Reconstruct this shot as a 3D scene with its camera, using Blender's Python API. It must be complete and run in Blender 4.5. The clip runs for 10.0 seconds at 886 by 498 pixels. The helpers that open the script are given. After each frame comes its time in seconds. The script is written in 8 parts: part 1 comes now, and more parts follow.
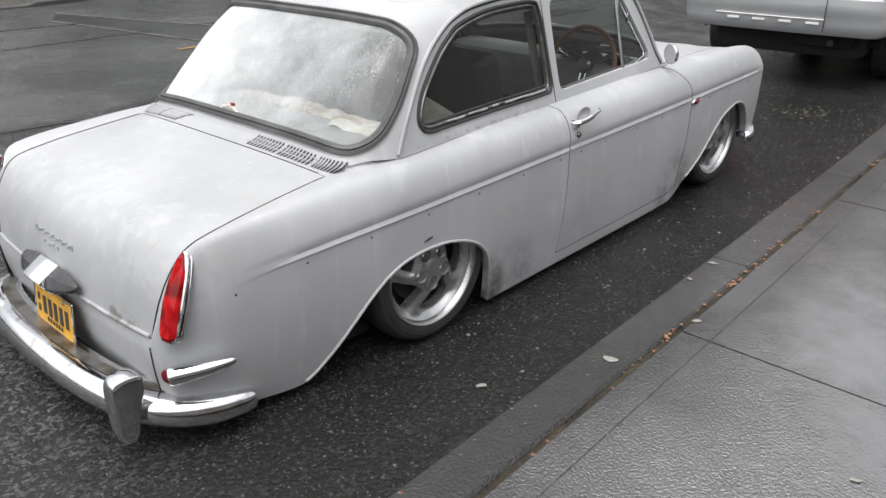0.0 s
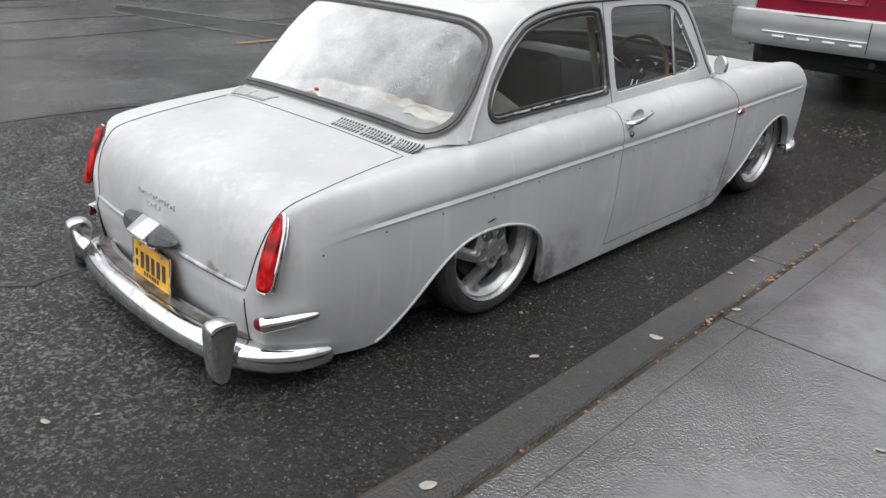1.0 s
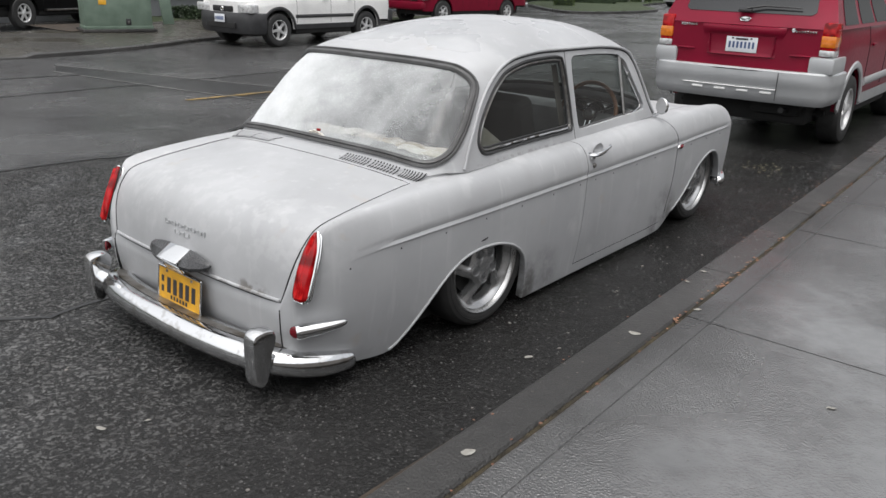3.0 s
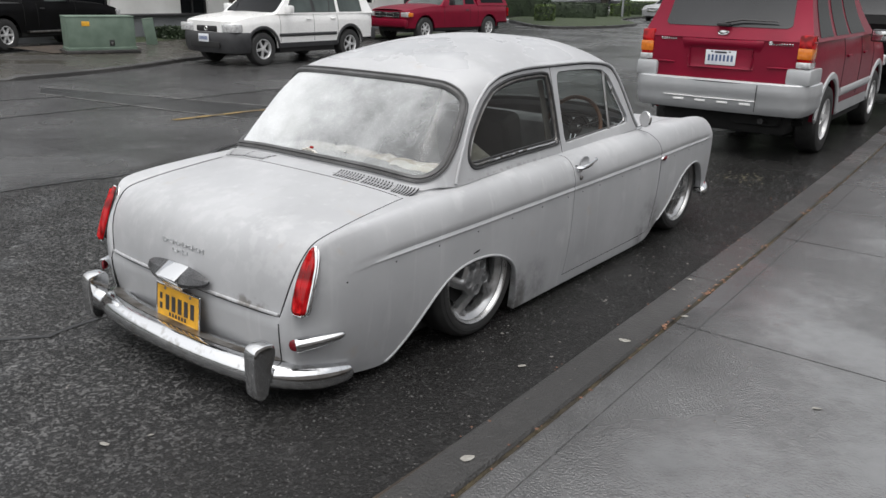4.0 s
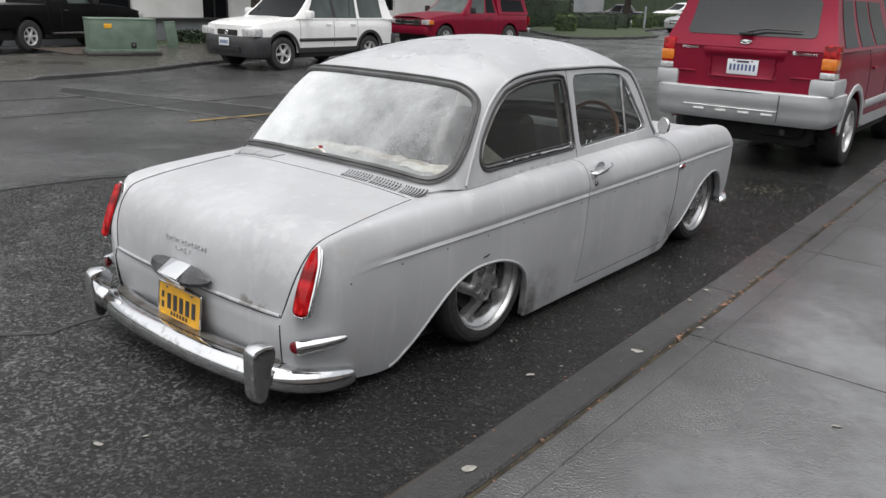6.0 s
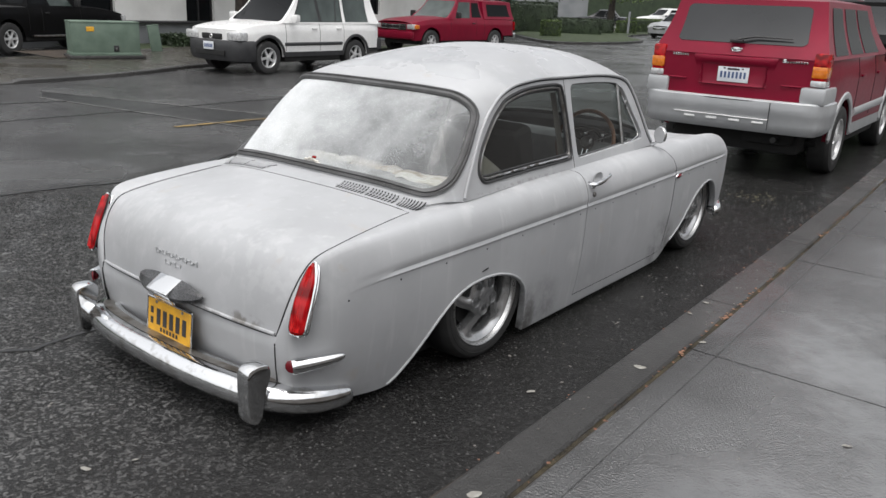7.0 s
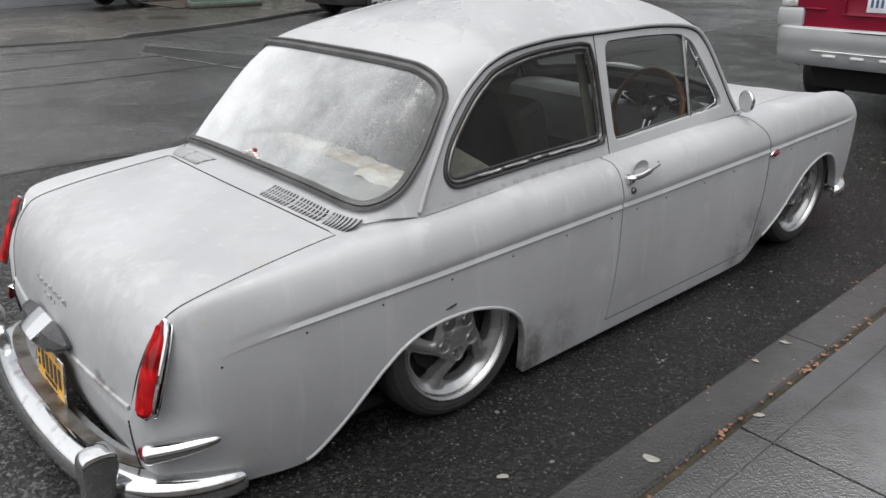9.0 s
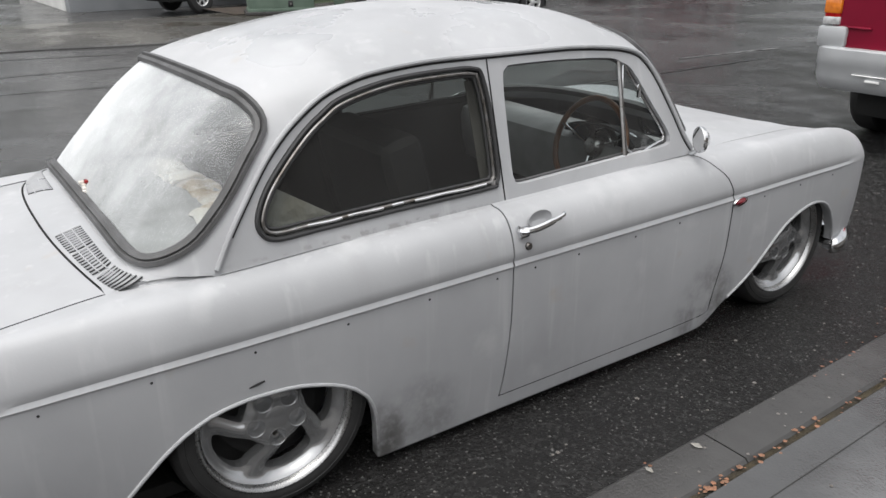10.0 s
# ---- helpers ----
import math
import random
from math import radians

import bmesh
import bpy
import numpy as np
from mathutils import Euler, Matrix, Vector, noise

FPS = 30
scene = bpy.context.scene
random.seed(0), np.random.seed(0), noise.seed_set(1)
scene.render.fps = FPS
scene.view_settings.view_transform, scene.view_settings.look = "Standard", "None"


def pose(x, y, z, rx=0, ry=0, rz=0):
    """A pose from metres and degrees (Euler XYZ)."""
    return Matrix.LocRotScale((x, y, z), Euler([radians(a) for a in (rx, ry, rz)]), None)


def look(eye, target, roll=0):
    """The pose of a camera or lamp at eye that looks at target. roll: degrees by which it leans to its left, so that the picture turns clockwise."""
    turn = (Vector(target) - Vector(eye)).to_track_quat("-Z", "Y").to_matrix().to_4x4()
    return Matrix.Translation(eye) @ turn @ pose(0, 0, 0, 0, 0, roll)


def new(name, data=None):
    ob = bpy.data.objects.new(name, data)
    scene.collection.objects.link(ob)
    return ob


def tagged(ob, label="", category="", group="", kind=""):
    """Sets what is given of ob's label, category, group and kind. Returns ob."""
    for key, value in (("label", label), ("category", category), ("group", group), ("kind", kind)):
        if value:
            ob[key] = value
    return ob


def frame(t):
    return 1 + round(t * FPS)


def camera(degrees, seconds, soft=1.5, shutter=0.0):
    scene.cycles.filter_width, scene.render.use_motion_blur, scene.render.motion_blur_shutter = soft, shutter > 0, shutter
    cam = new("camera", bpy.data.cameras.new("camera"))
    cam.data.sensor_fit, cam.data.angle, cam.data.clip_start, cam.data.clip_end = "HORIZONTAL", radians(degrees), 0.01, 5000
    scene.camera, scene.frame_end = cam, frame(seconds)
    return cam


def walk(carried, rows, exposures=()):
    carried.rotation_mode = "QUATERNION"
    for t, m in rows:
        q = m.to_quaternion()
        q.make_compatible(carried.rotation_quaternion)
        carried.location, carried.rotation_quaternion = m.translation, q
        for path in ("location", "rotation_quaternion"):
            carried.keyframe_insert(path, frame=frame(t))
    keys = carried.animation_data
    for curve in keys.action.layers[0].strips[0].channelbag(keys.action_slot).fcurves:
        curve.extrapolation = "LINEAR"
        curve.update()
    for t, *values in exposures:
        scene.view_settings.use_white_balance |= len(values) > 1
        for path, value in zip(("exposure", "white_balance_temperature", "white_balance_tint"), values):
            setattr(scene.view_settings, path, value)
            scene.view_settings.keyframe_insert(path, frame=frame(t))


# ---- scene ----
cam = camera(58.2, 10.0)
PATH = [
    (0, (2.657, -1.901, 1.581), (1.401, -0.577, 0.763), -0.6),
    (0.5, (2.68, -2.061, 1.577), (1.373, -0.76, 0.804), -0.2),
    (1, (2.749, -2.206, 1.576), (1.443, -0.918, 0.779), 1.8),
    (1.5, (2.74, -2.369, 1.582), (1.536, -0.941, 0.867), 0.4),
    (2, (2.711, -2.51, 1.572), (1.533, -1.052, 0.874), 1.3),
    (2.5, (2.776, -2.636, 1.559), (1.57, -1.191, 0.882), 2.1),
    (4, (2.832, -2.816, 1.576), (1.648, -1.329, 0.954), 1.2),
    (4.5, (2.855, -2.799, 1.584), (1.687, -1.292, 0.98), 1.8),
    (5, (2.85, -2.763, 1.55), (1.687, -1.248, 0.954), 1.8),
    (5.5, (2.825, -2.727, 1.527), (1.63, -1.24, 0.925), 1.6),
    (6, (2.812, -2.731, 1.527), (1.59, -1.266, 0.925), 2.0),
    (6.2, (2.81, -2.731, 1.537), (1.59, -1.255, 0.961), 2.2),
    (7.3, (2.647, -2.649, 1.543), (1.472, -1.145, 0.943), 1.9),
    (7.5, (2.61, -2.59, 1.551), (1.463, -1.064, 0.955), 0.7),
    (8, (2.545, -2.293, 1.546), (1.323, -0.854, 0.887), 0.7),
    (8.5, (2.559, -1.945, 1.569), (1.189, -0.664, 0.874), -0.2),
    (9, (2.57, -1.533, 1.573), (1.147, -0.343, 0.827), -1.0),
    (9.5, (2.637, -1.111, 1.575), (1.114, -0.042, 0.84), -2.0),
    (10, (2.626, -0.641, 1.54), (1.074, 0.393, 0.817), -0.6),
]
walk(cam, [(t, look(eye, target, roll)) for t, eye, target, roll in PATH], [(0.0, 0.8), (1.5, 0.73), (2.5, 0.6), (4.5, 0.52), (6.0, 0.55), (7.5, 0.55), (9.0, 0.54), (9.5, 0.52), (10.0, 0.66)])

# ---- world and light ----
world = bpy.data.worlds.new("world")
scene.world = world
world.use_nodes = True
wn = world.node_tree
wn.nodes.clear()
sky = wn.nodes.new("ShaderNodeTexSky")
sky.sky_type = "NISHITA"
sky.sun_disc = False
sky.sun_elevation, sky.sun_rotation = radians(75), radians(146)
sky.air_density, sky.dust_density, sky.ozone_density = 1.0, 6.0, 1.0
grey = wn.nodes.new("ShaderNodeHueSaturation")
grey.inputs["Saturation"].default_value = 0.16
back = wn.nodes.new("ShaderNodeBackground")
back.inputs["Strength"].default_value = 0.15
wout = wn.nodes.new("ShaderNodeOutputWorld")
wn.links.new(sky.outputs[0], grey.inputs["Color"])
wn.links.new(grey.outputs[0], back.inputs["Color"])
wn.links.new(back.outputs[0], wout.inputs["Surface"])

sun = new("sun", bpy.data.lights.new("sun", "SUN"))
sun.data.energy, sun.data.angle, sun.data.color = 0.78, radians(144), (1.0, 0.985, 0.97)
sun.rotation_euler = (radians(30), 0, radians(10))


# ---- materials ----
def nodes_of(name):
    m = bpy.data.materials.new(name)
    m.use_nodes = True
    nt = m.node_tree
    return m, nt, nt.nodes["Principled BSDF"], nt.nodes["Material Output"]


def mat(name, base, dark=None, rough=0.5, metal=0.0, scale=8.0, detail=6.0, bump=0.0, bscale=None, rvar=0.1, spec=0.5, coat=0.0, mix_lo=0.35, mix_hi=0.7, randomise=0.0, bdist=0.004):
    """A surface with coarse and fine variation, in object coordinates."""
    m, nt, b, out = nodes_of(name)
    L = nt.links.new
    tc = nt.nodes.new("ShaderNodeTexCoord")
    n1 = nt.nodes.new("ShaderNodeTexNoise")
    n1.inputs["Scale"].default_value, n1.inputs["Detail"].default_value = scale, detail
    L(tc.outputs["Object"], n1.inputs["Vector"])
    n2 = nt.nodes.new("ShaderNodeTexNoise")
    n2.inputs["Scale"].default_value, n2.inputs["Detail"].default_value = (bscale or scale * 12), 3.0
    L(tc.outputs["Object"], n2.inputs["Vector"])
    dark = dark or tuple(c * 0.82 for c in base)
    ramp = nt.nodes.new("ShaderNodeMapRange")
    ramp.inputs["From Min"].default_value, ramp.inputs["From Max"].default_value = mix_lo, mix_hi
    L(n1.outputs["Fac"], ramp.inputs["Value"])
    mx = nt.nodes.new("ShaderNodeMix")
    mx.data_type = "RGBA"
    mx.inputs["A"].default_value, mx.inputs["B"].default_value = (*dark, 1), (*base, 1)
    L(ramp.outputs["Result"], mx.inputs["Factor"])
    col = mx.outputs["Result"]
    if randomise:
        oi = nt.nodes.new("ShaderNodeObjectInfo")
        mr = nt.nodes.new("ShaderNodeMapRange")
        mr.inputs["To Min"].default_value, mr.inputs["To Max"].default_value = 1 - randomise, 1 + randomise
        L(oi.outputs["Random"], mr.inputs["Value"])
        hs = nt.nodes.new("ShaderNodeHueSaturation")
        L(mr.outputs["Result"], hs.inputs["Value"])
        L(col, hs.inputs["Color"])
        col = hs.outputs["Color"]
    L(col, b.inputs["Base Color"])
    rr = nt.nodes.new("ShaderNodeMapRange")
    rr.inputs["To Min"].default_value, rr.inputs["To Max"].default_value = max(0.02, rough - rvar), min(1, rough + rvar)
    L(n2.outputs["Fac"], rr.inputs["Value"])
    L(rr.outputs["Result"], b.inputs["Roughness"])
    b.inputs["Metallic"].default_value = metal
    b.inputs["Specular IOR Level"].default_value = spec
    b.inputs["Coat Weight"].default_value = coat
    b.inputs["Coat Roughness"].default_value = 0.08
    if bump:
        bp = nt.nodes.new("ShaderNodeBump")
        bp.inputs["Strength"].default_value, bp.inputs["Distance"].default_value = bump, bdist
        L(n2.outputs["Fac"], bp.inputs["Height"])
        L(bp.outputs["Normal"], b.inputs["Normal"])
    return m


def glass_mat(name, tint, rough=0.02, veil=0.0, ior=1.5, drops=0.0, sky_side=0.0):
    """Sheet glass: clear with a reflection that grows with the angle; veil: dried spots and mist that scatter light,
    paler to one side for a painted sky reflection.
    """
    m, nt, b, out = nodes_of(name)
    L = nt.links.new
    nt.nodes.remove(b)
    tr = nt.nodes.new("ShaderNodeBsdfTransparent")
    tr.inputs["Color"].default_value = (*tint, 1)
    gl = nt.nodes.new("ShaderNodeBsdfGlossy")
    gl.inputs["Roughness"].default_value = rough
    # the gloss grows with the angle, alike from both sides
    r0 = ((ior - 1) / (ior + 1)) ** 2
    lw = nt.nodes.new("ShaderNodeLayerWeight")
    lw.inputs["Blend"].default_value = 0.5
    pw = nt.nodes.new("ShaderNodeMath")
    pw.operation = "POWER"
    pw.inputs[1].default_value = 5.0
    L(lw.outputs["Facing"], pw.inputs[0])
    fr = nt.nodes.new("ShaderNodeMath")
    fr.operation = "MULTIPLY_ADD"
    fr.inputs[1].default_value, fr.inputs[2].default_value = 2 * (1 - r0), 2 * r0
    fr.use_clamp = True
    L(pw.outputs[0], fr.inputs[0])
    mx = nt.nodes.new("ShaderNodeMixShader")
    L(fr.outputs[0], mx.inputs[0])
    L(tr.outputs[0], mx.inputs[1])
    L(gl.outputs[0], mx.inputs[2])
    last = mx
    if veil:
        tc = nt.nodes.new("ShaderNodeTexCoord")
        big = nt.nodes.new("ShaderNodeTexNoise")
        big.inputs["Scale"].default_value, big.inputs["Detail"].default_value = 1.8, 3.0
        small = nt.nodes.new("ShaderNodeTexVoronoi")
        small.inputs["Scale"].default_value = 210.0
        L(tc.outputs["Object"], big.inputs["Vector"])
        L(tc.outputs["Object"], small.inputs["Vector"])
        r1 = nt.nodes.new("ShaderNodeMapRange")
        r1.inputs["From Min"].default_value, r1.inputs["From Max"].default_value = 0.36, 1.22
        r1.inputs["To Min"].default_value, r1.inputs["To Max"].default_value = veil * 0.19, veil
        # the sky's reflection is painted in: the veil thickens towards -x
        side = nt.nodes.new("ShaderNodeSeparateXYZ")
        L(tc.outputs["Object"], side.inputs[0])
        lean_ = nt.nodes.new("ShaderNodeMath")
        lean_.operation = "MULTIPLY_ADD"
        lean_.inputs[1].default_value = -sky_side
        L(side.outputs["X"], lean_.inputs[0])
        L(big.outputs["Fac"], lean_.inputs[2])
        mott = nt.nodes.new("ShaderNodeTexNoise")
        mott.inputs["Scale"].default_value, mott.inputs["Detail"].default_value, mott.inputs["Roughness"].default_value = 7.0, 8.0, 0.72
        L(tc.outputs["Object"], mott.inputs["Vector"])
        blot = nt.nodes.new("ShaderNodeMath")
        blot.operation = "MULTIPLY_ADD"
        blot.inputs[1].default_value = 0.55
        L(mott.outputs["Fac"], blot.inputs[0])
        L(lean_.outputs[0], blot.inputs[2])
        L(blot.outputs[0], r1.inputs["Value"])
        r2 = nt.nodes.new("ShaderNodeMapRange")
        r2.inputs["From Min"].default_value, r2.inputs["From Max"].default_value = 0.26, 0.10
        r2.inputs["To Max"].default_value = drops
        L(small.outputs["Distance"], r2.inputs["Value"])
        pr = nt.nodes.new("ShaderNodeMath")
        pr.operation = "MULTIPLY"
        L(big.outputs["Fac"], pr.inputs[0])
        L(r2.outputs["Result"], pr.inputs[1])
        ad = nt.nodes.new("ShaderNodeMath")
        ad.operation = "ADD"
        ad.use_clamp = True
        L(r1.outputs["Result"], ad.inputs[0])
        L(pr.outputs[0], ad.inputs[1])
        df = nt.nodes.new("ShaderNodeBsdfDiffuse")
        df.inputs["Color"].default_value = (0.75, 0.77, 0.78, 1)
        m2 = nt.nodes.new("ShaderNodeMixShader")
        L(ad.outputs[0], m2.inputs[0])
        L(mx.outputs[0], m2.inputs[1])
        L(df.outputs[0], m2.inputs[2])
        last = m2
    L(last.outputs[0], out.inputs["Surface"])
    return m


def primer_mat():
    """Flat grey primer with sanded patches, faint runs and grimy lower corners."""
    m, nt, b, out = nodes_of("grey primer")
    L = nt.links.new
    tc = nt.nodes.new("ShaderNodeTexCoord")

    def noise_at(scale, detail, stretch=(1, 1, 1)):
        mp = nt.nodes.new("ShaderNodeMapping")
        mp.inputs["Scale"].default_value = stretch
        L(tc.outputs["Object"], mp.inputs["Vector"])
        n = nt.nodes.new("ShaderNodeTexNoise")
        n.inputs["Scale"].default_value, n.inputs["Detail"].default_value = scale, detail
        L(mp.outputs[0], n.inputs["Vector"])
        return n.outputs["Fac"]

    def ranged(v, lo, hi, a=0.0, z=1.0):
        r = nt.nodes.new("ShaderNodeMapRange")
        r.inputs["From Min"].default_value, r.inputs["From Max"].default_value = lo, hi
        r.inputs["To Min"].default_value, r.inputs["To Max"].default_value = a, z
        L(v, r.inputs["Value"])
        return r.outputs["Result"]

    def mixed(f, a, c):
        x = nt.nodes.new("ShaderNodeMix")
        x.data_type = "RGBA"
        L(f, x.inputs["Factor"])
        for key, v in (("A", a), ("B", c)):
            if isinstance(v, tuple):
                x.inputs[key].default_value = (*v, 1)
            else:
                L(v, x.inputs[key])
        return x.outputs["Result"]

    def times(a, c):
        x = nt.nodes.new("ShaderNodeMath")
        x.operation = "MULTIPLY"
        L(a, x.inputs[0])
        if isinstance(c, float):
            x.inputs[1].default_value = c
        else:
            L(c, x.inputs[1])
        return x.outputs[0]

    col = mixed(ranged(noise_at(2.2, 7), 0.35, 0.68), (0.330, 0.336, 0.346), (0.398, 0.404, 0.416))
    col = mixed(ranged(noise_at(5.0, 4), 0.60, 0.74, 0, 0.35), col, (0.52, 0.525, 0.53))
    col = mixed(ranged(noise_at(20.0, 3, (1, 1, 0.05)), 0.60, 0.74, 0, 0.3), col, (0.52, 0.525, 0.53))
    col = mixed(ranged(noise_at(9.0, 5, (1, 1, 0.14)), 0.56, 0.74, 0, 0.22), col, (0.27, 0.27, 0.27))
    sep = nt.nodes.new("ShaderNodeSeparateXYZ")
    L(tc.outputs["Object"], sep.inputs[0])

    # sooty scuffs ahead of the rear wheel and at the door's lower front corner
    def blob(y0, z0, ry, rz):
        dy = ranged(sep.outputs["Y"], y0 - ry, y0 + ry, -1, 1)
        dz = ranged(sep.outputs["Z"], z0 - rz, z0 + rz, -1, 1)
        q = nt.nodes.new("ShaderNodeMath")
        q.operation = "ADD"
        L(times(dy, dy), q.inputs[0])
        L(times(dz, dz), q.inputs[1])
        return ranged(q.outputs[0], 1.0, 0.1)
    grime = times(ranged(noise_at(8.0, 9), 0.36, 0.62), ranged(noise_at(45.0, 5), 0.30, 0.55, 0.45, 1.0))
    # sanded through on the tail of the lid, chalky and ragged
    sanded = ranged(noise_at(17.0, 7), 0.50, 0.60)
    col = mixed(times(times(blob(-0.93, 0.60, 0.26, 0.20), sanded), 0.13), col, (0.60, 0.605, 0.61))
    # flaking caulk and dirt along the belt seam
    flake = ranged(noise_at(28.0, 5), 0.48, 0.56)
    col = mixed(times(times(blob(0.40, 0.748, 0.52, 0.010), flake), 0.45), col, (0.17, 0.165, 0.155))
    # reflected sky at the rear of the roof, painted paler with a ragged edge
    edge = nt.nodes.new("ShaderNodeMath")
    edge.operation = "MULTIPLY_ADD"
    L(noise_at(4.0, 5), edge.inputs[0])
    edge.inputs[1].default_value = 0.35
    L(sep.outputs["Y"], edge.inputs[2])
    roof_sky = times(ranged(edge.outputs[0], 0.56, 0.50), ranged(sep.outputs["Z"], 1.02, 1.12))
    col = mixed(times(roof_sky, 0.32), col, (0.50, 0.505, 0.51))
    # dull dark smears here and there
    col = mixed(ranged(noise_at(3.4, 7), 0.58, 0.72, 0, 0.35), col, (0.27, 0.272, 0.275))
    for y0, z0, ry, rz, k in ((0.345, 0.08, 0.10, 0.17, 1.0), (1.84, 0.16, 0.19, 0.21, 0.9), (0.45, 0.11, 0.26, 0.20, 0.5)):
        col = mixed(times(times(blob(y0, z0, ry, rz), grime), k), col, (0.10, 0.098, 0.095))
    # dirt and rust on the lid's lower edge
    tail = ranged(sep.outputs["Y"], -0.985, -1.005)
    for x0, z0, rx, rz, k in ((0.43, 0.390, 0.11, 0.030, 0.75), (0.10, 0.372, 0.55, 0.012, 0.5)):
        dx = ranged(sep.outputs["X"], x0 - rx, x0 + rx, -1, 1)
        dz = ranged(sep.outputs["Z"], z0 - rz, z0 + rz, -1, 1)
        q = nt.nodes.new("ShaderNodeMath")
        q.operation = "ADD"
        L(times(dx, dx), q.inputs[0])
        L(times(dz, dz), q.inputs[1])
        col = mixed(times(times(times(ranged(q.outputs[0], 1.0, 0.1), tail), ranged(noise_at(24.0, 6), 0.44, 0.60)), k), col, (0.13, 0.12, 0.105))
    rust = ranged(noise_at(6.0, 5), 0.66, 0.75, 0, 0.4)
    col = mixed(rust, col, (0.36, 0.31, 0.25))
    fine = noise_at(160, 2)
    L(col, b.inputs["Base Color"])
    # rain lies in ragged films on the roof
    film = times(ranged(noise_at(2.6, 7), 0.50, 0.54), ranged(sep.outputs["Z"], 1.17, 1.24))
    dry = ranged(noise_at(3.0, 5), 0.3, 0.7, 0.38, 0.56)
    wet = nt.nodes.new("ShaderNodeMix")
    L(times(film, 0.85), wet.inputs["Factor"])
    L(dry, wet.inputs["A"])
    wet.inputs["B"].default_value = 0.10
    L(wet.outputs["Result"], b.inputs["Roughness"])
    b.inputs["Specular IOR Level"].default_value = 0.37
    bp = nt.nodes.new("ShaderNodeBump")
    bp.inputs["Strength"].default_value, bp.inputs["Distance"].default_value = 0.06, 0.002
    L(fine, bp.inputs["Height"])
    L(bp.outputs["Normal"], b.inputs["Normal"])
    return m


def asphalt_mat():
    """Worn wet asphalt: embedded stones, damp gloss in patches, tar-dark stains."""
    m, nt, b, out = nodes_of("wet asphalt")
    L = nt.links.new
    tc = nt.nodes.new("ShaderNodeTexCoord")

    def nz(kind, scale, detail=4.0):
        n = nt.nodes.new(kind)
        n.inputs["Scale"].default_value = scale
        if kind.endswith("Noise"):
            n.inputs["Detail"].default_value = detail
        L(tc.outputs["Object"], n.inputs["Vector"])
        return n

    def ranged(v, lo, hi, a=0.0, z=1.0):
        r = nt.nodes.new("ShaderNodeMapRange")
        r.inputs["From Min"].default_value, r.inputs["From Max"].default_value = lo, hi
        r.inputs["To Min"].default_value, r.inputs["To Max"].default_value = a, z
        L(v, r.inputs["Value"])
        return r.outputs["Result"]

    def mixed(f, a, c):
        x = nt.nodes.new("ShaderNodeMix")
        x.data_type = "RGBA"
        L(f, x.inputs["Factor"])
        for key, v in (("A", a), ("B", c)):
            if isinstance(v, tuple):
                x.inputs[key].default_value = (*v, 1)
            else:
                L(v, x.inputs[key])
        return x.outputs["Result"]
    damp = nz("ShaderNodeTexNoise", 0.55, 6)
    patch = nz("ShaderNodeTexNoise", 2.6, 5)
    # the stones' grid is bent by noise, so that no two lie alike
    warp = nz("ShaderNodeTexNoise", 30, 3)
    bent = nt.nodes.new("ShaderNodeMix")
    bent.data_type = "VECTOR"
    bent.inputs["Factor"].default_value = 0.045
    L(tc.outputs["Object"], bent.inputs["A"])
    L(warp.outputs["Color"], bent.inputs["B"])
    stone = nt.nodes.new("ShaderNodeTexVoronoi")
    stone.inputs["Scale"].default_value = 85
    L(bent.outputs["Result"], stone.inputs["Vector"])
    grit = nz("ShaderNodeTexNoise", 62, 3)
    grit.inputs["Roughness"].default_value = 0.6
    speck = nz("ShaderNodeTexNoise", 95, 3)
    speck.inputs["Distortion"].default_value = 0.6
    # the parking lane is older, coarser and blacker than the travel lane, along an uneven joint
    sep = nt.nodes.new("ShaderNodeSeparateXYZ")
    L(tc.outputs["Object"], sep.inputs[0])
    joint = nt.nodes.new("ShaderNodeMath")
    joint.operation = "MULTIPLY_ADD"
    L(sep.outputs["Y"], joint.inputs[0])
    joint.inputs[1].default_value = 0.10
    L(sep.outputs["X"], joint.inputs[2])
    wob = nt.nodes.new("ShaderNodeMath")
    wob.operation = "MULTIPLY_ADD"
    L(patch.outputs["Fac"], wob.inputs[0])
    wob.inputs[1].default_value = 0.35
    L(joint.outputs[0], wob.inputs[2])
    lane = ranged(wob.outputs[0], -3.52, -3.38)
    clump = nz("ShaderNodeTexNoise", 42, 5)
    clump.inputs["Roughness"].default_value = 0.85
    old = mixed(ranged(damp.outputs["Fac"], 0.35, 0.68), (0.010, 0.010, 0.0102), (0.020, 0.020, 0.0204))
    # the strip along the gutter is darker, its flecks duller
    gutter = ranged(wob.outputs[0], 0.05, 0.95)
    old = mixed(gutter, old, (0.0140, 0.0137, 0.0134))
    grit_tone = mixed(gutter, (0.135, 0.134, 0.132), (0.030, 0.0297, 0.0292))
    old = mixed(ranged(stone.outputs["Color"], 0.56, 0.86, 0.0, 0.85), old, grit_tone)
    old = mixed(ranged(clump.outputs["Fac"], 0.55, 0.66, 0.0, 0.65), old, mixed(gutter, (0.072, 0.0715, 0.071), (0.020, 0.0198, 0.0196)))
    young = mixed(ranged(damp.outputs["Fac"], 0.35, 0.68), (0.0115, 0.0115, 0.0117), (0.027, 0.027, 0.0273))
    young = mixed(ranged(clump.outputs["Fac"], 0.50, 0.64, 0.0, 0.85), young, (0.072, 0.0712, 0.0705))
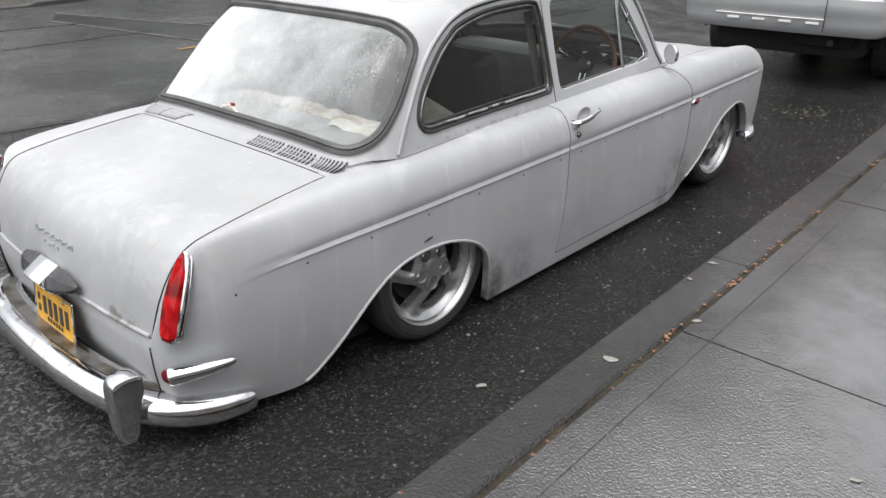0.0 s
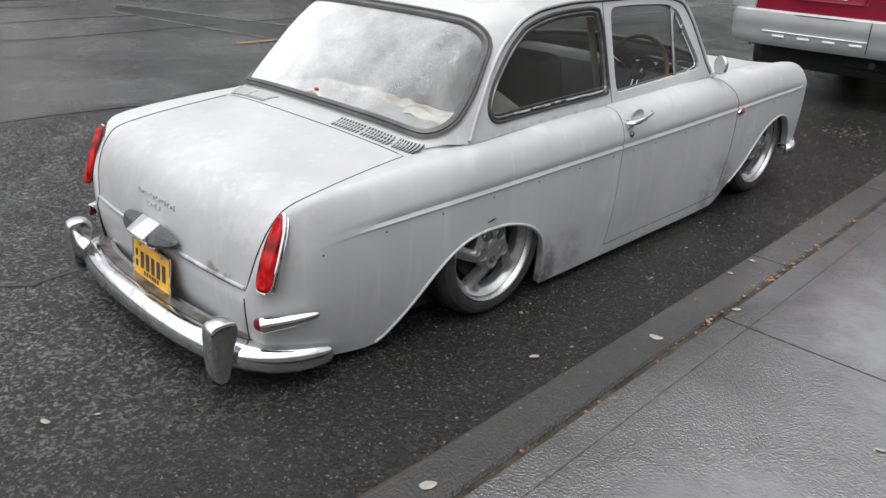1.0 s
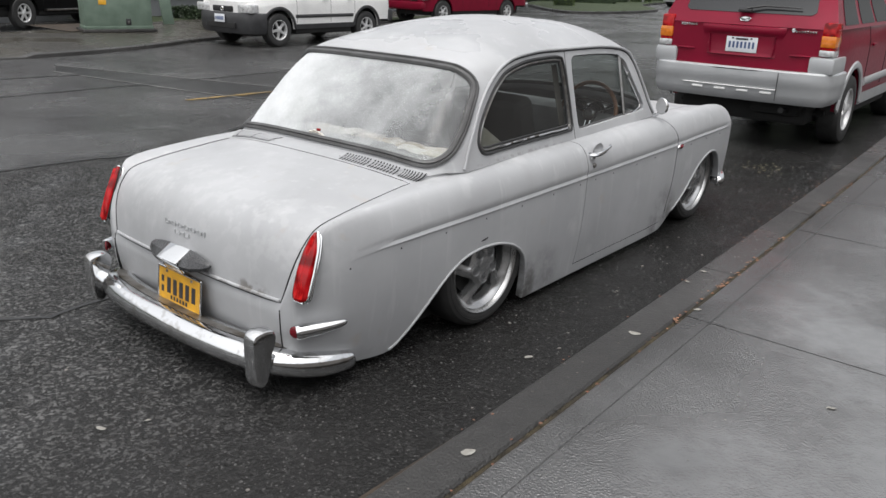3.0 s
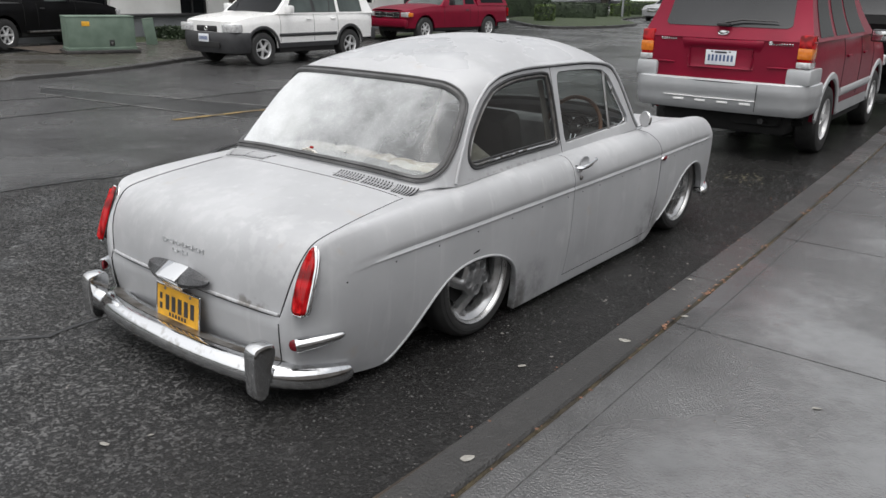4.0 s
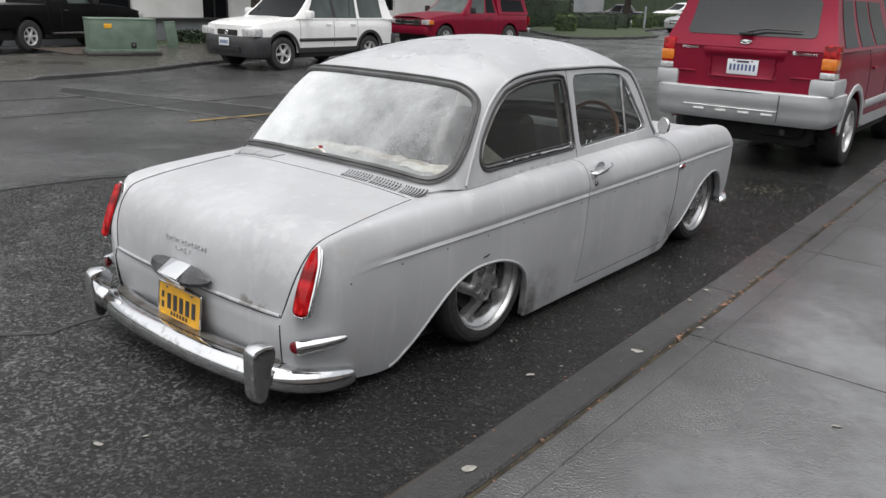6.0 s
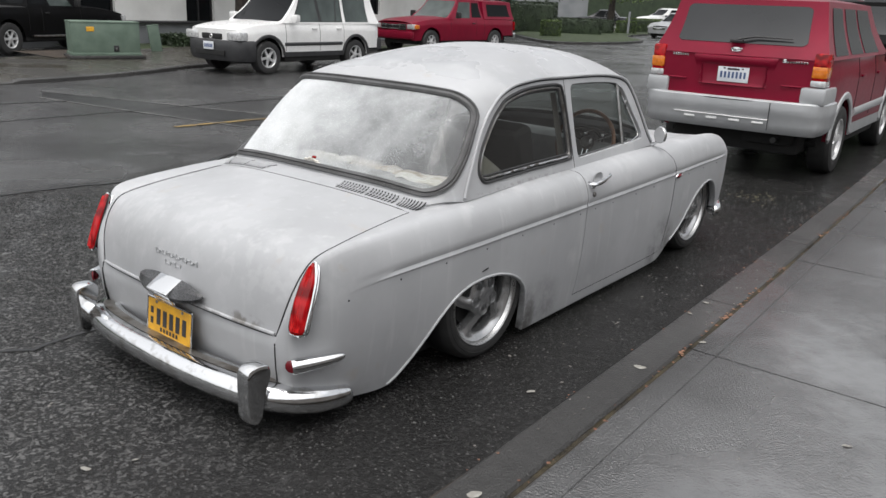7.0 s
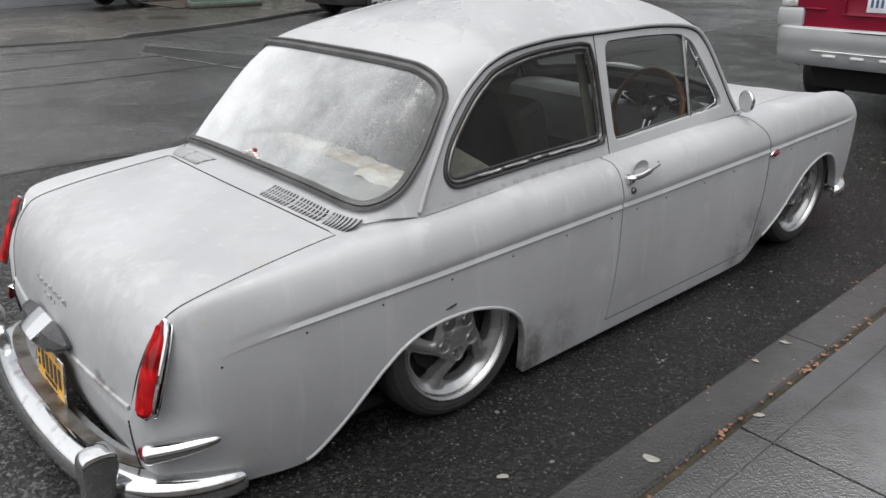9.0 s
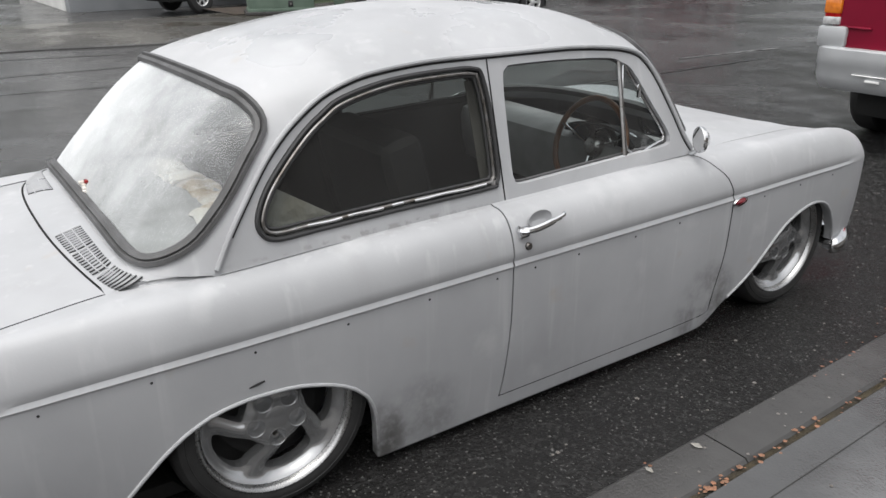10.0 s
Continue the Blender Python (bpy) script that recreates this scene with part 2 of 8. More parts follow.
    young = mixed(ranged(stone.outputs["Color"], 0.55, 0.85, 0.0, 0.7), young, (0.092, 0.091, 0.090))
    col = mixed(lane, young, old)
    col = mixed(ranged(speck.outputs["Fac"], 0.635, 0.70, 0.0, 0.9), col, (0.125, 0.122, 0.119))
    L(col, b.inputs["Base Color"])
    L(ranged(damp.outputs["Fac"], 0.38, 0.62, 0.10, 0.30), b.inputs["Roughness"])
    L(ranged(lane, 0.0, 1.0, 0.9, 0.22), b.inputs["Specular IOR Level"])
    h = nt.nodes.new("ShaderNodeMath")
    h.operation = "MULTIPLY"
    both = nt.nodes.new("ShaderNodeMath")
    both.operation = "ADD"
    L(ranged(stone.outputs["Color"], 0.0, 1.0, 0.0, 0.55), both.inputs[0])
    L(grit.outputs["Fac"], both.inputs[1])
    # smooth where tar and water fill the grain
    L(both.outputs[0], h.inputs[0])
    L(ranged(patch.outputs["Fac"], 0.36, 0.56, 0.22, 1.1), h.inputs[1])
    # the travel lane is rolled smooth by wheels, the gutter choked with silt
    calm = nt.nodes.new("ShaderNodeMath")
    calm.operation = "MULTIPLY"
    L(ranged(lane, 0.0, 1.0, 0.75, 1.0), calm.inputs[0])
    L(ranged(gutter, 0.0, 1.0, 1.1, 0.55), calm.inputs[1])
    worn = nt.nodes.new("ShaderNodeMath")
    worn.operation = "MULTIPLY"
    L(h.outputs[0], worn.inputs[0])
    L(calm.outputs[0], worn.inputs[1])
    bp = nt.nodes.new("ShaderNodeBump")
    bp.inputs["Strength"].default_value, bp.inputs["Distance"].default_value = 1.0, 0.014
    L(worn.outputs[0], bp.inputs["Height"])
    L(bp.outputs["Normal"], b.inputs["Normal"])
    return m


def concrete_mat(name, lo, hi, wet_lo=0.22, wet_hi=0.55, random_tone=0.06, pebble=0.020, sheen=0.5, grit=75, kerb_band=False):
    """Rain-darkened concrete with shiny wet films and a sandy grain."""
    m, nt, b, out = nodes_of(name)
    L = nt.links.new
    tc = nt.nodes.new("ShaderNodeTexCoord")
    geo = nt.nodes.new("ShaderNodeNewGeometry")

    def nz(scale, detail, src):
        n = nt.nodes.new("ShaderNodeTexNoise")
        n.inputs["Scale"].default_value, n.inputs["Detail"].default_value = scale, detail
        L(src, n.inputs["Vector"])
        return n.outputs["Fac"]

    def ranged(v, a0, a1, a=0.0, z=1.0):
        r = nt.nodes.new("ShaderNodeMapRange")
        r.inputs["From Min"].default_value, r.inputs["From Max"].default_value = a0, a1
        r.inputs["To Min"].default_value, r.inputs["To Max"].default_value = a, z
        L(v, r.inputs["Value"])
        return r.outputs["Result"]
    pos = geo.outputs["Position"]
    wet = nz(0.9, 6, pos)
    grain = nz(grit, 3, pos)
    mid = nz(14, 6, pos)
    oi = nt.nodes.new("ShaderNodeObjectInfo")
    x = nt.nodes.new("ShaderNodeMix")
    x.data_type = "RGBA"
    x.inputs["A"].default_value, x.inputs["B"].default_value = (*lo, 1), (*hi, 1)
    av = nt.nodes.new("ShaderNodeMath")
    av.operation = "MULTIPLY_ADD"
    L(mid, av.inputs[0])
    av.inputs[1].default_value = 0.6
    L(ranged(wet, 0.41, 0.59, 0.62, -0.18), av.inputs[2])
    L(av.outputs[0], x.inputs["Factor"])
    hs = nt.nodes.new("ShaderNodeHueSaturation")
    L(ranged(oi.outputs["Random"], 0, 1, 1 - random_tone, 1 + random_tone), hs.inputs["Value"])
    L(x.outputs["Result"], hs.inputs["Color"])
    tone = hs.outputs["Color"]
    if kerb_band:
        # darker and less shiny towards the kerb joint, with a ragged outer edge
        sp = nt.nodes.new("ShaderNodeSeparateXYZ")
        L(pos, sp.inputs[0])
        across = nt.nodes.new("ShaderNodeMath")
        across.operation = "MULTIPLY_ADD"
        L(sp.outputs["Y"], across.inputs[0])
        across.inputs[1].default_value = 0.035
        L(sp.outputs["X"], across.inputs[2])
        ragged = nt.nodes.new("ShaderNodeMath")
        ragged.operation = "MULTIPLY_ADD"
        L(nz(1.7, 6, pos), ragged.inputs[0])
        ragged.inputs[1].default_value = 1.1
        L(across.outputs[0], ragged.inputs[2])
        banded = nt.nodes.new("ShaderNodeMix")
        banded.data_type = "RGBA"
        L(ranged(ragged.outputs[0], 2.62, 2.15, 0.0, 0.68), banded.inputs["Factor"])
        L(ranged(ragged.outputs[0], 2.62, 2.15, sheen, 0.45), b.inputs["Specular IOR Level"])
        L(tone, banded.inputs["A"])
        banded.inputs["B"].default_value = (0.020, 0.0195, 0.019, 1)
        tone = banded.outputs["Result"]
    L(tone, b.inputs["Base Color"])
    L(ranged(wet, 0.40, 0.60, wet_lo, wet_hi), b.inputs["Roughness"])
    b.inputs["Specular IOR Level"].default_value = sheen
    b.inputs["IOR"].default_value = 1.5 if sheen < 0.8 else 1.85
    bp = nt.nodes.new("ShaderNodeBump")
    bp.inputs["Strength"].default_value, bp.inputs["Distance"].default_value = 1.0, pebble
    # worn open in places, smooth and flooded in others
    ad = nt.nodes.new("ShaderNodeMath")
    ad.operation = "MULTIPLY_ADD"
    L(grain, ad.inputs[0])
    L(ranged(wet, 0.42, 0.56, 0.18, 1.0), ad.inputs[1])
    soft = nt.nodes.new("ShaderNodeMath")
    soft.operation = "MULTIPLY"
    soft.inputs[1].default_value = 0.18
    L(mid, soft.inputs[0])
    L(soft.outputs[0], ad.inputs[2])
    L(ad.outputs[0], bp.inputs["Height"])
    L(bp.outputs["Normal"], b.inputs["Normal"])
    return m


PRIMER = primer_mat()
ASPHALT = asphalt_mat()
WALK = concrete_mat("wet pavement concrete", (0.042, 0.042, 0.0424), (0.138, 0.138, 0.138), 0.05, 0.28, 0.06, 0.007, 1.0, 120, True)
FAR_WALK = concrete_mat("far wet pavement", (0.022, 0.020, 0.016), (0.070, 0.065, 0.054), 0.10, 0.40)
KERB = concrete_mat("kerb concrete", (0.022, 0.0214, 0.0208), (0.056, 0.0543, 0.0526), 0.22, 0.5, 0.10, 0.008, 0.5, 110)
TAR = mat("tar", (0.012, 0.012, 0.012), rough=0.35, scale=6, bump=0.3)
CHROME = mat("chrome", (0.78, 0.79, 0.80), (0.62, 0.61, 0.60), rough=0.08, metal=1.0, scale=14, rvar=0.05, mix_lo=0.3, mix_hi=0.5)
BUMPER_CHROME = mat("pitted chrome", (0.80, 0.81, 0.82), (0.50, 0.49, 0.47), rough=0.09, metal=1.0, scale=20, rvar=0.05, mix_lo=0.30, mix_hi=0.48, bump=0.06, bscale=260, bdist=0.002)
GRIMY = mat("grimy plated steel", (0.27, 0.26, 0.245), (0.10, 0.082, 0.062), rough=0.34, metal=0.75, scale=13, rvar=0.12, mix_lo=0.36, mix_hi=0.62)
DULL = mat("dull chrome", (0.36, 0.36, 0.36), (0.16, 0.145, 0.13), rough=0.3, metal=1.0, scale=16, rvar=0.1)
ALLOY = mat("silver alloy", (0.46, 0.465, 0.47), (0.41, 0.415, 0.42), rough=0.22, metal=0.75, scale=10, rvar=0.05)
ROAD_RIM = mat("bright painted rim", (0.62, 0.625, 0.63), (0.50, 0.50, 0.50), rough=0.34, metal=0.35, scale=10, rvar=0.05)
POLISHED = mat("polished alloy lip", (0.44, 0.44, 0.44), (0.36, 0.36, 0.355), rough=0.28, metal=1.0, scale=12, rvar=0.05)
TYRE = mat("tyre rubber", (0.028, 0.028, 0.028), (0.018, 0.018, 0.018), rough=0.62, scale=18, bump=0.2)
RUBBER = mat("window rubber", (0.09, 0.09, 0.092), (0.05, 0.05, 0.05), rough=0.5, scale=10, bump=0.1)
BLACK = mat("black inner", (0.012, 0.012, 0.012), rough=0.8, scale=6)
TRIMBLACK = mat("black plastic", (0.025, 0.025, 0.026), rough=0.45, scale=9)
GREYPLASTIC = mat("grey plastic cladding", (0.036, 0.037, 0.039), (0.025, 0.025, 0.027), rough=0.5, scale=9)
RED_LENS = mat("red lamp lens", (0.42, 0.007, 0.010), (0.14, 0.001, 0.002), rough=0.10, scale=16, detail=1.0, rvar=0.04, spec=0.35, mix_lo=0.38, mix_hi=0.62)
RED_FIELD = mat("fluted red lens", (0.58, 0.016, 0.016), (0.30, 0.004, 0.006), rough=0.16, scale=34, detail=2.0, rvar=0.06, spec=0.35, mix_lo=0.36, mix_hi=0.6)
MARKER_RED = mat("dark red marker lens", (0.17, 0.010, 0.018), (0.11, 0.006, 0.01), rough=0.2, scale=20, rvar=0.05)
AMBER_LENS = mat("amber lamp lens", (0.75, 0.22, 0.02), (0.55, 0.14, 0.01), rough=0.12, scale=22, rvar=0.05, coat=0.6)
CLEAR_LENS = mat("clear lamp lens", (0.80, 0.81, 0.82), (0.42, 0.42, 0.42), rough=0.12, metal=0.35, scale=22, rvar=0.05, coat=0.5)
YELLOW_PLATE = mat("yellow plate paint", (0.80, 0.42, 0.025), (0.58, 0.30, 0.03), rough=0.4, scale=14)
WHITE_PLATE = mat("white plate paint", (0.72, 0.74, 0.76), (0.6, 0.62, 0.66), rough=0.4, scale=14)
PLATE_INK = mat("dark plate ink", (0.03, 0.03, 0.035), rough=0.5, scale=9)
BLUE_INK = mat("blue plate ink", (0.06, 0.10, 0.22), rough=0.5, scale=9)
SILVER_PAINT = mat("silver grey paint", (0.46, 0.47, 0.48), (0.40, 0.41, 0.42), rough=0.36, metal=0.3, scale=4, rvar=0.06)
MAROON = mat("dark red metallic paint", (0.205, 0.0045, 0.024), (0.165, 0.004, 0.020), rough=0.32, metal=0.1, scale=3, rvar=0.06, coat=0.08, spec=0.22)
WHITE_PAINT = mat("white car paint", (0.80, 0.80, 0.79), (0.72, 0.72, 0.71), rough=0.28, scale=3, rvar=0.06, coat=0.4)
BLACK_PAINT = mat("black car paint", (0.016, 0.017, 0.02), rough=0.22, scale=3, rvar=0.05, coat=0.5)
DULL_BLACK = mat("dull black truck paint", (0.005, 0.005, 0.006), (0.003, 0.003, 0.003), rough=0.45, scale=3, rvar=0.06, spec=0.10)
GLASS = glass_mat("side window glass", (0.78, 0.82, 0.81), 0.02, veil=0.03)
# darker copy of the side glass: the cabin's gloom is put into the tint
QUARTER_GLASS = glass_mat("gloom-tinted quarter glass", (0.46, 0.49, 0.48), 0.03, veil=0.025)
# mist and drops, plus reflected sky painted as a whiter far side
REAR_GLASS = glass_mat("misted rear glass, sky painted in", (0.80, 0.83, 0.82), 0.05, veil=0.74, ior=1.22, drops=1.0, sky_side=0.50)
DARK_GLASS = mat("tinted car glass", (0.008, 0.009, 0.010), rough=0.06, scale=3, rvar=0.03, spec=0.08)
GREEN_GLASS = mat("green tinted car glass", (0.060, 0.076, 0.071), (0.035, 0.046, 0.043), rough=0.06, scale=2.5, rvar=0.03, spec=0.5)
SMOKED = mat("smoked tailgate glass", (0.022, 0.023, 0.025), (0.014, 0.015, 0.016), rough=0.08, scale=1.5, rvar=0.03, spec=0.6)


# ---- building helpers ----
def part(name, bm, material, parent=None, label="", smooth=True, fix=True, sharp=35):
    """Links a bmesh as one mesh object, under a thing or a part."""
    if fix:
        bmesh.ops.recalc_face_normals(bm, faces=bm.faces)
    me = bpy.data.meshes.new(name)
    bm.to_mesh(me)
    bm.free()
    me.materials.append(material)
    if smooth:
        me.shade_smooth()
        me.set_sharp_from_angle(angle=radians(sharp))
    ob = new(name, me)
    if parent:
        ob.parent = parent
    if label:
        ob["label"] = label
    return ob


def thing(name, label, category, m=None, group="", kind=""):
    ob = new(name)
    ob.empty_display_size = 0.2
    if m is not None:
        ob.matrix_world = m
    return tagged(ob, label, category, group, kind)


def pchip(xs, ys):
    """A smooth curve through knots, with no overshoot."""
    xs, ys = np.array(xs, float), np.array(ys, float)
    h, d = np.diff(xs), np.diff(ys) / np.diff(xs)
    s = np.zeros(len(xs))
    for i in range(1, len(xs) - 1):
        if d[i - 1] * d[i] > 0:
            a, c = 2 * h[i] + h[i - 1], h[i] + 2 * h[i - 1]
            s[i] = (a + c) / (a / d[i - 1] + c / d[i])
    s[0], s[-1] = d[0], d[-1]

    def at(x):
        x = np.clip(x, xs[0], xs[-1])
        i = np.clip(np.searchsorted(xs, x, "right") - 1, 0, len(h) - 1)
        t = (x - xs[i]) / h[i]
        return ((1 + 2 * t) * (1 - t) ** 2 * ys[i] + t * (1 - t) ** 2 * h[i] * s[i]
                + t * t * (3 - 2 * t) * ys[i + 1] + t * t * (t - 1) * h[i] * s[i + 1])
    return at


def spline(points, n, closed=False):
    """Catmull-Rom through 2D or 3D points, n samples a span."""
    p = [np.array(q, float) for q in points]
    k, out = len(p), []
    for i in range(k if closed else k - 1):
        if closed:
            a, b, c, d = p[(i - 1) % k], p[i], p[(i + 1) % k], p[(i + 2) % k]
        else:
            a, b, c, d = p[max(i - 1, 0)], p[i], p[i + 1], p[min(i + 2, k - 1)]
        for j in range(n):
            t = j / n
            out.append(0.5 * (2 * b + (c - a) * t + (2 * a - 5 * b + 4 * c - d) * t * t + (3 * b - a - 3 * c + d) * t ** 3))
    if not closed:
        out.append(p[-1])
    return out


def rounded(points, n=6):
    """A closed polygon of (x, y, radius) corners, with the corners rounded."""
    out, k = [], len(points)
    for i in range(k):
        b = np.array(points[i][:2], float)
        r = points[i][2]
        a, c = np.array(points[i - 1][:2], float), np.array(points[(i + 1) % k][:2], float)
        u, v = (a - b), (c - b)
        u, v = u / np.linalg.norm(u), v / np.linalg.norm(v)
        p, q = b + u * r, b + v * r
        for j in range(n + 1):
            t = j / n
            out.append((1 - t) ** 2 * p + 2 * t * (1 - t) * b + t * t * q)
    return out


def sheet(bm, P, wrap=False, skip=None):
    """Quads over a table of points P[i][j]; returns the verts."""
    vs = [[bm.verts.new(q) for q in row] for row in P]
    n = len(vs)
    for i in range(n if wrap else n - 1):
        for j in range(len(vs[0]) - 1):
            if skip and skip(i, j):
                continue
            a, b = vs[i], vs[(i + 1) % n]
            try:
                bm.faces.new((a[j], b[j], b[j + 1], a[j + 1]))
            except ValueError:
                pass
    return vs


def inside(poly, q):
    poly = np.array(poly)
    x, y = q
    x0, y0 = poly[:, 0], poly[:, 1]
    x1, y1 = np.roll(x0, -1), np.roll(y0, -1)
    cross = ((y0 > y) != (y1 > y)) & (x < (x1 - x0) * (y - y0) / (y1 - y0 + 1e-12) + x0)
    return cross.sum() % 2 == 1


def nearest(poly, q):
    poly = np.array(poly)
    a, b = poly, np.roll(poly, -1, 0)
    d = b - a
    t = np.clip(((q - a) * d).sum(1) / ((d * d).sum(1) + 1e-12), 0, 1)
    p = a + d * t[:, None]
    return p[((p - q) ** 2).sum(1).argmin()]


def pierced(bm, UV, f, holes, depth=None, wrap=False):
    """A sheet over the 2D table UV, mapped by f to 3D, with holes cut along closed 2D outlines; depth(uv): how the holes' edges turn in."""
    UV = np.array(UV, float)
    n, k = UV.shape[:2]
    gone, kept = [], []
    for i in range(n if wrap else n - 1):
        for j in range(k - 1):
            ids = ((i, j), ((i + 1) % n, j), ((i + 1) % n, j + 1), (i, j + 1))
            c = sum(UV[a] for a in ids) / 4
            h = next((m for m, hole in enumerate(holes) if inside(hole, c)), None)
            (kept if h is None else gone).append((ids, h))
    owner = {}
    for ids, h in gone:
        for a in ids:
            owner[a] = h
    used = {a for ids, _ in kept for a in ids}
    edge = {a for a in used if a in owner}
    for a in edge:
        UV[a] = nearest(holes[owner[a]], UV[a])
    vs = {a: bm.verts.new(f(*UV[a])) for a in used}
    for ids, _ in kept:
        try:
            bm.faces.new([vs[a] for a in ids])
        except ValueError:
            pass
    if depth:
        inner = {a: bm.verts.new(Vector(f(*UV[a])) + Vector(depth(*UV[a]))) for a in edge}
        back = {v: a for a, v in vs.items()}
        for e in list(bm.edges):
            if len(e.link_faces) == 1:
                a, b = (back.get(v) for v in e.verts)
                if a in edge and b in edge:
                    bm.faces.new((vs[a], vs[b], inner[b], inner[a]))
    return vs


def tube(bm, path, r, seg=8, closed=False, cap=True, flat=1.0, up=(0, 0, 1)):
    """A round bar along a path; r: one radius or one a point; flat: its height over its width."""
    P = [Vector(p) for p in path]
    n = len(P)
    rings = []
    for i, p in enumerate(P):
        a = P[(i - 1) % n] if (closed or i) else P[0]
        b = P[(i + 1) % n] if (closed or i < n - 1) else P[-1]
        t = (b - a).normalized()
        s = t.cross(Vector(up))
        if s.length < 1e-4:
            s = t.cross(Vector((1, 0, 0)))
        s.normalize()
        w = s.cross(t).normalized()
        ri = r[i] if hasattr(r, "__len__") else r
        rings.append([p + (s * math.cos(q) + w * math.sin(q) * flat) * ri for q in (2 * math.pi * k / seg for k in range(seg))])
    vs = [[bm.verts.new(q) for q in ring] for ring in rings]
    for i in range(n if closed else n - 1):
        for k in range(seg):
            bm.faces.new((vs[i][k], vs[i][(k + 1) % seg], vs[(i + 1) % n][(k + 1) % seg], vs[(i + 1) % n][k]))
    if cap and not closed:
        bm.faces.new(vs[0][::-1])
        bm.faces.new(vs[-1])


def swept(bm, path, profile, ups=None, closed=False, cap=True, outs=None):
    """A profile of (out, up) pairs carried along a path; outs: the outward direction at each point."""
    n = len(path)
    rows = []
    for i, p in enumerate(path):
        p = Vector(p)
        o = Vector(outs[i])
        u = Vector(ups[i]) if ups else Vector((0, 0, 1))
        rows.append([p + o * a + u * b for a, b in profile])
    vs = [[bm.verts.new(q) for q in row] for row in rows]
    k = len(profile)
    for i in range(n if closed else n - 1):
        for j in range(k):
            bm.faces.new((vs[i][j], vs[(i + 1) % n][j], vs[(i + 1) % n][(j + 1) % k], vs[i][(j + 1) % k]))
    if cap and not closed:
        bm.faces.new(vs[0])
        bm.faces.new(vs[-1][::-1])


def lathe(bm, profile, seg=48, m=None, close=False):
    """Turns a profile of (radius, along) round the x axis."""
    m = m or Matrix()
    vs = [[bm.verts.new(m @ Vector((a, r * math.cos(q), r * math.sin(q)))) for r, a in profile]
          for q in (2 * math.pi * i / seg for i in range(seg))]
    k = len(profile)
    for i in range(seg):
        for j in range(k if close else k - 1):
            bm.faces.new((vs[i][j], vs[(i + 1) % seg][j], vs[(i + 1) % seg][(j + 1) % k], vs[i][(j + 1) % k]))
    return vs


def block(bm, cx, cy, cz, sx, sy, sz, bevel=0.0, m=None, seg=2):
    """A box with bevelled edges, added to bm."""
    t = bmesh.new()
    bmesh.ops.create_cube(t, size=1.0)
    bmesh.ops.scale(t, vec=(sx, sy, sz), verts=t.verts)
    if bevel:
        bmesh.ops.bevel(t, geom=t.edges[:], offset=bevel, segments=seg, affect="EDGES", profile=0.6)
    bmesh.ops.translate(t, vec=(cx, cy, cz), verts=t.verts)
    if m is not None:
        bmesh.ops.transform(t, matrix=m, verts=t.verts)
    join(bm, t)


def join(bm, t):
    made = {v: bm.verts.new(v.co) for v in t.verts}
    for f in t.faces:
        try:
            bm.faces.new([made[v] for v in f.verts])
        except ValueError:
            pass
    t.free()


def thick(bm, d):
    bmesh.ops.recalc_face_normals(bm, faces=bm.faces)
    bmesh.ops.solidify(bm, geom=bm.faces[:], thickness=d)


def mirrored(bm):
    """The same mesh on the other side."""
    t = bm.copy()
    for v in t.verts:
        v.co.x = -v.co.x
    bmesh.ops.reverse_faces(t, faces=t.faces)
    return t

# ---- the parked saloon ----
saloon = thing("vintage_saloon", "lowered vintage two-door saloon in flat grey primer, parked at the kerb", "car")

# the long lines of the body, as functions of q, the way along the side from the tail to the nose
QC = (0, 0.07, 0.15, 0.25, 0.36, 0.58, 1.08, 1.93, 3.08, 3.48, 3.83, 4.05, 4.18, 4.32)
cx = pchip(QC, (0.600, 0.665, 0.716, 0.748, 0.768, 0.795, 0.818, 0.812, 0.814, 0.812, 0.797, 0.748, 0.67, 0.50))
cy = pchip(QC, (-1.012, -0.994, -0.902, -0.832, -0.720, -0.500, 0.0, 0.85, 2.0, 2.4, 2.745, 2.935, 3.032, 3.085))
cz = pchip(QC, (0.335, 0.385, 0.455, 0.510, 0.534, 0.550, 0.565, 0.574, 0.596, 0.606, 0.608, 0.59, 0.56, 0.54))
QE = (0, 0.07, 0.15, 0.25, 0.36, 0.58, 0.75, 1.0, 1.93, 2.95, 3.08, 3.48, 3.83, 4.05, 4.18, 4.32)
ex = pchip(QE, (0.600, 0.632, 0.650, 0.655, 0.652, 0.640, 0.634, 0.694, 0.700, 0.668, 0.64, 0.595, 0.54, 0.50, 0.475, 0.44))
ey = pchip(QE, (-1.000, -0.975, -0.925, -0.865, -0.740, -0.500, -0.330, -0.085, 0.85, 1.84, 2.0, 2.4, 2.74, 2.905, 2.972, 3.025))
ez = pchip(QE, (0.372, 0.49, 0.592, 0.645, 0.672, 0.702, 0.718, 0.731, 0.745, 0.764, 0.764, 0.752, 0.722, 0.68, 0.64, 0.59))
crown = pchip((0, 0.07, 0.15, 0.21, 0.30, 0.5, 0.75, 1.0, 2.0, 2.9, 3.3, 3.7, 4.0, 4.32), (0, 0.010, 0.052, 0.072, 0.064, 0.046, 0.032, 0.010, 0.0, 0.004, 0.042, 0.060, 0.045, 0.0))
tuck = pchip((0, 0.25, 0.58, 0.85, 1.1, 3.5, 3.9, 4.32), (0.05, 0.075, 0.065, 0.045, 0.032, 0.03, 0.05, 0.06))
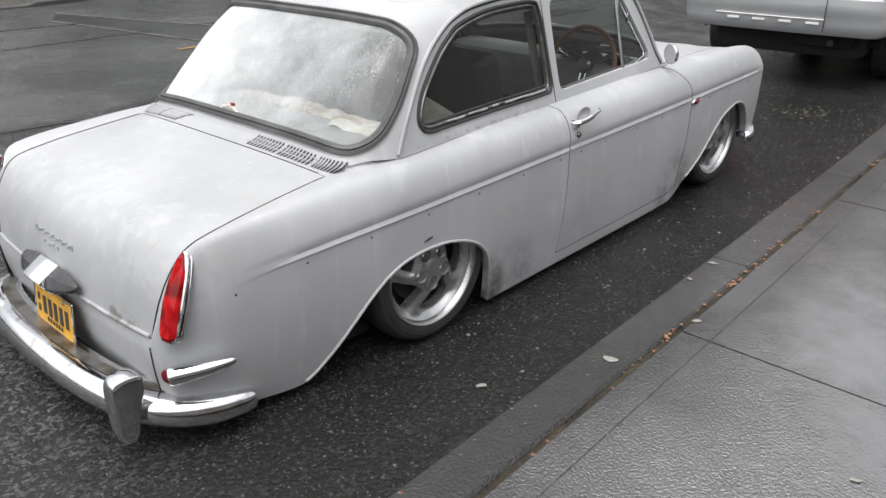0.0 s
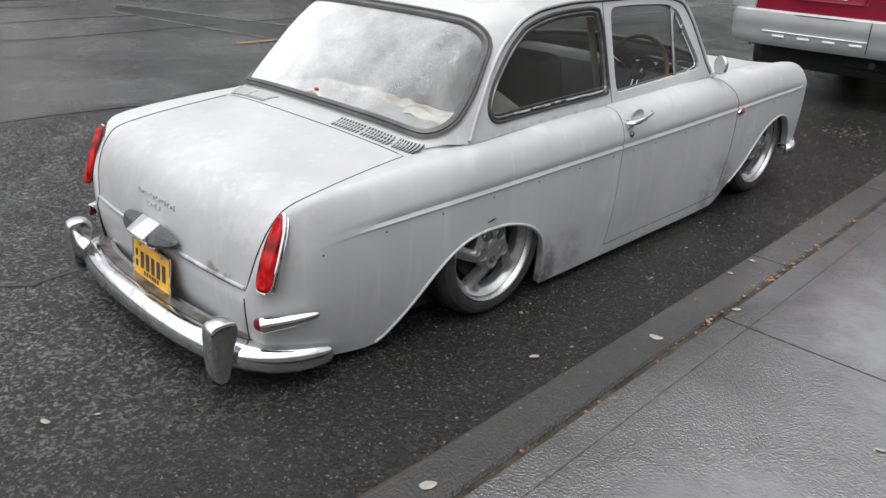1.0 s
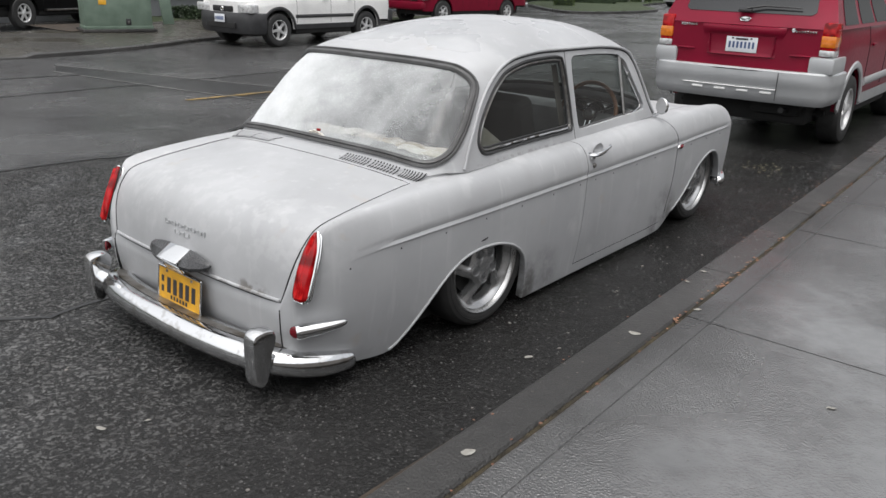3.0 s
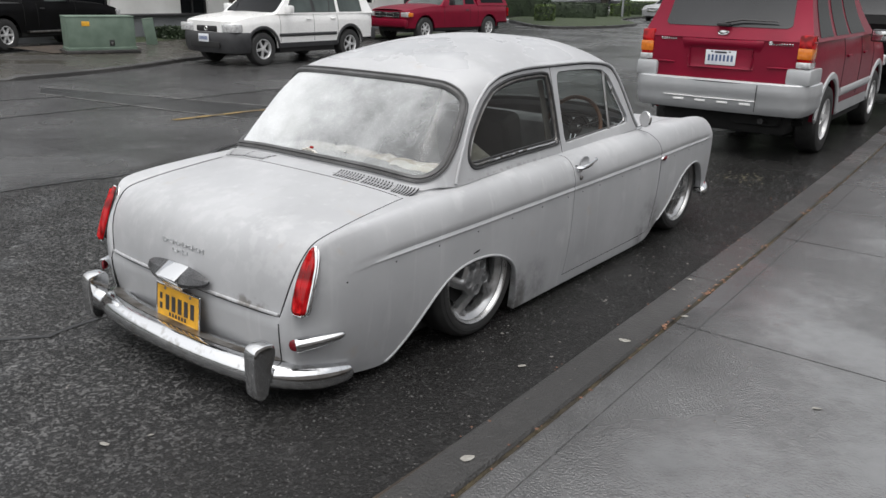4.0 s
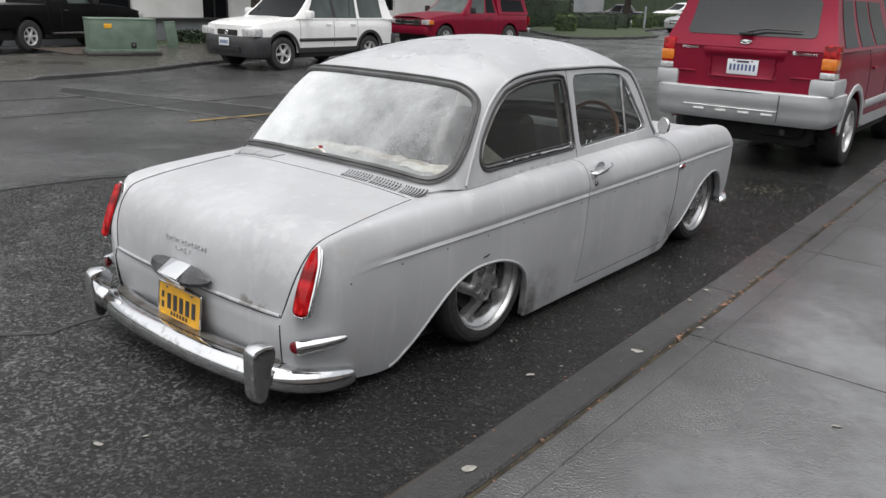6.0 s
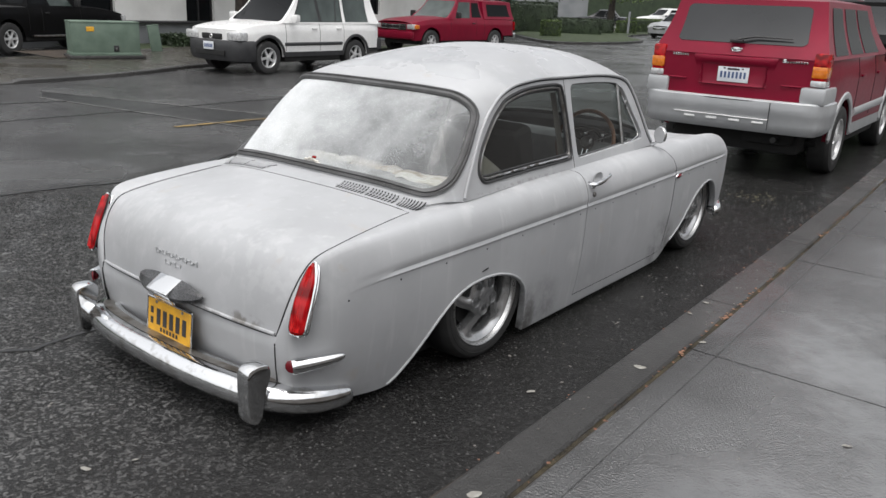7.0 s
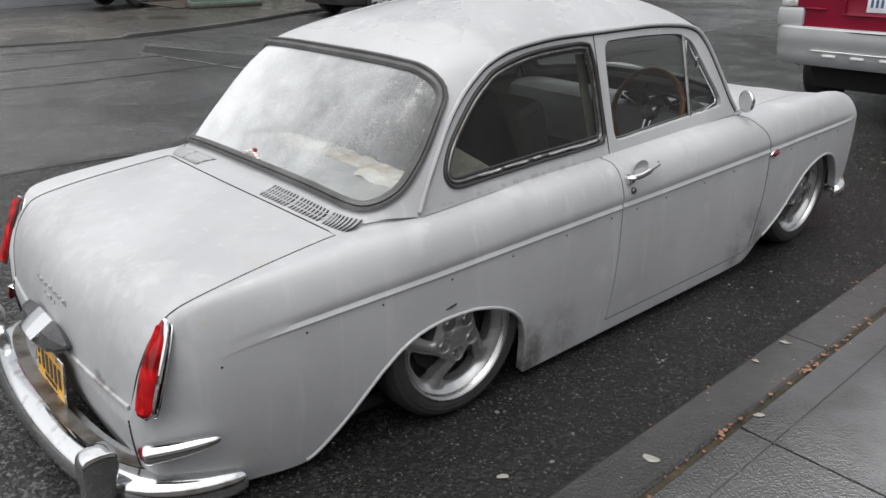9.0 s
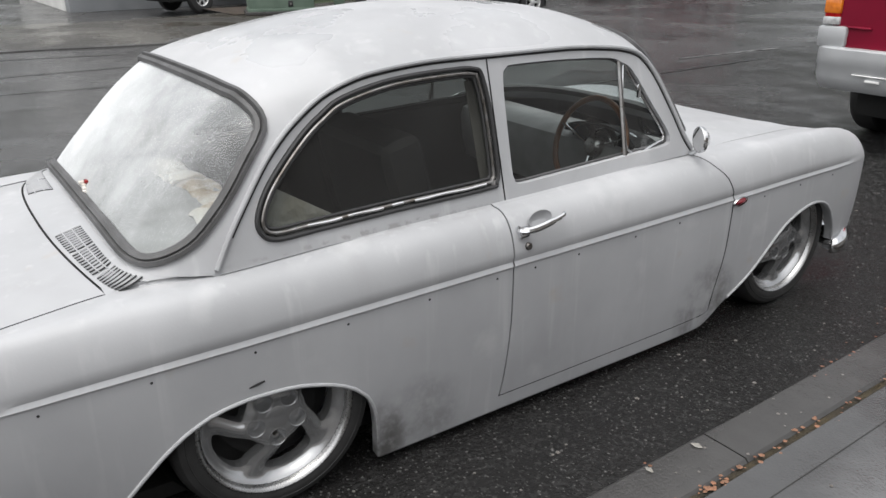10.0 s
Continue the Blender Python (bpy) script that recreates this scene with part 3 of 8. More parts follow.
ridge = pchip((0, 0.22, 0.45, 0.6, 3.7, 4.0, 4.32), (0, 0.0, 0.006, 0.009, 0.009, 0.0, 0))
foot_y = [(-1.02, .11), (-.75, .066), (-.60, .052), (-.562, .056), (-.535, .070), (-.505, .092), (-.475, .120), (-.425, .170), (-.355, .246), (-.285, .314), (-.21, .366), (-.13, .396), (-.04, .406), (.05, .402),
          (.135, .384), (.225, .348), (.287, .300), (.322, .235), (.334, .16), (.339, .05), (.352, .046), (1.2, .052), (1.89, .066), (1.935, .088), (1.99, .145), (2.05, .190),
          (2.12, .248), (2.2, .328), (2.3, .415), (2.4, .460), (2.49, .477), (2.575, .460), (2.632, .418), (2.678, .355), (2.706, .295), (2.720, .24), (2.727, .205), (2.9, .20), (3.16, .23)]
foot = pchip([a for a, b in foot_y], [b for a, b in foot_y])
GAP = 0.0030
SEAM_R, SEAM_F = 0.850, 1.922
seam_rear = pchip((0.05, 0.2, 0.39, 0.57, 0.70, 0.76), (-0.05, -0.026, -0.012, -0.010, -0.012, -0.012))
seam_front = pchip((0.05, 0.2, 0.4, 0.58, 0.68, 0.74, 0.78), (-0.06, -0.042, -0.006, 0.0, -0.03, -0.085, -0.11))


def q_of_y(y):
    lo, hi = 0.2, 4.32
    for _ in range(40):
        mid = (lo + hi) / 2
        lo, hi = (mid, hi) if cy(mid) < y else (lo, mid)
    return lo


def plan_out(q):
    """The outward direction of the side, seen from above."""
    d = 0.004
    tx, ty = cx(q + d) - cx(q - d), cy(q + d) - cy(q - d)
    if q < d:
        tx, ty = cx(d) - cx(0), cy(d) - cy(0)
    if q > 4.32 - d:
        tx, ty = cx(4.32) - cx(4.32 - d), cy(4.32) - cy(4.32 - d)
    k = math.hypot(tx, ty)
    return ty / k, -tx / k


UP = 13
SILL = 2


def column(q):
    """One upright row of points, from the sill over the crease to the top seam."""
    C, E = (cx(q), cy(q), cz(q)), (ex(q), ey(q), ez(q))
    nx, ny = plan_out(q)
    zb, st, tk = foot(C[1]), ridge(q) * 0.5, tuck(q)
    pts = []
    tts = [0, 0.094, 0.1, 0.17, 0.25, 0.34, 0.44, 0.54, 0.64, 0.74, 0.84, 0.92, 1.0]
    for tt in tts:
        z = zb + (C[2] - 0.010 - zb) * tt
        d = st + tk * ((C[2] - z) / (C[2] - 0.04)) ** 2.2
        pts.append([C[0] - nx * d, C[1] - ny * d, z])
    pts.append([C[0] - nx * st * 0.9, C[1] - ny * st * 0.9, C[2] - 0.006])
    for k in range(UP + 1):
        a = (k / UP) ** 1.25 * math.pi / 2
        c, s = math.cos(a) ** 0.82, math.sin(a) ** 0.9
        w = 1 - math.cos(a)
        pts.append([E[0] + (C[0] - E[0]) * c, C[1] + (E[1] - C[1]) * w, C[2] + (E[2] - C[2]) * s + crown(q) * math.sin(2 * a) ** 2 * (0.4 + 0.6 * s)])
        if k:
            dip = ridge(q) * 0.9 * math.exp(-((pts[-1][2] - C[2] - 0.008) / 0.015) ** 2)
            pts[-1][0] -= nx * dip
            pts[-1][1] -= ny * dip
    for p in pts:
        for y0, f in ((SEAM_R, seam_rear), (SEAM_F, seam_front)):
            if 0.4 < p[1] < 2.4:
                p[1] += f(p[2]) * math.exp(-((C[1] - y0) / 0.14) ** 2)
    return pts


qs = set(np.linspace(0, 0.5, 16)) | {q_of_y(y) for y in np.arange(-0.58, 3.05, 0.035)}
qs |= {q_of_y(y) for y in (-.58, -.56, -.545, -.53, -.515, .30, .312, .320, .327, .331, .334, .3365, .339, .348, 2.675, 2.685, 2.695, 2.705, 2.714, 2.720, 2.7235, 2.7275, 2.733, 1.925, 1.935, 1.95)}
qs |= set(np.linspace(4.0, 4.32, 14))
DOOR_Q = [q_of_y(SEAM_R - GAP), q_of_y(SEAM_R + GAP), q_of_y(SEAM_F - GAP), q_of_y(SEAM_F + GAP)]
qs = {q for q in qs if all(abs(q - d) > 0.006 for d in DOOR_Q)} | set(DOOR_Q)
qs = sorted(qs)
COLS = [column(q) for q in qs]
D0, D1, D2, D3 = (qs.index(d) for d in DOOR_Q)


def lipped(bm, cols_range, turn):
    """Turns the lower edge of the side inwards, as a rolled lip."""
    rows = []
    for i in cols_range:
        p = COLS[i][0]
        nx, ny = plan_out(qs[i])
        rows.append([p, [p[0], p[1], p[2] - 0.004], [p[0] - nx * 0.004, p[1] - ny * 0.004, p[2] - 0.010], [p[0] - nx * turn, p[1] - ny * turn, p[2] - 0.004]])
    sheet(bm, rows)


def side_shell(first, last, skip=None):
    bm = bmesh.new()
    sheet(bm, COLS[first:last + 1], skip=skip)
    lipped(bm, range(first, last + 1), 0.035)
    return bm


def both_sides(name, make, material, parent, label=""):
    for side in (1, -1):
        bm = make()
        if side < 0:
            t = mirrored(bm)
            bm.free()
            bm = t
        yield part(name, bm, material, parent, label)


# rear quarters (from the tail to the door) and front wings
FW = D3
list(both_sides("rear_quarter_panel", lambda: side_shell(0, D0), PRIMER, saloon, "grey primer rear quarter with wheel arch and trim holes"))
list(both_sides("front_wing", lambda: side_shell(FW, len(qs) - 1), PRIMER, saloon, "grey primer front wing"))


def arch_bead(lo, hi):
    """The rolled flange round a wheel arch."""
    bm = bmesh.new()
    path = [(COLS[i][0][0] + 0.0005, COLS[i][0][1], COLS[i][0][2] - 0.001) for i in range(len(qs)) if lo < COLS[i][0][1] < hi and 0.3 < qs[i] < 4.2]
    tube(bm, path, 0.0058, 8, up=(1, 0, 0))
    return bm


list(both_sides("arch_flange", lambda: arch_bead(-0.56, 0.337), PRIMER, saloon, "rolled flange of the rear arch"))
list(both_sides("arch_flange", lambda: arch_bead(1.96, 2.722), PRIMER, saloon, "rolled flange of the front arch"))


def sill_strip():
    bm = bmesh.new()
    sheet(bm, [c[:SILL] for c in COLS[D0:D3 + 1]])
    lipped(bm, range(D0, D3 + 1), 0.05)
    return bm


list(both_sides("sill", sill_strip, PRIMER, saloon))

# a dark liner just inside, so that seams read as gaps
for s in (1, -1):
    for lo, hi in ((0.72, 0.98), (1.76, 2.0)):
        bm = bmesh.new()
        rows = []
        for i, q in enumerate(qs):
            if lo < cy(q) < hi:
                nx, ny = plan_out(q)
                rows.append([(s * (p[0] - nx * 0.024), p[1] - ny * 0.024, p[2] - 0.010) for p in COLS[i][4:]])
        sheet(bm, rows)
        part("inner_liner", bm, BLACK, saloon)


# ---- greenhouse ----
def dense(outline, step):
    out = []
    k = len(outline)
    for i in range(k):
        a, b = np.array(outline[i]), np.array(outline[(i + 1) % k])
        n = max(1, int(np.linalg.norm(b - a) / step))
        out += [a + (b - a) * j / n for j in range(n)]
    return out


lean = lambda z: 0.675 - 0.258 * (z - 0.77)
flare = lambda y: 0.027 * float(np.clip((0.52 - y) / 0.5, 0, 1)) ** 1.15
gut_y = pchip((0, 0.12, 0.26, 0.38, 0.5, 0.64, 0.8, 1.08, 1.25, 1.58, 1.84, 1.96, 2.04, 2.22, 2.34, 2.42), (-0.082, -0.023, 0.042, 0.128, 0.217, 0.338, 0.478, 0.740, 0.905, 1.220, 1.475, 1.578, 1.632, 1.730, 1.780, 1.820))
gut_z = pchip((0, 0.12, 0.26, 0.38, 0.5, 0.64, 0.8, 1.08, 1.25, 1.58, 1.84, 1.96, 2.04, 2.22, 2.34, 2.42), (0.735, 0.828, 0.915, 1.016, 1.090, 1.156, 1.190, 1.207, 1.206, 1.204, 1.186, 1.160, 1.112, 0.942, 0.838, 0.780))
mid_y = pchip((0, 0.26, 0.5, 0.64, 0.8, 1.08, 1.4, 1.7, 1.96, 2.04, 2.22, 2.42), (-0.275, -0.127, 0.026, 0.134, 0.34, 0.70, 1.03, 1.35, 1.66, 1.75, 1.90, 2.03))
mid_z = pchip((0, 0.26, 0.5, 0.64, 0.8, 1.08, 1.4, 1.7, 1.96, 2.04, 2.22, 2.42), (0.775, 0.95, 1.105, 1.185, 1.258, 1.317, 1.334, 1.315, 1.228, 1.168, 0.99, 0.805))


def cap_at(s, v):
    """The greenhouse's skin: s from -1 to 1 across, v along the gutter from tail to nose."""
    gy, gz, my, mz = gut_y(v), gut_z(v), mid_y(v), mid_z(v)
    a = abs(s)
    rear = float(np.clip((0.75 - v) / 0.4, 0, 1))
    front = float(np.clip((v - 1.8) / 0.3, 0, 1))
    py = 3.0 + 11.0 * float(np.clip((1.0 - v) / 0.4, 0, 1))
    pz = 3.0 + 2.2 * rear + 0.3 * front
    return Vector((s * (lean(gz) + flare(gy)) * (1 + 0.015 * (1 - a * a)), my + (gy - my) * a ** py, mz + (gz - mz) * a ** pz))


RW_OUT = rounded([(-0.955, 0.026, 0.11), (0.955, 0.026, 0.11), (0.966, 0.602, 0.19), (-0.966, 0.602, 0.19)], 8)
RW_OUT = [np.array((q[0] * (1 + 0.022 * math.sin(math.pi * min(1, max(0, q[1] / 0.6)))), q[1])) for q in dense(RW_OUT, 0.04)]
WS_OUT = rounded([(-0.90, 1.985, 0.06), (0.90, 1.985, 0.06), (0.93, 2.36, 0.08), (-0.93, 2.36, 0.08)], 8)
svals = np.concatenate([-np.cos(np.linspace(0, math.pi, 61))])
vvals = np.linspace(0, 2.42, 150)
bm = bmesh.new()
pierced(bm, [[(s, v) for s in svals] for v in vvals], cap_at, [RW_OUT, WS_OUT])
roof = part("roof", bm, PRIMER, saloon, "grey primer roof with sanded patches and a painted pale sky reflection")


def normal_at(s, v):
    d = 0.01
    a, b = cap_at(s + d, v) - cap_at(s - d, v), cap_at(s, v + d) - cap_at(s, v - d)
    n = a.cross(b).normalized()
    return n


def gasket(outline, name, material, parent, prof, label=""):
    """A rubber seal that follows a window's outline on the skin."""
    pts = dense(outline, 0.03)
    centre = np.mean(outline, 0)
    path, ups, outs = [], [], []
    for i, (s, v) in enumerate(pts):
        path.append(cap_at(s, v))
        ups.append(normal_at(s, v))
    n = len(path)
    for i in range(n):
        t = (path[(i + 1) % n] - path[i - 1]).normalized()
        o = t.cross(ups[i])
        if (path[i] + o * 0.01 - cap_at(*centre)).length < (path[i] - cap_at(*centre)).length:
            o = -o
        outs.append(o)
    bm = bmesh.new()
    swept(bm, path, prof, ups, True, outs=outs)
    return part(name, bm, material, parent, label)


SEAL = [(0.012, 0.001), (0.014, 0.011), (0.004, 0.015), (-0.002, 0.006), (-0.006, 0.012), (-0.018, 0.010), (-0.024, 0.002), (-0.022, -0.014), (0.008, -0.014)]


def pane(outline, lo, hi, vlo, vhi, name, material, parent, sink=0.006, ns=30, nv=20, label=""):
    bm = bmesh.new()
    rows = []
    for v in np.linspace(vlo, vhi, nv):
        row = []
        for s in np.linspace(lo, hi, ns):
            q = np.array((s, v))
            if not inside(outline, q):
                q = nearest(outline, q)
            row.append(cap_at(*q) - normal_at(*q) * sink)
        rows.append(row)
    sheet(bm, rows)
    bmesh.ops.remove_doubles(bm, verts=bm.verts, dist=0.0004)
    ob = part(name, bm, material, parent, label)
    ob.visible_shadow = False
    return ob


rear_window = pane(RW_OUT, -0.99, 0.99, 0.01, 0.63, "rear_window", REAR_GLASS, saloon, label="rear window with a misted, rain-spotted pane and painted sky reflection")
gasket(RW_OUT, "rubber_seal", RUBBER, rear_window, SEAL)
windscreen = pane(WS_OUT, -0.94, 0.94, 1.98, 2.37, "windscreen", GLASS, saloon)
gasket(WS_OUT, "rubber_seal", RUBBER, windscreen, SEAL)

# the side walls under the gutter, with their windows
belt_z = lambda y: 0.728 + 0.018 * y
QUARTER = spline([(0.108, 0.788), (0.066, 0.812), (0.064, 0.858), (0.113, 0.935), (0.222, 1.037), (0.300, 1.090), (0.380, 1.128), (0.560, 1.160), (0.77, 1.168), (0.850, 1.163), (0.876, 1.140),
                  (0.890, 1.02), (0.888, 0.85), (0.874, 0.810), (0.840, 0.797), (0.50, 0.791), (0.225, 0.788)], 5, True)
DOORWIN = spline([(0.950, 0.810), (0.946, 0.85), (0.952, 1.03), (0.960, 1.130), (0.975, 1.154), (1.01, 1.163), (1.22, 1.161), (1.43, 1.149), (1.492, 1.130), (1.546, 1.095), (1.628, 0.969),
                  (1.692, 0.870), (1.698, 0.835), (1.670, 0.816), (1.45, 0.807), (1.12, 0.794), (0.975, 0.790)], 5, True)
wall_at = lambda y, z: Vector((lean(z) + flare(y), y, z))
gut_of_y = pchip([float(gut_y(v)) for v in vvals], [float(gut_z(v)) for v in vvals])
wall_seam = lambda z: 0.901 + 0.002 * (z - 0.78) / 0.42


def wall_rows(ys, bend=None):
    rows = []
    for y in ys:
        lo, hi = belt_z(y) - 0.02, float(gut_of_y(y))
        hi = max(hi, lo + 0.004)
        row = []
        for t in np.linspace(0, 1, 46):
            z = lo + (hi - lo) * t
            row.append((y + (bend(y, z) if bend else 0), z))
        rows.append(row)
    return rows


def quarter_wall():
    bm = bmesh.new()
    f = lambda y, z: (wall_seam(z) - 0.902) * math.exp(-((y - 0.902) / 0.1) ** 2)
    pierced(bm, wall_rows(np.linspace(-0.082, 0.902 - GAP, 82), f), wall_at, [QUARTER], lambda y, z: (-0.022, 0, 0))
    return bm


list(both_sides("quarter_window_frame", quarter_wall, PRIMER, saloon, "body-coloured surround of the quarter window"))


def door_shell():
    bm = bmesh.new()
    sheet(bm, [c[SILL:] for c in COLS[D1:D2 + 1]])
    # edges turned in
    for i in (D1, D2):
        nx, ny = plan_out(qs[i])
        sheet(bm, [[p for p in COLS[i][SILL:]], [(p[0] - 0.018, p[1], p[2]) for p in COLS[i][SILL:]]])
    sheet(bm, [[c[SILL], (c[SILL][0] - 0.018, c[SILL][1], c[SILL][2])] for c in COLS[D1:D2 + 1]])
    f = lambda y, z: (wall_seam(z) - 0.902) * math.exp(-((y - 0.902) / 0.1) ** 2)
    pierced(bm, wall_rows(np.linspace(0.902 + GAP, 1.820, 84), f), wall_at, [DOORWIN], lambda y, z: (-0.03, 0, 0))
    # the ledge between the wing line and the window frame
    rows = []
    for i in range(D1, D2 + 1):
        p = COLS[i][-1]
        rows.append([p, (lean(p[2]) + 0.004, p[1], p[2] + 0.004), (lean(p[2]) - 0.004, p[1], p[2] + 0.001)])
    sheet(bm, rows)
    return bm


doors = list(both_sides("door", door_shell, PRIMER, saloon, "grey primer door, sooty at its lower front corner"))


def ledge(first, last):
    bm = bmesh.new()
    rows = []
    for i in range(first, last + 1):
        p = COLS[i][-1]
        if -0.09 < p[1] < 1.86:
            w_ = lean(p[2]) + flare(p[1])
            rows.append([p, (w_ + 0.005, p[1], p[2] + 0.003), (w_ - 0.004, p[1], p[2] - 0.004)])
    sheet(bm, rows)
    return bm


list(both_sides("belt_seam", lambda: ledge(0, D0), PRIMER, saloon, "caulked seam below the quarter window"))


def flat_pane(outline, sink):
    bm = bmesh.new()
    vs = [bm.verts.new((lean(z) + flare(y) - sink, y, z)) for y, z in outline]
    bm.faces.new(vs)
    return bm


def wall_tube(outline, r, lift, closed=True, flat=1.0):
    bm = bmesh.new()
    tube(bm, [(lean(z) + flare(y) + lift, y, z) for y, z in outline], r, 8, closed, flat=flat, up=(1, 0, 0.255))
    return bm


def shrink(outline, d):
    P = np.array(outline)
    n = len(P)
    out = []
    for i in range(n):
        t = P[(i + 1) % n] - P[i - 1]
        t = t / np.linalg.norm(t)
        o = np.array((-t[1], t[0]))
        c = P.mean(0)
        p1, p2 = P[i] + o * d, P[i] - o * d
        out.append(p1 if inside(outline, p1) == (d > 0) and np.linalg.norm(p1 - c) < np.linalg.norm(p2 - c) else p2)
    return out


for side in (0, 1):
    sgn = 1 - 2 * side

    def put(name, bm, material, parent, label="", shadow=True):
        if sgn < 0:
            t = mirrored(bm)
            bm.free()
            bm = t
        ob = part(name, bm, material, parent, label)
        ob.visible_shadow = shadow
        return ob
    qw = put("quarter_window", flat_pane(QUARTER, 0.014), QUARTER_GLASS, saloon, "rear quarter window with worn chrome trim", False)
    put("rubber_seal", wall_tube(QUARTER, 0.0075, 0.001), TRIMBLACK, qw)
    put("trim", wall_tube(shrink(QUARTER, 0.016), 0.006, -0.004, flat=1.2), DULL, qw, "pitted chrome trim")
    put("inner_seal", wall_tube(shrink(QUARTER, 0.026), 0.005, -0.009), TRIMBLACK, qw)
    # what is left of the bright strip along the window's foot
    for ya, yb in ((0.20, 0.31), (0.33, 0.45), (0.48, 0.52), (0.56, 0.83)):
        bm = bmesh.new()
        tube(bm, [(lean(0.806) + flare(y) + 0.006, y, 0.803 + 0.010 * y + 0.0015 * math.sin(40 * y)) for y in np.linspace(ya, yb, 8)], 0.0042, 6, up=(1, 0, 0))
        put("bright_strip", bm, CHROME, qw, "broken length of chrome strip")
    dw = put("door_window", flat_pane(DOORWIN, 0.026), GLASS, doors[side], "", False)
    put("inner_seal", wall_tube(shrink(DOORWIN, 0.004), 0.005, -0.022), RUBBER, dw)
    bm = bmesh.new()
    tube(bm, [(lean(z) - 0.012, 1.470 + 0.024 * (z - 0.80) / 0.34, z) for z in np.linspace(0.805, 1.142, 8)], 0.0085, 6, up=(1, 0, 0))
    put("wing_post", bm, DULL, doors[side], "chromed post of the swivelling quarter light")
    vent = spline([(1.488, 0.822), (1.512, 1.110), (1.540, 1.082), (1.612, 0.970), (1.676, 0.870), (1.680, 0.842), (1.655, 0.830)], 4, True)
    put("quarter_light_trim", wall_tube(vent, 0.0045, -0.016), CHROME, doors[side])
    # latch of the quarter light
    bm = bmesh.new()
    block(bm, lean(1.0) - 0.02, 1.580, 1.02, 0.012, 0.014, 0.05, 0.004)
    put("quarter_light_latch", bm, CHROME, doors[side])
    # drip rail
    rail = [cap_at(1, v) + Vector((0.006, 0, -0.004)) for v in np.linspace(0.02, 2.40, 90)]
    bm = bmesh.new()
    tube(bm, rail, 0.0075, 8, up=(1, 0, 0))
    put("drip_rail", bm, PRIMER, saloon)
    bm = bmesh.new()
    tube(bm, [p + Vector((-0.004, 0, -0.0115)) + Vector((0, (p - Vector((0.6, 0.95, 0.85))).normalized().y * -0.005, 0)) for p in rail[4:]], 0.0045, 6, up=(1, 0, 0))
    put("rail_gap", bm, BLACK, saloon)

    # door handle, its dished backing and the lock
    bm = bmesh.new()
    hx = 0.808
    tube(bm, spline([(hx - 0.03, 0.868, 0.686), (hx + 0.004, 0.872, 0.686), (hx + 0.020, 0.905, 0.690), (hx + 0.022, 0.955, 0.699), (hx + 0.016, 1.020, 0.710), (hx + 0.006, 1.040, 0.714)], 4), [0.013] * 6 + [0.011] * 8 + [0.0075] * 7, 8)
    block(bm, hx - 0.004, 0.880, 0.680, 0.022, 0.040, 0.036, 0.009)
    put("handle", bm, CHROME, doors[side], "chrome lever handle")
    bm = bmesh.new()
    lathe(bm, [(0.0005, -0.004), (0.014, -0.003), (0.022, 0.004), (0.024, 0.006), (0.026, 0.003)], 20, Matrix.Translation((0.788, 0.955, 0.706)) @ pose(0, 0, 0, 0, 0, 0) @ Matrix.Diagonal((1, 2.0, 1.25, 1)))
    put("handle_dish", bm, PRIMER, doors[side])
    bm = bmesh.new()
    lathe(bm, [(0.0005, 0.006), (0.010, 0.006), (0.013, 0.002), (0.013, -0.02)], 14, Matrix.Translation((0.811, 0.897, 0.630)))
    put("door_lock", bm, DULL, doors[side], "worn lock button")
    # side marker
    bm = bmesh.new()
    lathe(bm, [(0.0005, 0.020), (0.5, 0.016), (0.85, 0.010), (1.0, 0.0)], 20, Matrix.Translation((0.807, 1.962, 0.582)) @ pose(0, 0, 0, 8, 0, 0) @ Matrix.Diagonal((1, 0.036, 0.013, 1)))
    put("side_marker", bm, MARKER_RED, saloon, "small dark red side marker lamp")
    bm = bmesh.new()
    lathe(bm, [(0.98, 0.002), (1.05, 0.012), (1.14, 0.009), (1.16, 0.0)], 20, Matrix.Translation((0.806, 1.962, 0.582)) @ pose(0, 0, 0, 8, 0, 0) @ Matrix.Diagonal((1, 0.036, 0.015, 1)))
    put("marker_bezel", bm, CHROME, saloon)

# round door mirror on the kerb side
mirror = part("door_mirror", (lambda b: (lathe(b, [(0.0005, 0.026), (0.03, 0.022), (0.048, 0.006), (0.050, -0.006), (0.047, -0.010)], 28, Matrix.Translation((0.750, 1.762, 0.842)) @ pose(0, 0, 0, 0, 0, 65)),
              tube(b, [(0.685, 1.795, 0.772), (0.708, 1.790, 0.784), (0.732, 1.780, 0.806), (0.744, 1.770, 0.824)], [0.013, 0.009, 0.008, 0.008], 8)) and b)(bmesh.new()), CHROME, saloon, "small round chrome door mirror")
bm = bmesh.new()
lathe(bm, [(0.0005, -0.009), (0.046, -0.0095)], 28, Matrix.Translation((0.750, 1.762, 0.842)) @ pose(0, 0, 0, 0, 0, 65))
part("mirror_glass", bm, mat("mirror glass", (0.9, 0.9, 0.9), rough=0.03, metal=1.0, rvar=0.01), mirror)

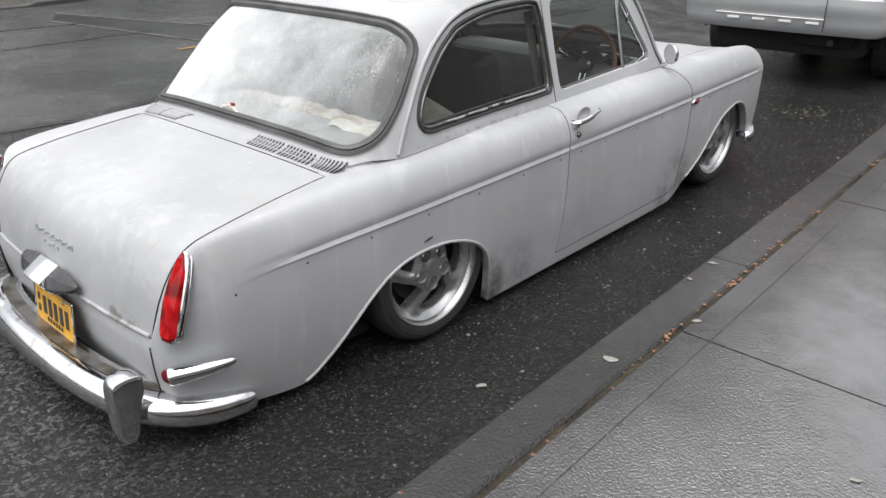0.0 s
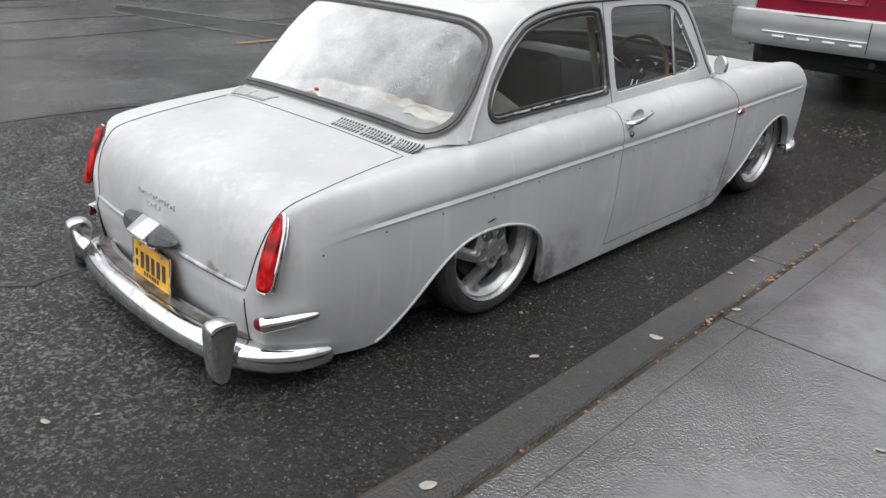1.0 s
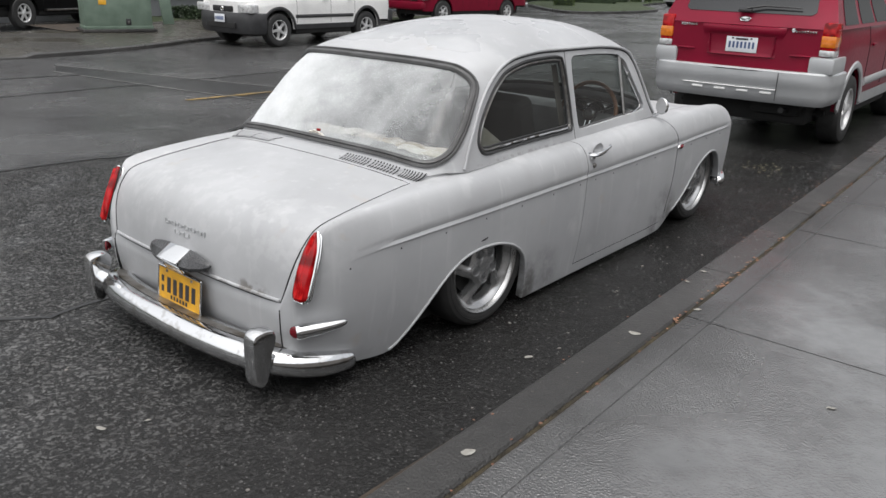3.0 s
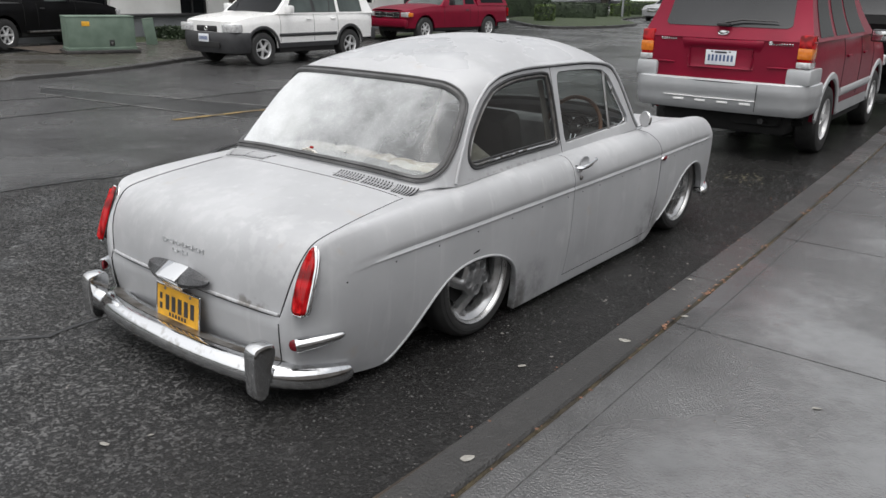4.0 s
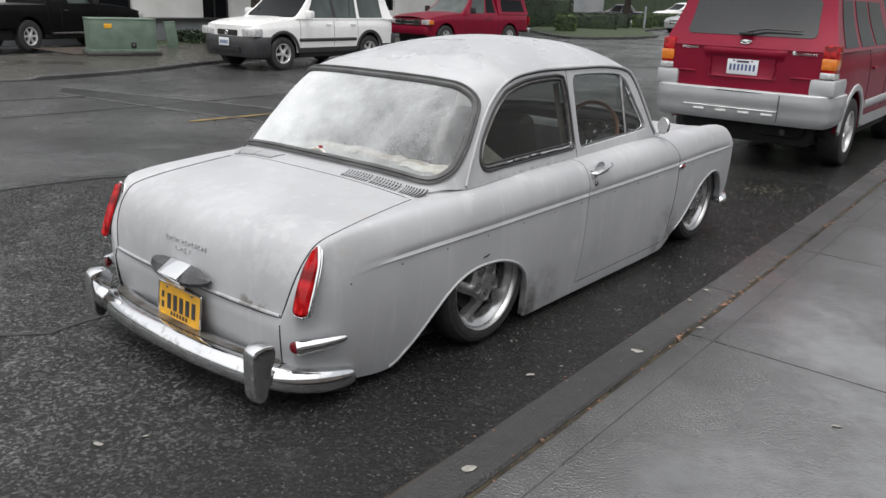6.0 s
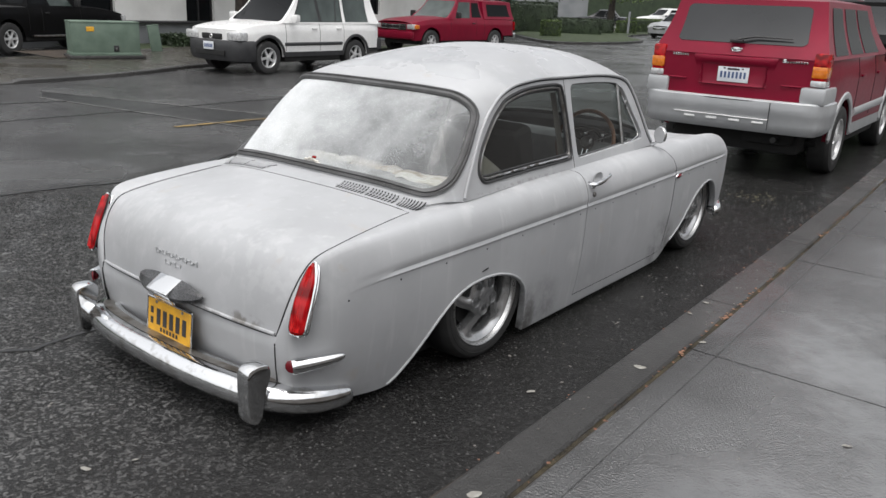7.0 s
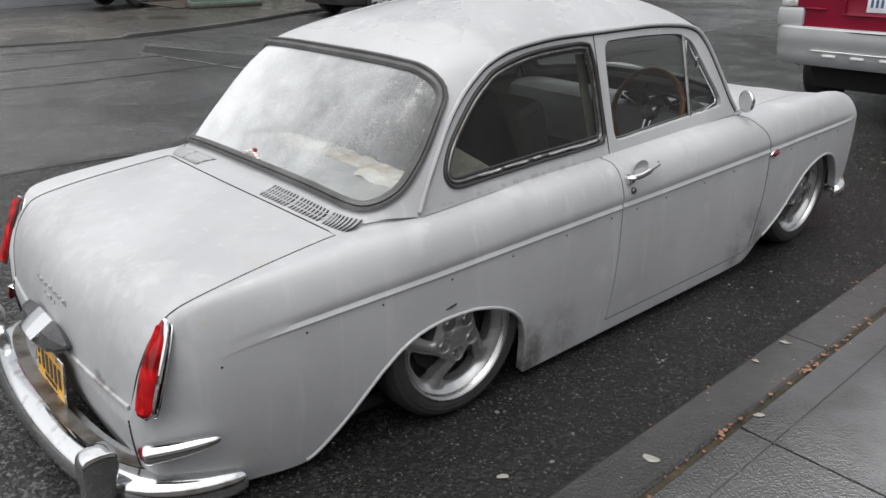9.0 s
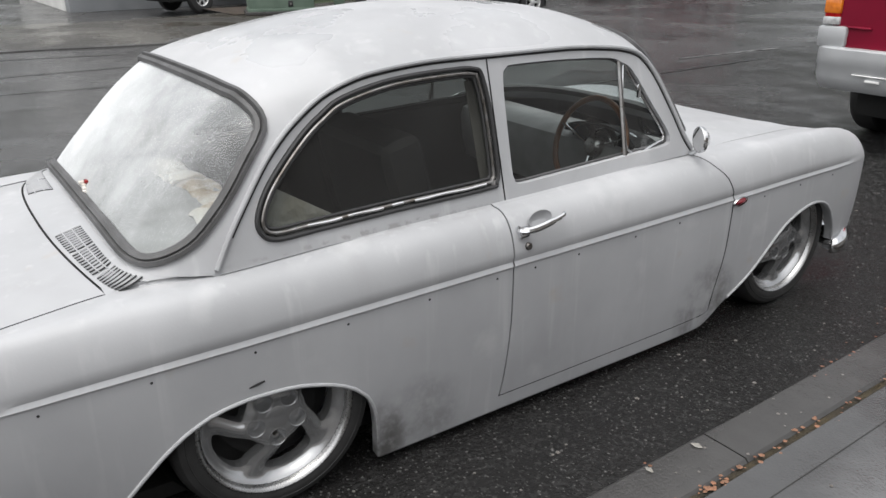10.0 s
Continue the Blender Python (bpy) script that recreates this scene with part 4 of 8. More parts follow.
# trim holes below the crease, dark as empty clip holes are
for y in (-0.795, -0.548, -0.293, -0.027, 0.247, 0.520, 0.775, 0.93, 1.12, 1.39, 1.62, 2.12, 2.36, 2.60):
    q = q_of_y(y)
    nx, ny = plan_out(q)
    for s in (1, -1):
        bm = bmesh.new()
        z = cz(q) - (0.027 if y > -0.6 else 0.030)
        d = ridge(q) * 0.5 + 0.0005
        lathe(bm, [(0.0003, 0.0016), (0.0036, 0.0014), (0.0042, -0.002)], 10, Matrix.Translation((s * (cx(q) - nx * d), cy(q) - ny * d, z)))
        part("clip_hole", bm, BLACK, doors[0 if s > 0 else 1] if SEAM_R < y < SEAM_F else saloon)

for s in (1, -1):
    bm = bmesh.new()
    tube(bm, [(s * 0.8118, -0.054, 0.438), (s * 0.8122, -0.032, 0.442), (s * 0.8122, -0.010, 0.446)], [0.002, 0.0042, 0.003], 6)
    part("scratch", bm, BLACK, saloon, "short dark scratch")

# ---- tail: lid, vents and lower panel ----
LV = (0, 0.10, 0.22, 0.34, 0.50, 0.70, 0.92, 1.10, 1.2)
lid_my = pchip(LV, (-1.028, -1.022, -1.003, -0.972, -0.885, -0.70, -0.55, -0.44, -0.405))
lid_mz = pchip(LV, (0.372, 0.44, 0.535, 0.605, 0.675, 0.725, 0.750, 0.762, 0.765))
LQ = pchip(LV, (0.0, 0.035, 0.085, 0.135, 0.22, 0.36, 0.52, 0.68, 0.745))
lid_py = 2.6


def lid_at(s, v):
    q = float(LQ(v))
    E = (ex(q) - 0.0085, ey(q), ez(q) - 0.001)
    a = abs(s)
    my, mz = float(lid_my(v)), float(lid_mz(v))
    return Vector((s * E[0], my + (E[1] - my) * a ** lid_py, mz + (E[2] - mz) * a ** 2.8))


bm = bmesh.new()
rows = [[lid_at(s, v) for s in svals] for v in np.linspace(0, 1.2, 60)]
sheet(bm, rows)
thick(bm, 0.012)
lid = part("boot_lid", bm, PRIMER, saloon, "grey primer engine lid with pale sanded patches")
bm = bmesh.new()
sheet(bm, [[lid_at(s, v) + Vector((0, 0.02, -0.022)) for s in svals * 1.01] for v in np.linspace(-0.02, 1.22, 30)])
part("lid_gutter", bm, BLACK, saloon)
for s in (1, -1):
    bm = bmesh.new()
    tube(bm, [lid_at(s, v) + Vector((s * 0.0042, 0, -0.0012)) for v in np.linspace(0.0, 1.19, 50)], 0.0030 if s > 0 else 0.0014, 6)
    part("lid_seal", bm, BLACK, saloon, "dark gap beside the lid")
bm = bmesh.new()
tube(bm, [lid_at(s, 1.2) + Vector((0, 0.0035, -0.0016)) for s in np.linspace(-1, 1, 60)], 0.0012, 6)
part("lid_seal", bm, BLACK, saloon)


def tail_edge(s):
    """The seam in front of the lid, a shallow bow."""
    return lid_at(s, 1.2)


def scuttle(s, t):
    """The vent panel between lid and rear window."""
    a = tail_edge(s)
    b = cap_at(s * 0.985, 0.0)
    if abs(s) > 0.995:
        b = Vector((math.copysign(0.688, s), -0.085, 0.731))
    p = a.lerp(b, t)
    p.z += 0.004 * math.sin(math.pi * t)
    return p + Vector((0, 0.007 * (1 - t), 0))


# caulked joint between the vent panel and the wing
for s in (1, -1):
    bm = bmesh.new()
    rows = []
    for t in np.linspace(0, 1, 12):
        q = 0.745 + (1.03 - 0.745) * t
        e = Vector((s * ex(q), ey(q), ez(q)))
        a = scuttle(s * 0.95, t) if t < 0.98 else cap_at(s * 0.97, 0.0)
        rows.append([e + Vector((s * 0.004, 0, -0.001)), e.lerp(a, 0.5) + Vector((0, 0, -0.0015)), a + Vector((0, 0, -0.0015))])
    sheet(bm, rows)
    sheet(bm, [[(s * ex(q), ey(q), ez(q) - 0.001), (s * (ex(q) - 0.02), ey(q), ez(q) + 0.0005), (s * (ex(q) - 0.06), ey(q) - 0.01, ez(q) + 0.001)] for q in np.linspace(0.94, 1.18, 10)])
    part("caulked_joint", bm, PRIMER, saloon)
vent_rows = np.linspace(0, 1, 20)
bm = bmesh.new()
sheet(bm, [[scuttle(s, t) for s in np.linspace(-1, 1, 81)] for t in vent_rows])
scuttle_ob = part("vent_panel", bm, PRIMER, saloon, "grey primer panel with louvred air vents")
# louvres: three groups of slots on either side, each slot beside a raised rib
for sgn in (1, -1):
    for s0, step, count in ((0.362, 0.0262, 9), (0.612, 0.0250, 9), (0.852, 0.0170, 8)):
        for k in range(count):
            slots, ribs = bmesh.new(), bmesh.new()
            s = sgn * (s0 + k * step)
            a, b = scuttle(s + 0.036 * sgn, 0.10), scuttle(s - 0.030 * sgn, 0.74)
            ts = np.linspace(0, 1, 7)
            line = [a.lerp(b, t) + Vector((0.008 * sgn * math.sin(math.pi * t), 0, 0.0022)) for t in ts]
            tube(slots, line, [0.0024, 0.0034, 0.0038, 0.0038, 0.0038, 0.0034, 0.0022], 6, flat=0.5)
            tube(ribs, [q + Vector((-0.0066, 0, 0.0018 * math.sin(math.pi * t))) for q, t in zip(line, ts)], [0.002, 0.0032, 0.0036, 0.0036, 0.0036, 0.0032, 0.002], 6, flat=1.1)
            part("vent_slot", slots, BLACK, scuttle_ob)
            part("louvre_rib", ribs, PRIMER, scuttle_ob)

        # thin bars across the group
        for t in (0.28, 0.52):
            bm = bmesh.new()
            tube(bm, [scuttle(sgn * (s0 - 0.012 + q * (count * step + 0.012)), t) + Vector((0, 0, 0.0034)) for q in np.linspace(0, 1, 5)], 0.0022, 6, flat=0.7)
            part("louvre_bar", bm, PRIMER, scuttle_ob)

# lower rear panel, below the lid
bm = bmesh.new()
rows = []
for t in np.linspace(0, 1, 10):
    z = 0.365 - 0.265 * t
    row = []
    for x in np.linspace(-0.6, 0.6, 41):
        a = abs(x) / 0.6
        y = -1.026 + 0.014 * a ** 2.6 + 0.045 * t ** 2 + (0.010 if t == 0 else 0)
        row.append((x, y, z))
    rows.append(row)
sheet(bm, rows)
part("rear_valance", bm, PRIMER, saloon, "grey primer panel under the lid")
for s in (1, -1):
    bm = bmesh.new()
    tube(bm, [(s * (p[0] - 0.001), p[1] - 0.0012, p[2]) for p in COLS[0] if 0.09 < p[2] < 0.345], 0.0026, 6)
    part("panel_seam", bm, BLACK, saloon, "dark seam between rear quarter and lower panel")
# swaged lower lip of the lid, with worn paint
bm = bmesh.new()
tube(bm, [lid_at(s, 0.01) + Vector((0, -0.002, -0.004)) for s in np.linspace(-0.99, 0.99, 40)], 0.007, 8)
part("lid_lip", bm, PRIMER, lid)
bm = bmesh.new()
tube(bm, [lid_at(s, 0.01) + Vector((0, 0.001, -0.0135)) for s in np.linspace(-0.98, 0.98, 40)], 0.0042, 6)
part("lid_gap", bm, BLACK, lid, "dark gap under the lid")

# script badge, letters too small to read: slanted bars
bm = bmesh.new()
for row, (n, z0, x0, step) in enumerate(((13, 0.528, -0.150, 0.0235), (4, 0.497, -0.075, 0.034))):
    for k in range(n):
        h = 0.018 if (k * 7 + row) % 3 else 0.024
        block(bm, x0 + k * step, lid_at(0.05, 0.21 - row * 0.035).y - 0.003, z0, 0.0055, 0.005, h, 0.0015, seg=1)
        if k < n - 1:
            block(bm, x0 + (k + 0.5) * step, lid_at(0.05, 0.21 - row * 0.035).y - 0.003, z0 - 0.006 + 0.01 * (k % 2), step, 0.004, 0.0035, 0.001, seg=1)
part("badge", bm, SILVER_PAINT, lid, "weathered chrome script badge")

# number-plate lamp: bright hood between two faceted dark pods
LM = pose(0, -1.062, 0.412, 32, 0, 0)
bm = bmesh.new()
block(bm, 0, 0, 0.004, 0.142, 0.088, 0.050, 0.007, LM, 2)
block(bm, 0, -0.030, -0.030, 0.120, 0.026, 0.030, 0.006, LM, 2)
lamp = part("plate_lamp", bm, CHROME, saloon, "chrome number-plate lamp housing")
POD = mat("dark plated pod", (0.10, 0.102, 0.105), (0.06, 0.06, 0.062), rough=0.28, metal=0.6, scale=18, rvar=0.08)
for s in (1, -1):
    bm = bmesh.new()
    rows = []
    for x, h, d, y in ((0.070, 0.027, 0.044, 0.0), (0.135, 0.025, 0.036, 0.003), (0.185, 0.018, 0.022, 0.010), (0.212, 0.006, 0.006, 0.018)):
        ring = [(-d, -h * 0.3), (-d * 0.9, h * 0.35), (-d * 0.1, h), (d, h * 0.9), (d, -h), (-d * 0.5, -h)]
        rows.append([LM @ Vector((s * x, a + y, b)) for a, b in ring + ring[:1]])
    vs = sheet(bm, rows)
    bm.faces.new(vs[-1][:-1])
    part("lamp_pod", bm, POD, lamp, "dark faceted lamp pod", sharp=18)

# number plate
plate = part("number_plate", (lambda b: block(b, 0, 0, 0, 0.305, 0.003, 0.158, 0.0012, pose(0, -1.062, 0.262, -6, 0, 0), 1) or b)(bmesh.new()), YELLOW_PLATE, saloon, "yellow number plate with dark bars")
PM = pose(0, -1.062, 0.262, -6, 0, 0)
bars = [(-0.075 + k * 0.045, 0.006, 0.026, 0.068) for k in range(5)] + [(-0.122, z + 0.004, 0.018, 0.028) for z in (0.022, -0.022)] + [(-0.055 + k * 0.022, -0.044, 0.012, 0.017) for k in range(6)]
for x, z, w, h in bars:
    bm = bmesh.new()
    block(bm, x, -0.0025, z, w, 0.002, h, 0.0006, PM, 1)
    part("plate_bar", bm, PLATE_INK, plate)
bm = bmesh.new()
for x, z, w, h in ((0, 0.079, 0.316, 0.009), (-0.154, 0, 0.008, 0.160), (0.154, 0, 0.008, 0.160), (0, -0.074, 0.316, 0.016)):
    block(bm, x, -0.001, z, w, 0.006, h, 0.002, PM, 1)
part("plate_frame", bm, CHROME, plate, "scuffed bright frame")
for x in (-0.09, 0.09):
    bm = bmesh.new()
    lathe(bm, [(0.0004, 0.005), (0.005, 0.004), (0.007, 0)], 10, PM @ Matrix.Translation((x, -0.002, 0.066)) @ pose(0, 0, 0, 0, 0, -90))
    part("plate_bolt", bm, DULL, plate)

# ---- tail lamps ----
for s in (1, -1):
    lo, hi = Vector((s * 0.702, -0.998, 0.402)), Vector((s * 0.694, -0.901, 0.645))
    up = (hi - lo).normalized()
    n = Vector((s * 0.20, -0.95, 0.2))
    n = (n - up * n.dot(up)).normalized()
    w = up.cross(n).normalized() * -s
    half = pchip((0, 0.03, 0.12, 0.35, 0.6, 0.8, 0.93, 1.0), (0.018, 0.029, 0.0345, 0.0355, 0.032, 0.0245, 0.014, 0.004))

    def lens(grow, lift, base):
        """Rows across the lamp, from its outer to its inner edge."""
        rows = []
        for t in np.linspace(0, 1, 30):
            c = lo.lerp(hi, t) + n * (0.006 * math.sin(math.pi * t))
            h = float(half(t)) + grow
            row = []
            for a in np.linspace(0, math.pi, 15):
                row.append(c - w * h * math.cos(a) + n * (base + lift * math.sin(a) ** 0.7 * (0.35 + 0.65 * math.sin(math.pi * min(1, t * 0.9 + 0.08)) ** 0.5)))
            rows.append(row)
        return rows
    bm = bmesh.new()
    sheet(bm, lens(0, 0.022, 0.004))
    tl = part("tail_lamp", bm, RED_LENS, saloon, "tall red tail lamp in a chrome bezel")
    # the lens is split: an upper third, then a fluted lower field with a brighter core
    for t0, t1, m_ in ((0.04, 0.60, 0.62), (0.66, 0.95, 0.55)):
        bm = bmesh.new()
        rows = []
        for t in np.linspace(t0, t1, 14):
            c = lo.lerp(hi, t) + n * (0.006 * math.sin(math.pi * t) + 0.0245)
            h = float(half(t)) * m_
            rows.append([c + w * h * k + n * (0.0022 * math.cos(22 * k) - 0.006 * k * k) for k in np.linspace(-1, 1, 13)])
        sheet(bm, rows)
        part("lens_field", bm, RED_FIELD, tl, "fluted brighter red lens field")
    bm = bmesh.new()
    sheet(bm, lens(0.005, 0.010, -0.014))
    part("bezel", bm, CHROME, tl, "chrome bezel")
    rows_ = lens(0.002, 0, 0)
    rim = [r[0] + n * 0.004 + w * 0.001 for r in rows_] + [rows_[-1][7] + n * 0.008]
    bm = bmesh.new()
    tube(bm, rim, [0.0044 + 0.0026 * min(1, k / 20) for k in range(len(rim))], 8)
    tube(bm, [rows_[0][k] + n * 0.008 for k in range(0, 15, 2)], 0.0055, 8)
    part("bezel_rim", bm, CHROME, tl, "chrome rim down the outer edge")
    bm = bmesh.new()
    tube(bm, [r[-1] + n * 0.004 for r in rows_[:-2]], 0.0032, 6)
    part("lens_gasket", bm, BLACK, tl, "dark gasket along the inner edge")
    # rear reflector on a tapering chrome pod
    bm = bmesh.new()
    path = spline([(s * 0.690, -1.012, 0.280), (s * 0.712, -0.975, 0.283), (s * 0.742, -0.92, 0.288), (s * 0.768, -0.862, 0.294), (s * 0.776, -0.835, 0.297)], 5)
    tube(bm, path, list(np.interp(np.linspace(0, 1, len(path)), (0, 0.08, 0.5, 0.9, 1), (0.027, 0.031, 0.024, 0.012, 0.006))), 14)
    pod = part("reflector_pod", bm, CHROME, saloon, "chrome pod with a round red reflector")
    bm = bmesh.new()
    lathe(bm, [(0.0005, 0.010), (0.013, 0.009), (0.022, 0.005), (0.025, 0.0)], 20, Matrix.Translation((s * 0.689, -1.012, 0.280)) @ pose(0, 0, 0, 0, 0, -90 + s * 28))
    part("reflector", bm, MARKER_RED, pod, "dull dark red reflector")
    bm = bmesh.new()
    lathe(bm, [(0.0004, 0.003), (0.004, 0.002), (0.005, 0)], 8, Matrix.Translation((s * 0.781, -0.848, 0.297)) @ pose(0, 0, 0, 0, 0, 0 if s > 0 else 180))
    part("pod_screw", bm, BLACK, pod)


# ---- bumpers ----
def bumper(points, prof, name, label, end=0.62):
    path = spline(points, 8)
    n = len(path)
    outs = []
    for i in range(n):
        t = Vector(path[min(i + 1, n - 1)]) - Vector(path[max(i - 1, 0)])
        t.z = 0
        t.normalize()
        outs.append(Vector((t.y, -t.x, 0)))
    bm = bmesh.new()
    rows = []
    for i, p in enumerate(path):
        e = min(i, n - 1 - i)
        k = end + (1 - end) * min(1, e / 16) ** 0.8
        k *= (0.35, 0.72, 0.92)[e] if e < 3 else 1
        d = (0.012, 0.003, 0.0)[e] if e < 3 else 0
        rows.append([Vector(p) + outs[i] * (a * k if a > -0.03 else a) + Vector((0, 0, b * k)) for a, b in prof])
    vs = [[bm.verts.new(q) for q in r] for r in rows]
    for i in range(n - 1):
        for j in range(len(prof)):
            bm.faces.new((vs[i][j], vs[i + 1][j], vs[i + 1][(j + 1) % len(prof)], vs[i][(j + 1) % len(prof)]))
    bm.faces.new(vs[0])
    bm.faces.new(vs[-1][::-1])
    ob = part(name, bm, BUMPER_CHROME, saloon, label, sharp=50)
    # the shelf behind the blade's crown, dull with old dirt
    bm = bmesh.new()
    sheet(bm, [[Vector(p) + outs[i] * a + Vector((0, 0, b)) for a, b in ((-0.074, 0.0505), (-0.052, 0.0538), (-0.030, 0.0575))] for i, p in list(enumerate(path))[18:-18]])
    part("bumper_shelf", bm, GRIMY, ob, "grimy upper shelf of the bumper")
    return ob


BLADE = [(-0.095, 0.046), (-0.026, 0.056), (-0.004, 0.056), (0.014, 0.050), (0.028, 0.037), (0.037, 0.018), (0.040, -0.002), (0.037, -0.016), (0.029, -0.032), (0.010, -0.043), (-0.018, -0.045), (-0.014, -0.038), (0.016, -0.028),
         (0.024, 0.0), (0.014, 0.042), (-0.016, 0.046), (-0.095, 0.040)]
half_b = [(0.0, -1.150, 0.155), (0.22, -1.142, 0.152), (0.42, -1.118, 0.148), (0.56, -1.075, 0.140), (0.655, -0.995, 0.122), (0.700, -0.90, 0.104), (0.718, -0.80, 0.092), (0.714, -0.752, 0.089)]
rear_bumper = bumper([(-x, y, z) for x, y, z in half_b[:0:-1]] + half_b, BLADE, "rear_bumper", "pitted chrome rear bumper blade")
half_f = [(0.0, 3.17, 0.25), (0.25, 3.155, 0.25), (0.46, 3.10, 0.248), (0.58, 3.02, 0.245), (0.68, 2.93, 0.232), (0.748, 2.85, 0.225), (0.786, 2.77, 0.220), (0.794, 2.70, 0.217)]
front_bumper = bumper([(x, y, z) for x, y, z in half_f[:0:-1]] + [(-x, y, z) for x, y, z in half_f], BLADE, "front_bumper", "chrome front bumper blade")
for s in (1, -1):
    # overriders: tall rounded guards, hollow behind
    bm = bmesh.new()
    side_view = spline([(-1.085, 0.082), (-1.130, 0.080), (-1.158, 0.098), (-1.166, 0.14), (-1.167, 0.20), (-1.164, 0.262), (-1.150, 0.290), (-1.115, 0.300), (-1.070, 0.298), (-1.042, 0.280), (-1.030, 0.240), (-1.034, 0.19), (-1.060, 0.13)], 4, True)
    side_view = [np.array((-1.166 + (a + 1.166) * (0.62 + 0.22 * max(0, (b - 0.2) / 0.1)), b)) for a, b in side_view]
    mid = np.mean(side_view, 0)
    rows = []
    for c, e in ((-1, 0.016), (-0.97, 0.008), (-0.86, 0.002), (-0.6, 0.0), (0, -0.003), (0.6, 0.0), (0.86, 0.002), (0.97, 0.008), (1, 0.016)):
        ring = []
        for p in side_view:
            d = p - mid
            q = p - d / np.linalg.norm(d) * e
            ring.append((s * 0.594 + 0.012 + c * (0.034 + 0.008 * min(1, max(0, (q[0] + 1.15) / 0.1))), q[0], q[1]))
        rows.append(ring + ring[:1])
    vs = sheet(bm, rows)
    bm.faces.new(vs[0][:-1])
    bm.faces.new(vs[-1][:-1])
    bmesh.ops.remove_doubles(bm, verts=bm.verts, dist=0.0002)
    part("overrider", bm, CHROME, rear_bumper, "tall chrome overrider")

# ---- nose ----
HV = np.linspace(0, 1, 40)
hood_q = pchip((0, 0.2, 0.6, 0.85, 1), (3.0, 3.2, 3.72, 4.0, 4.3))
hood_my = pchip((0, 0.25, 0.6, 0.85, 1), (2.07, 2.30, 2.70, 2.96, 3.085))
hood_mz = pchip((0, 0.25, 0.6, 0.85, 1), (0.802, 0.778, 0.718, 0.65, 0.58))


def hood_at(s, v):
    q = float(hood_q(v))
    E = (ex(q) - 0.003, ey(q), ez(q))
    a = abs(s)
    bulge = 0.022 * math.exp(-((a - 0.62) / 0.10) ** 2) * (1 - v) ** 0.7
    return Vector((s * E[0], hood_my(v) + (E[1] - hood_my(v)) * a ** 2.6, hood_mz(v) + (E[2] - hood_mz(v)) * a ** 3 + bulge * 0.4))


bm = bmesh.new()
sheet(bm, [[hood_at(s, v) for s in svals] for v in HV])
part("bonnet", bm, PRIMER, saloon, "grey primer bonnet")
bm = bmesh.new()
rows = []
for t in np.linspace(0, 1, 8):
    rows.append([tuple(cap_at(s, 2.42).lerp(hood_at(s, 0.0), t)) for s in np.linspace(-1, 1, 41)])
sheet(bm, rows)
part("scuttle_panel", bm, PRIMER, saloon)
bm = bmesh.new()
rows = []
for t in np.linspace(0, 1, 8):
    rows.append([(x, 3.085 + 0.02 * math.sin(math.pi * t) - 0.07 * (abs(x) / 0.46) ** 2.6 - 0.05 * t * t, 0.58 - 0.365 * t) for x in np.linspace(-0.5, 0.5, 31)])
sheet(bm, rows)
part("nose_panel", bm, PRIMER, saloon)
for s in (1, -1):
    bm = bmesh.new()
    HL = Matrix.Translation((s * 0.575, 3.040, 0.535)) @ pose(0, 0, 0, 0, 0, 90 - s * 10)
    lathe(bm, [(0.0005, 0.05), (0.05, 0.044), (0.085, 0.025), (0.094, 0.0)], 28, HL)
    hl = part("headlamp", bm, CLEAR_LENS, saloon, "round glass headlamp in a chrome ring")
    bm = bmesh.new()
    lathe(bm, [(0.090, 0.004), (0.098, 0.016), (0.108, 0.006), (0.112, -0.04)], 28, HL)
    part("headlamp_ring", bm, CHROME, hl)

# ---- underside and wheel wells ----
bm = bmesh.new()
block(bm, 0, 0.70, 0.10, 1.30, 2.9, 0.05, 0.01)
for y in (0.0, 2.4):
    for s in (1, -1):
        lathe(bm, [(0.001, s * 0.50), (0.30, s * 0.50), (0.312, s * 0.70)], 24, Matrix.Translation((0, y, 0.33)))
block(bm, 0, -0.55, 0.22, 1.0, 0.7, 0.2, 0.05)
part("underbody", bm, BLACK, saloon)


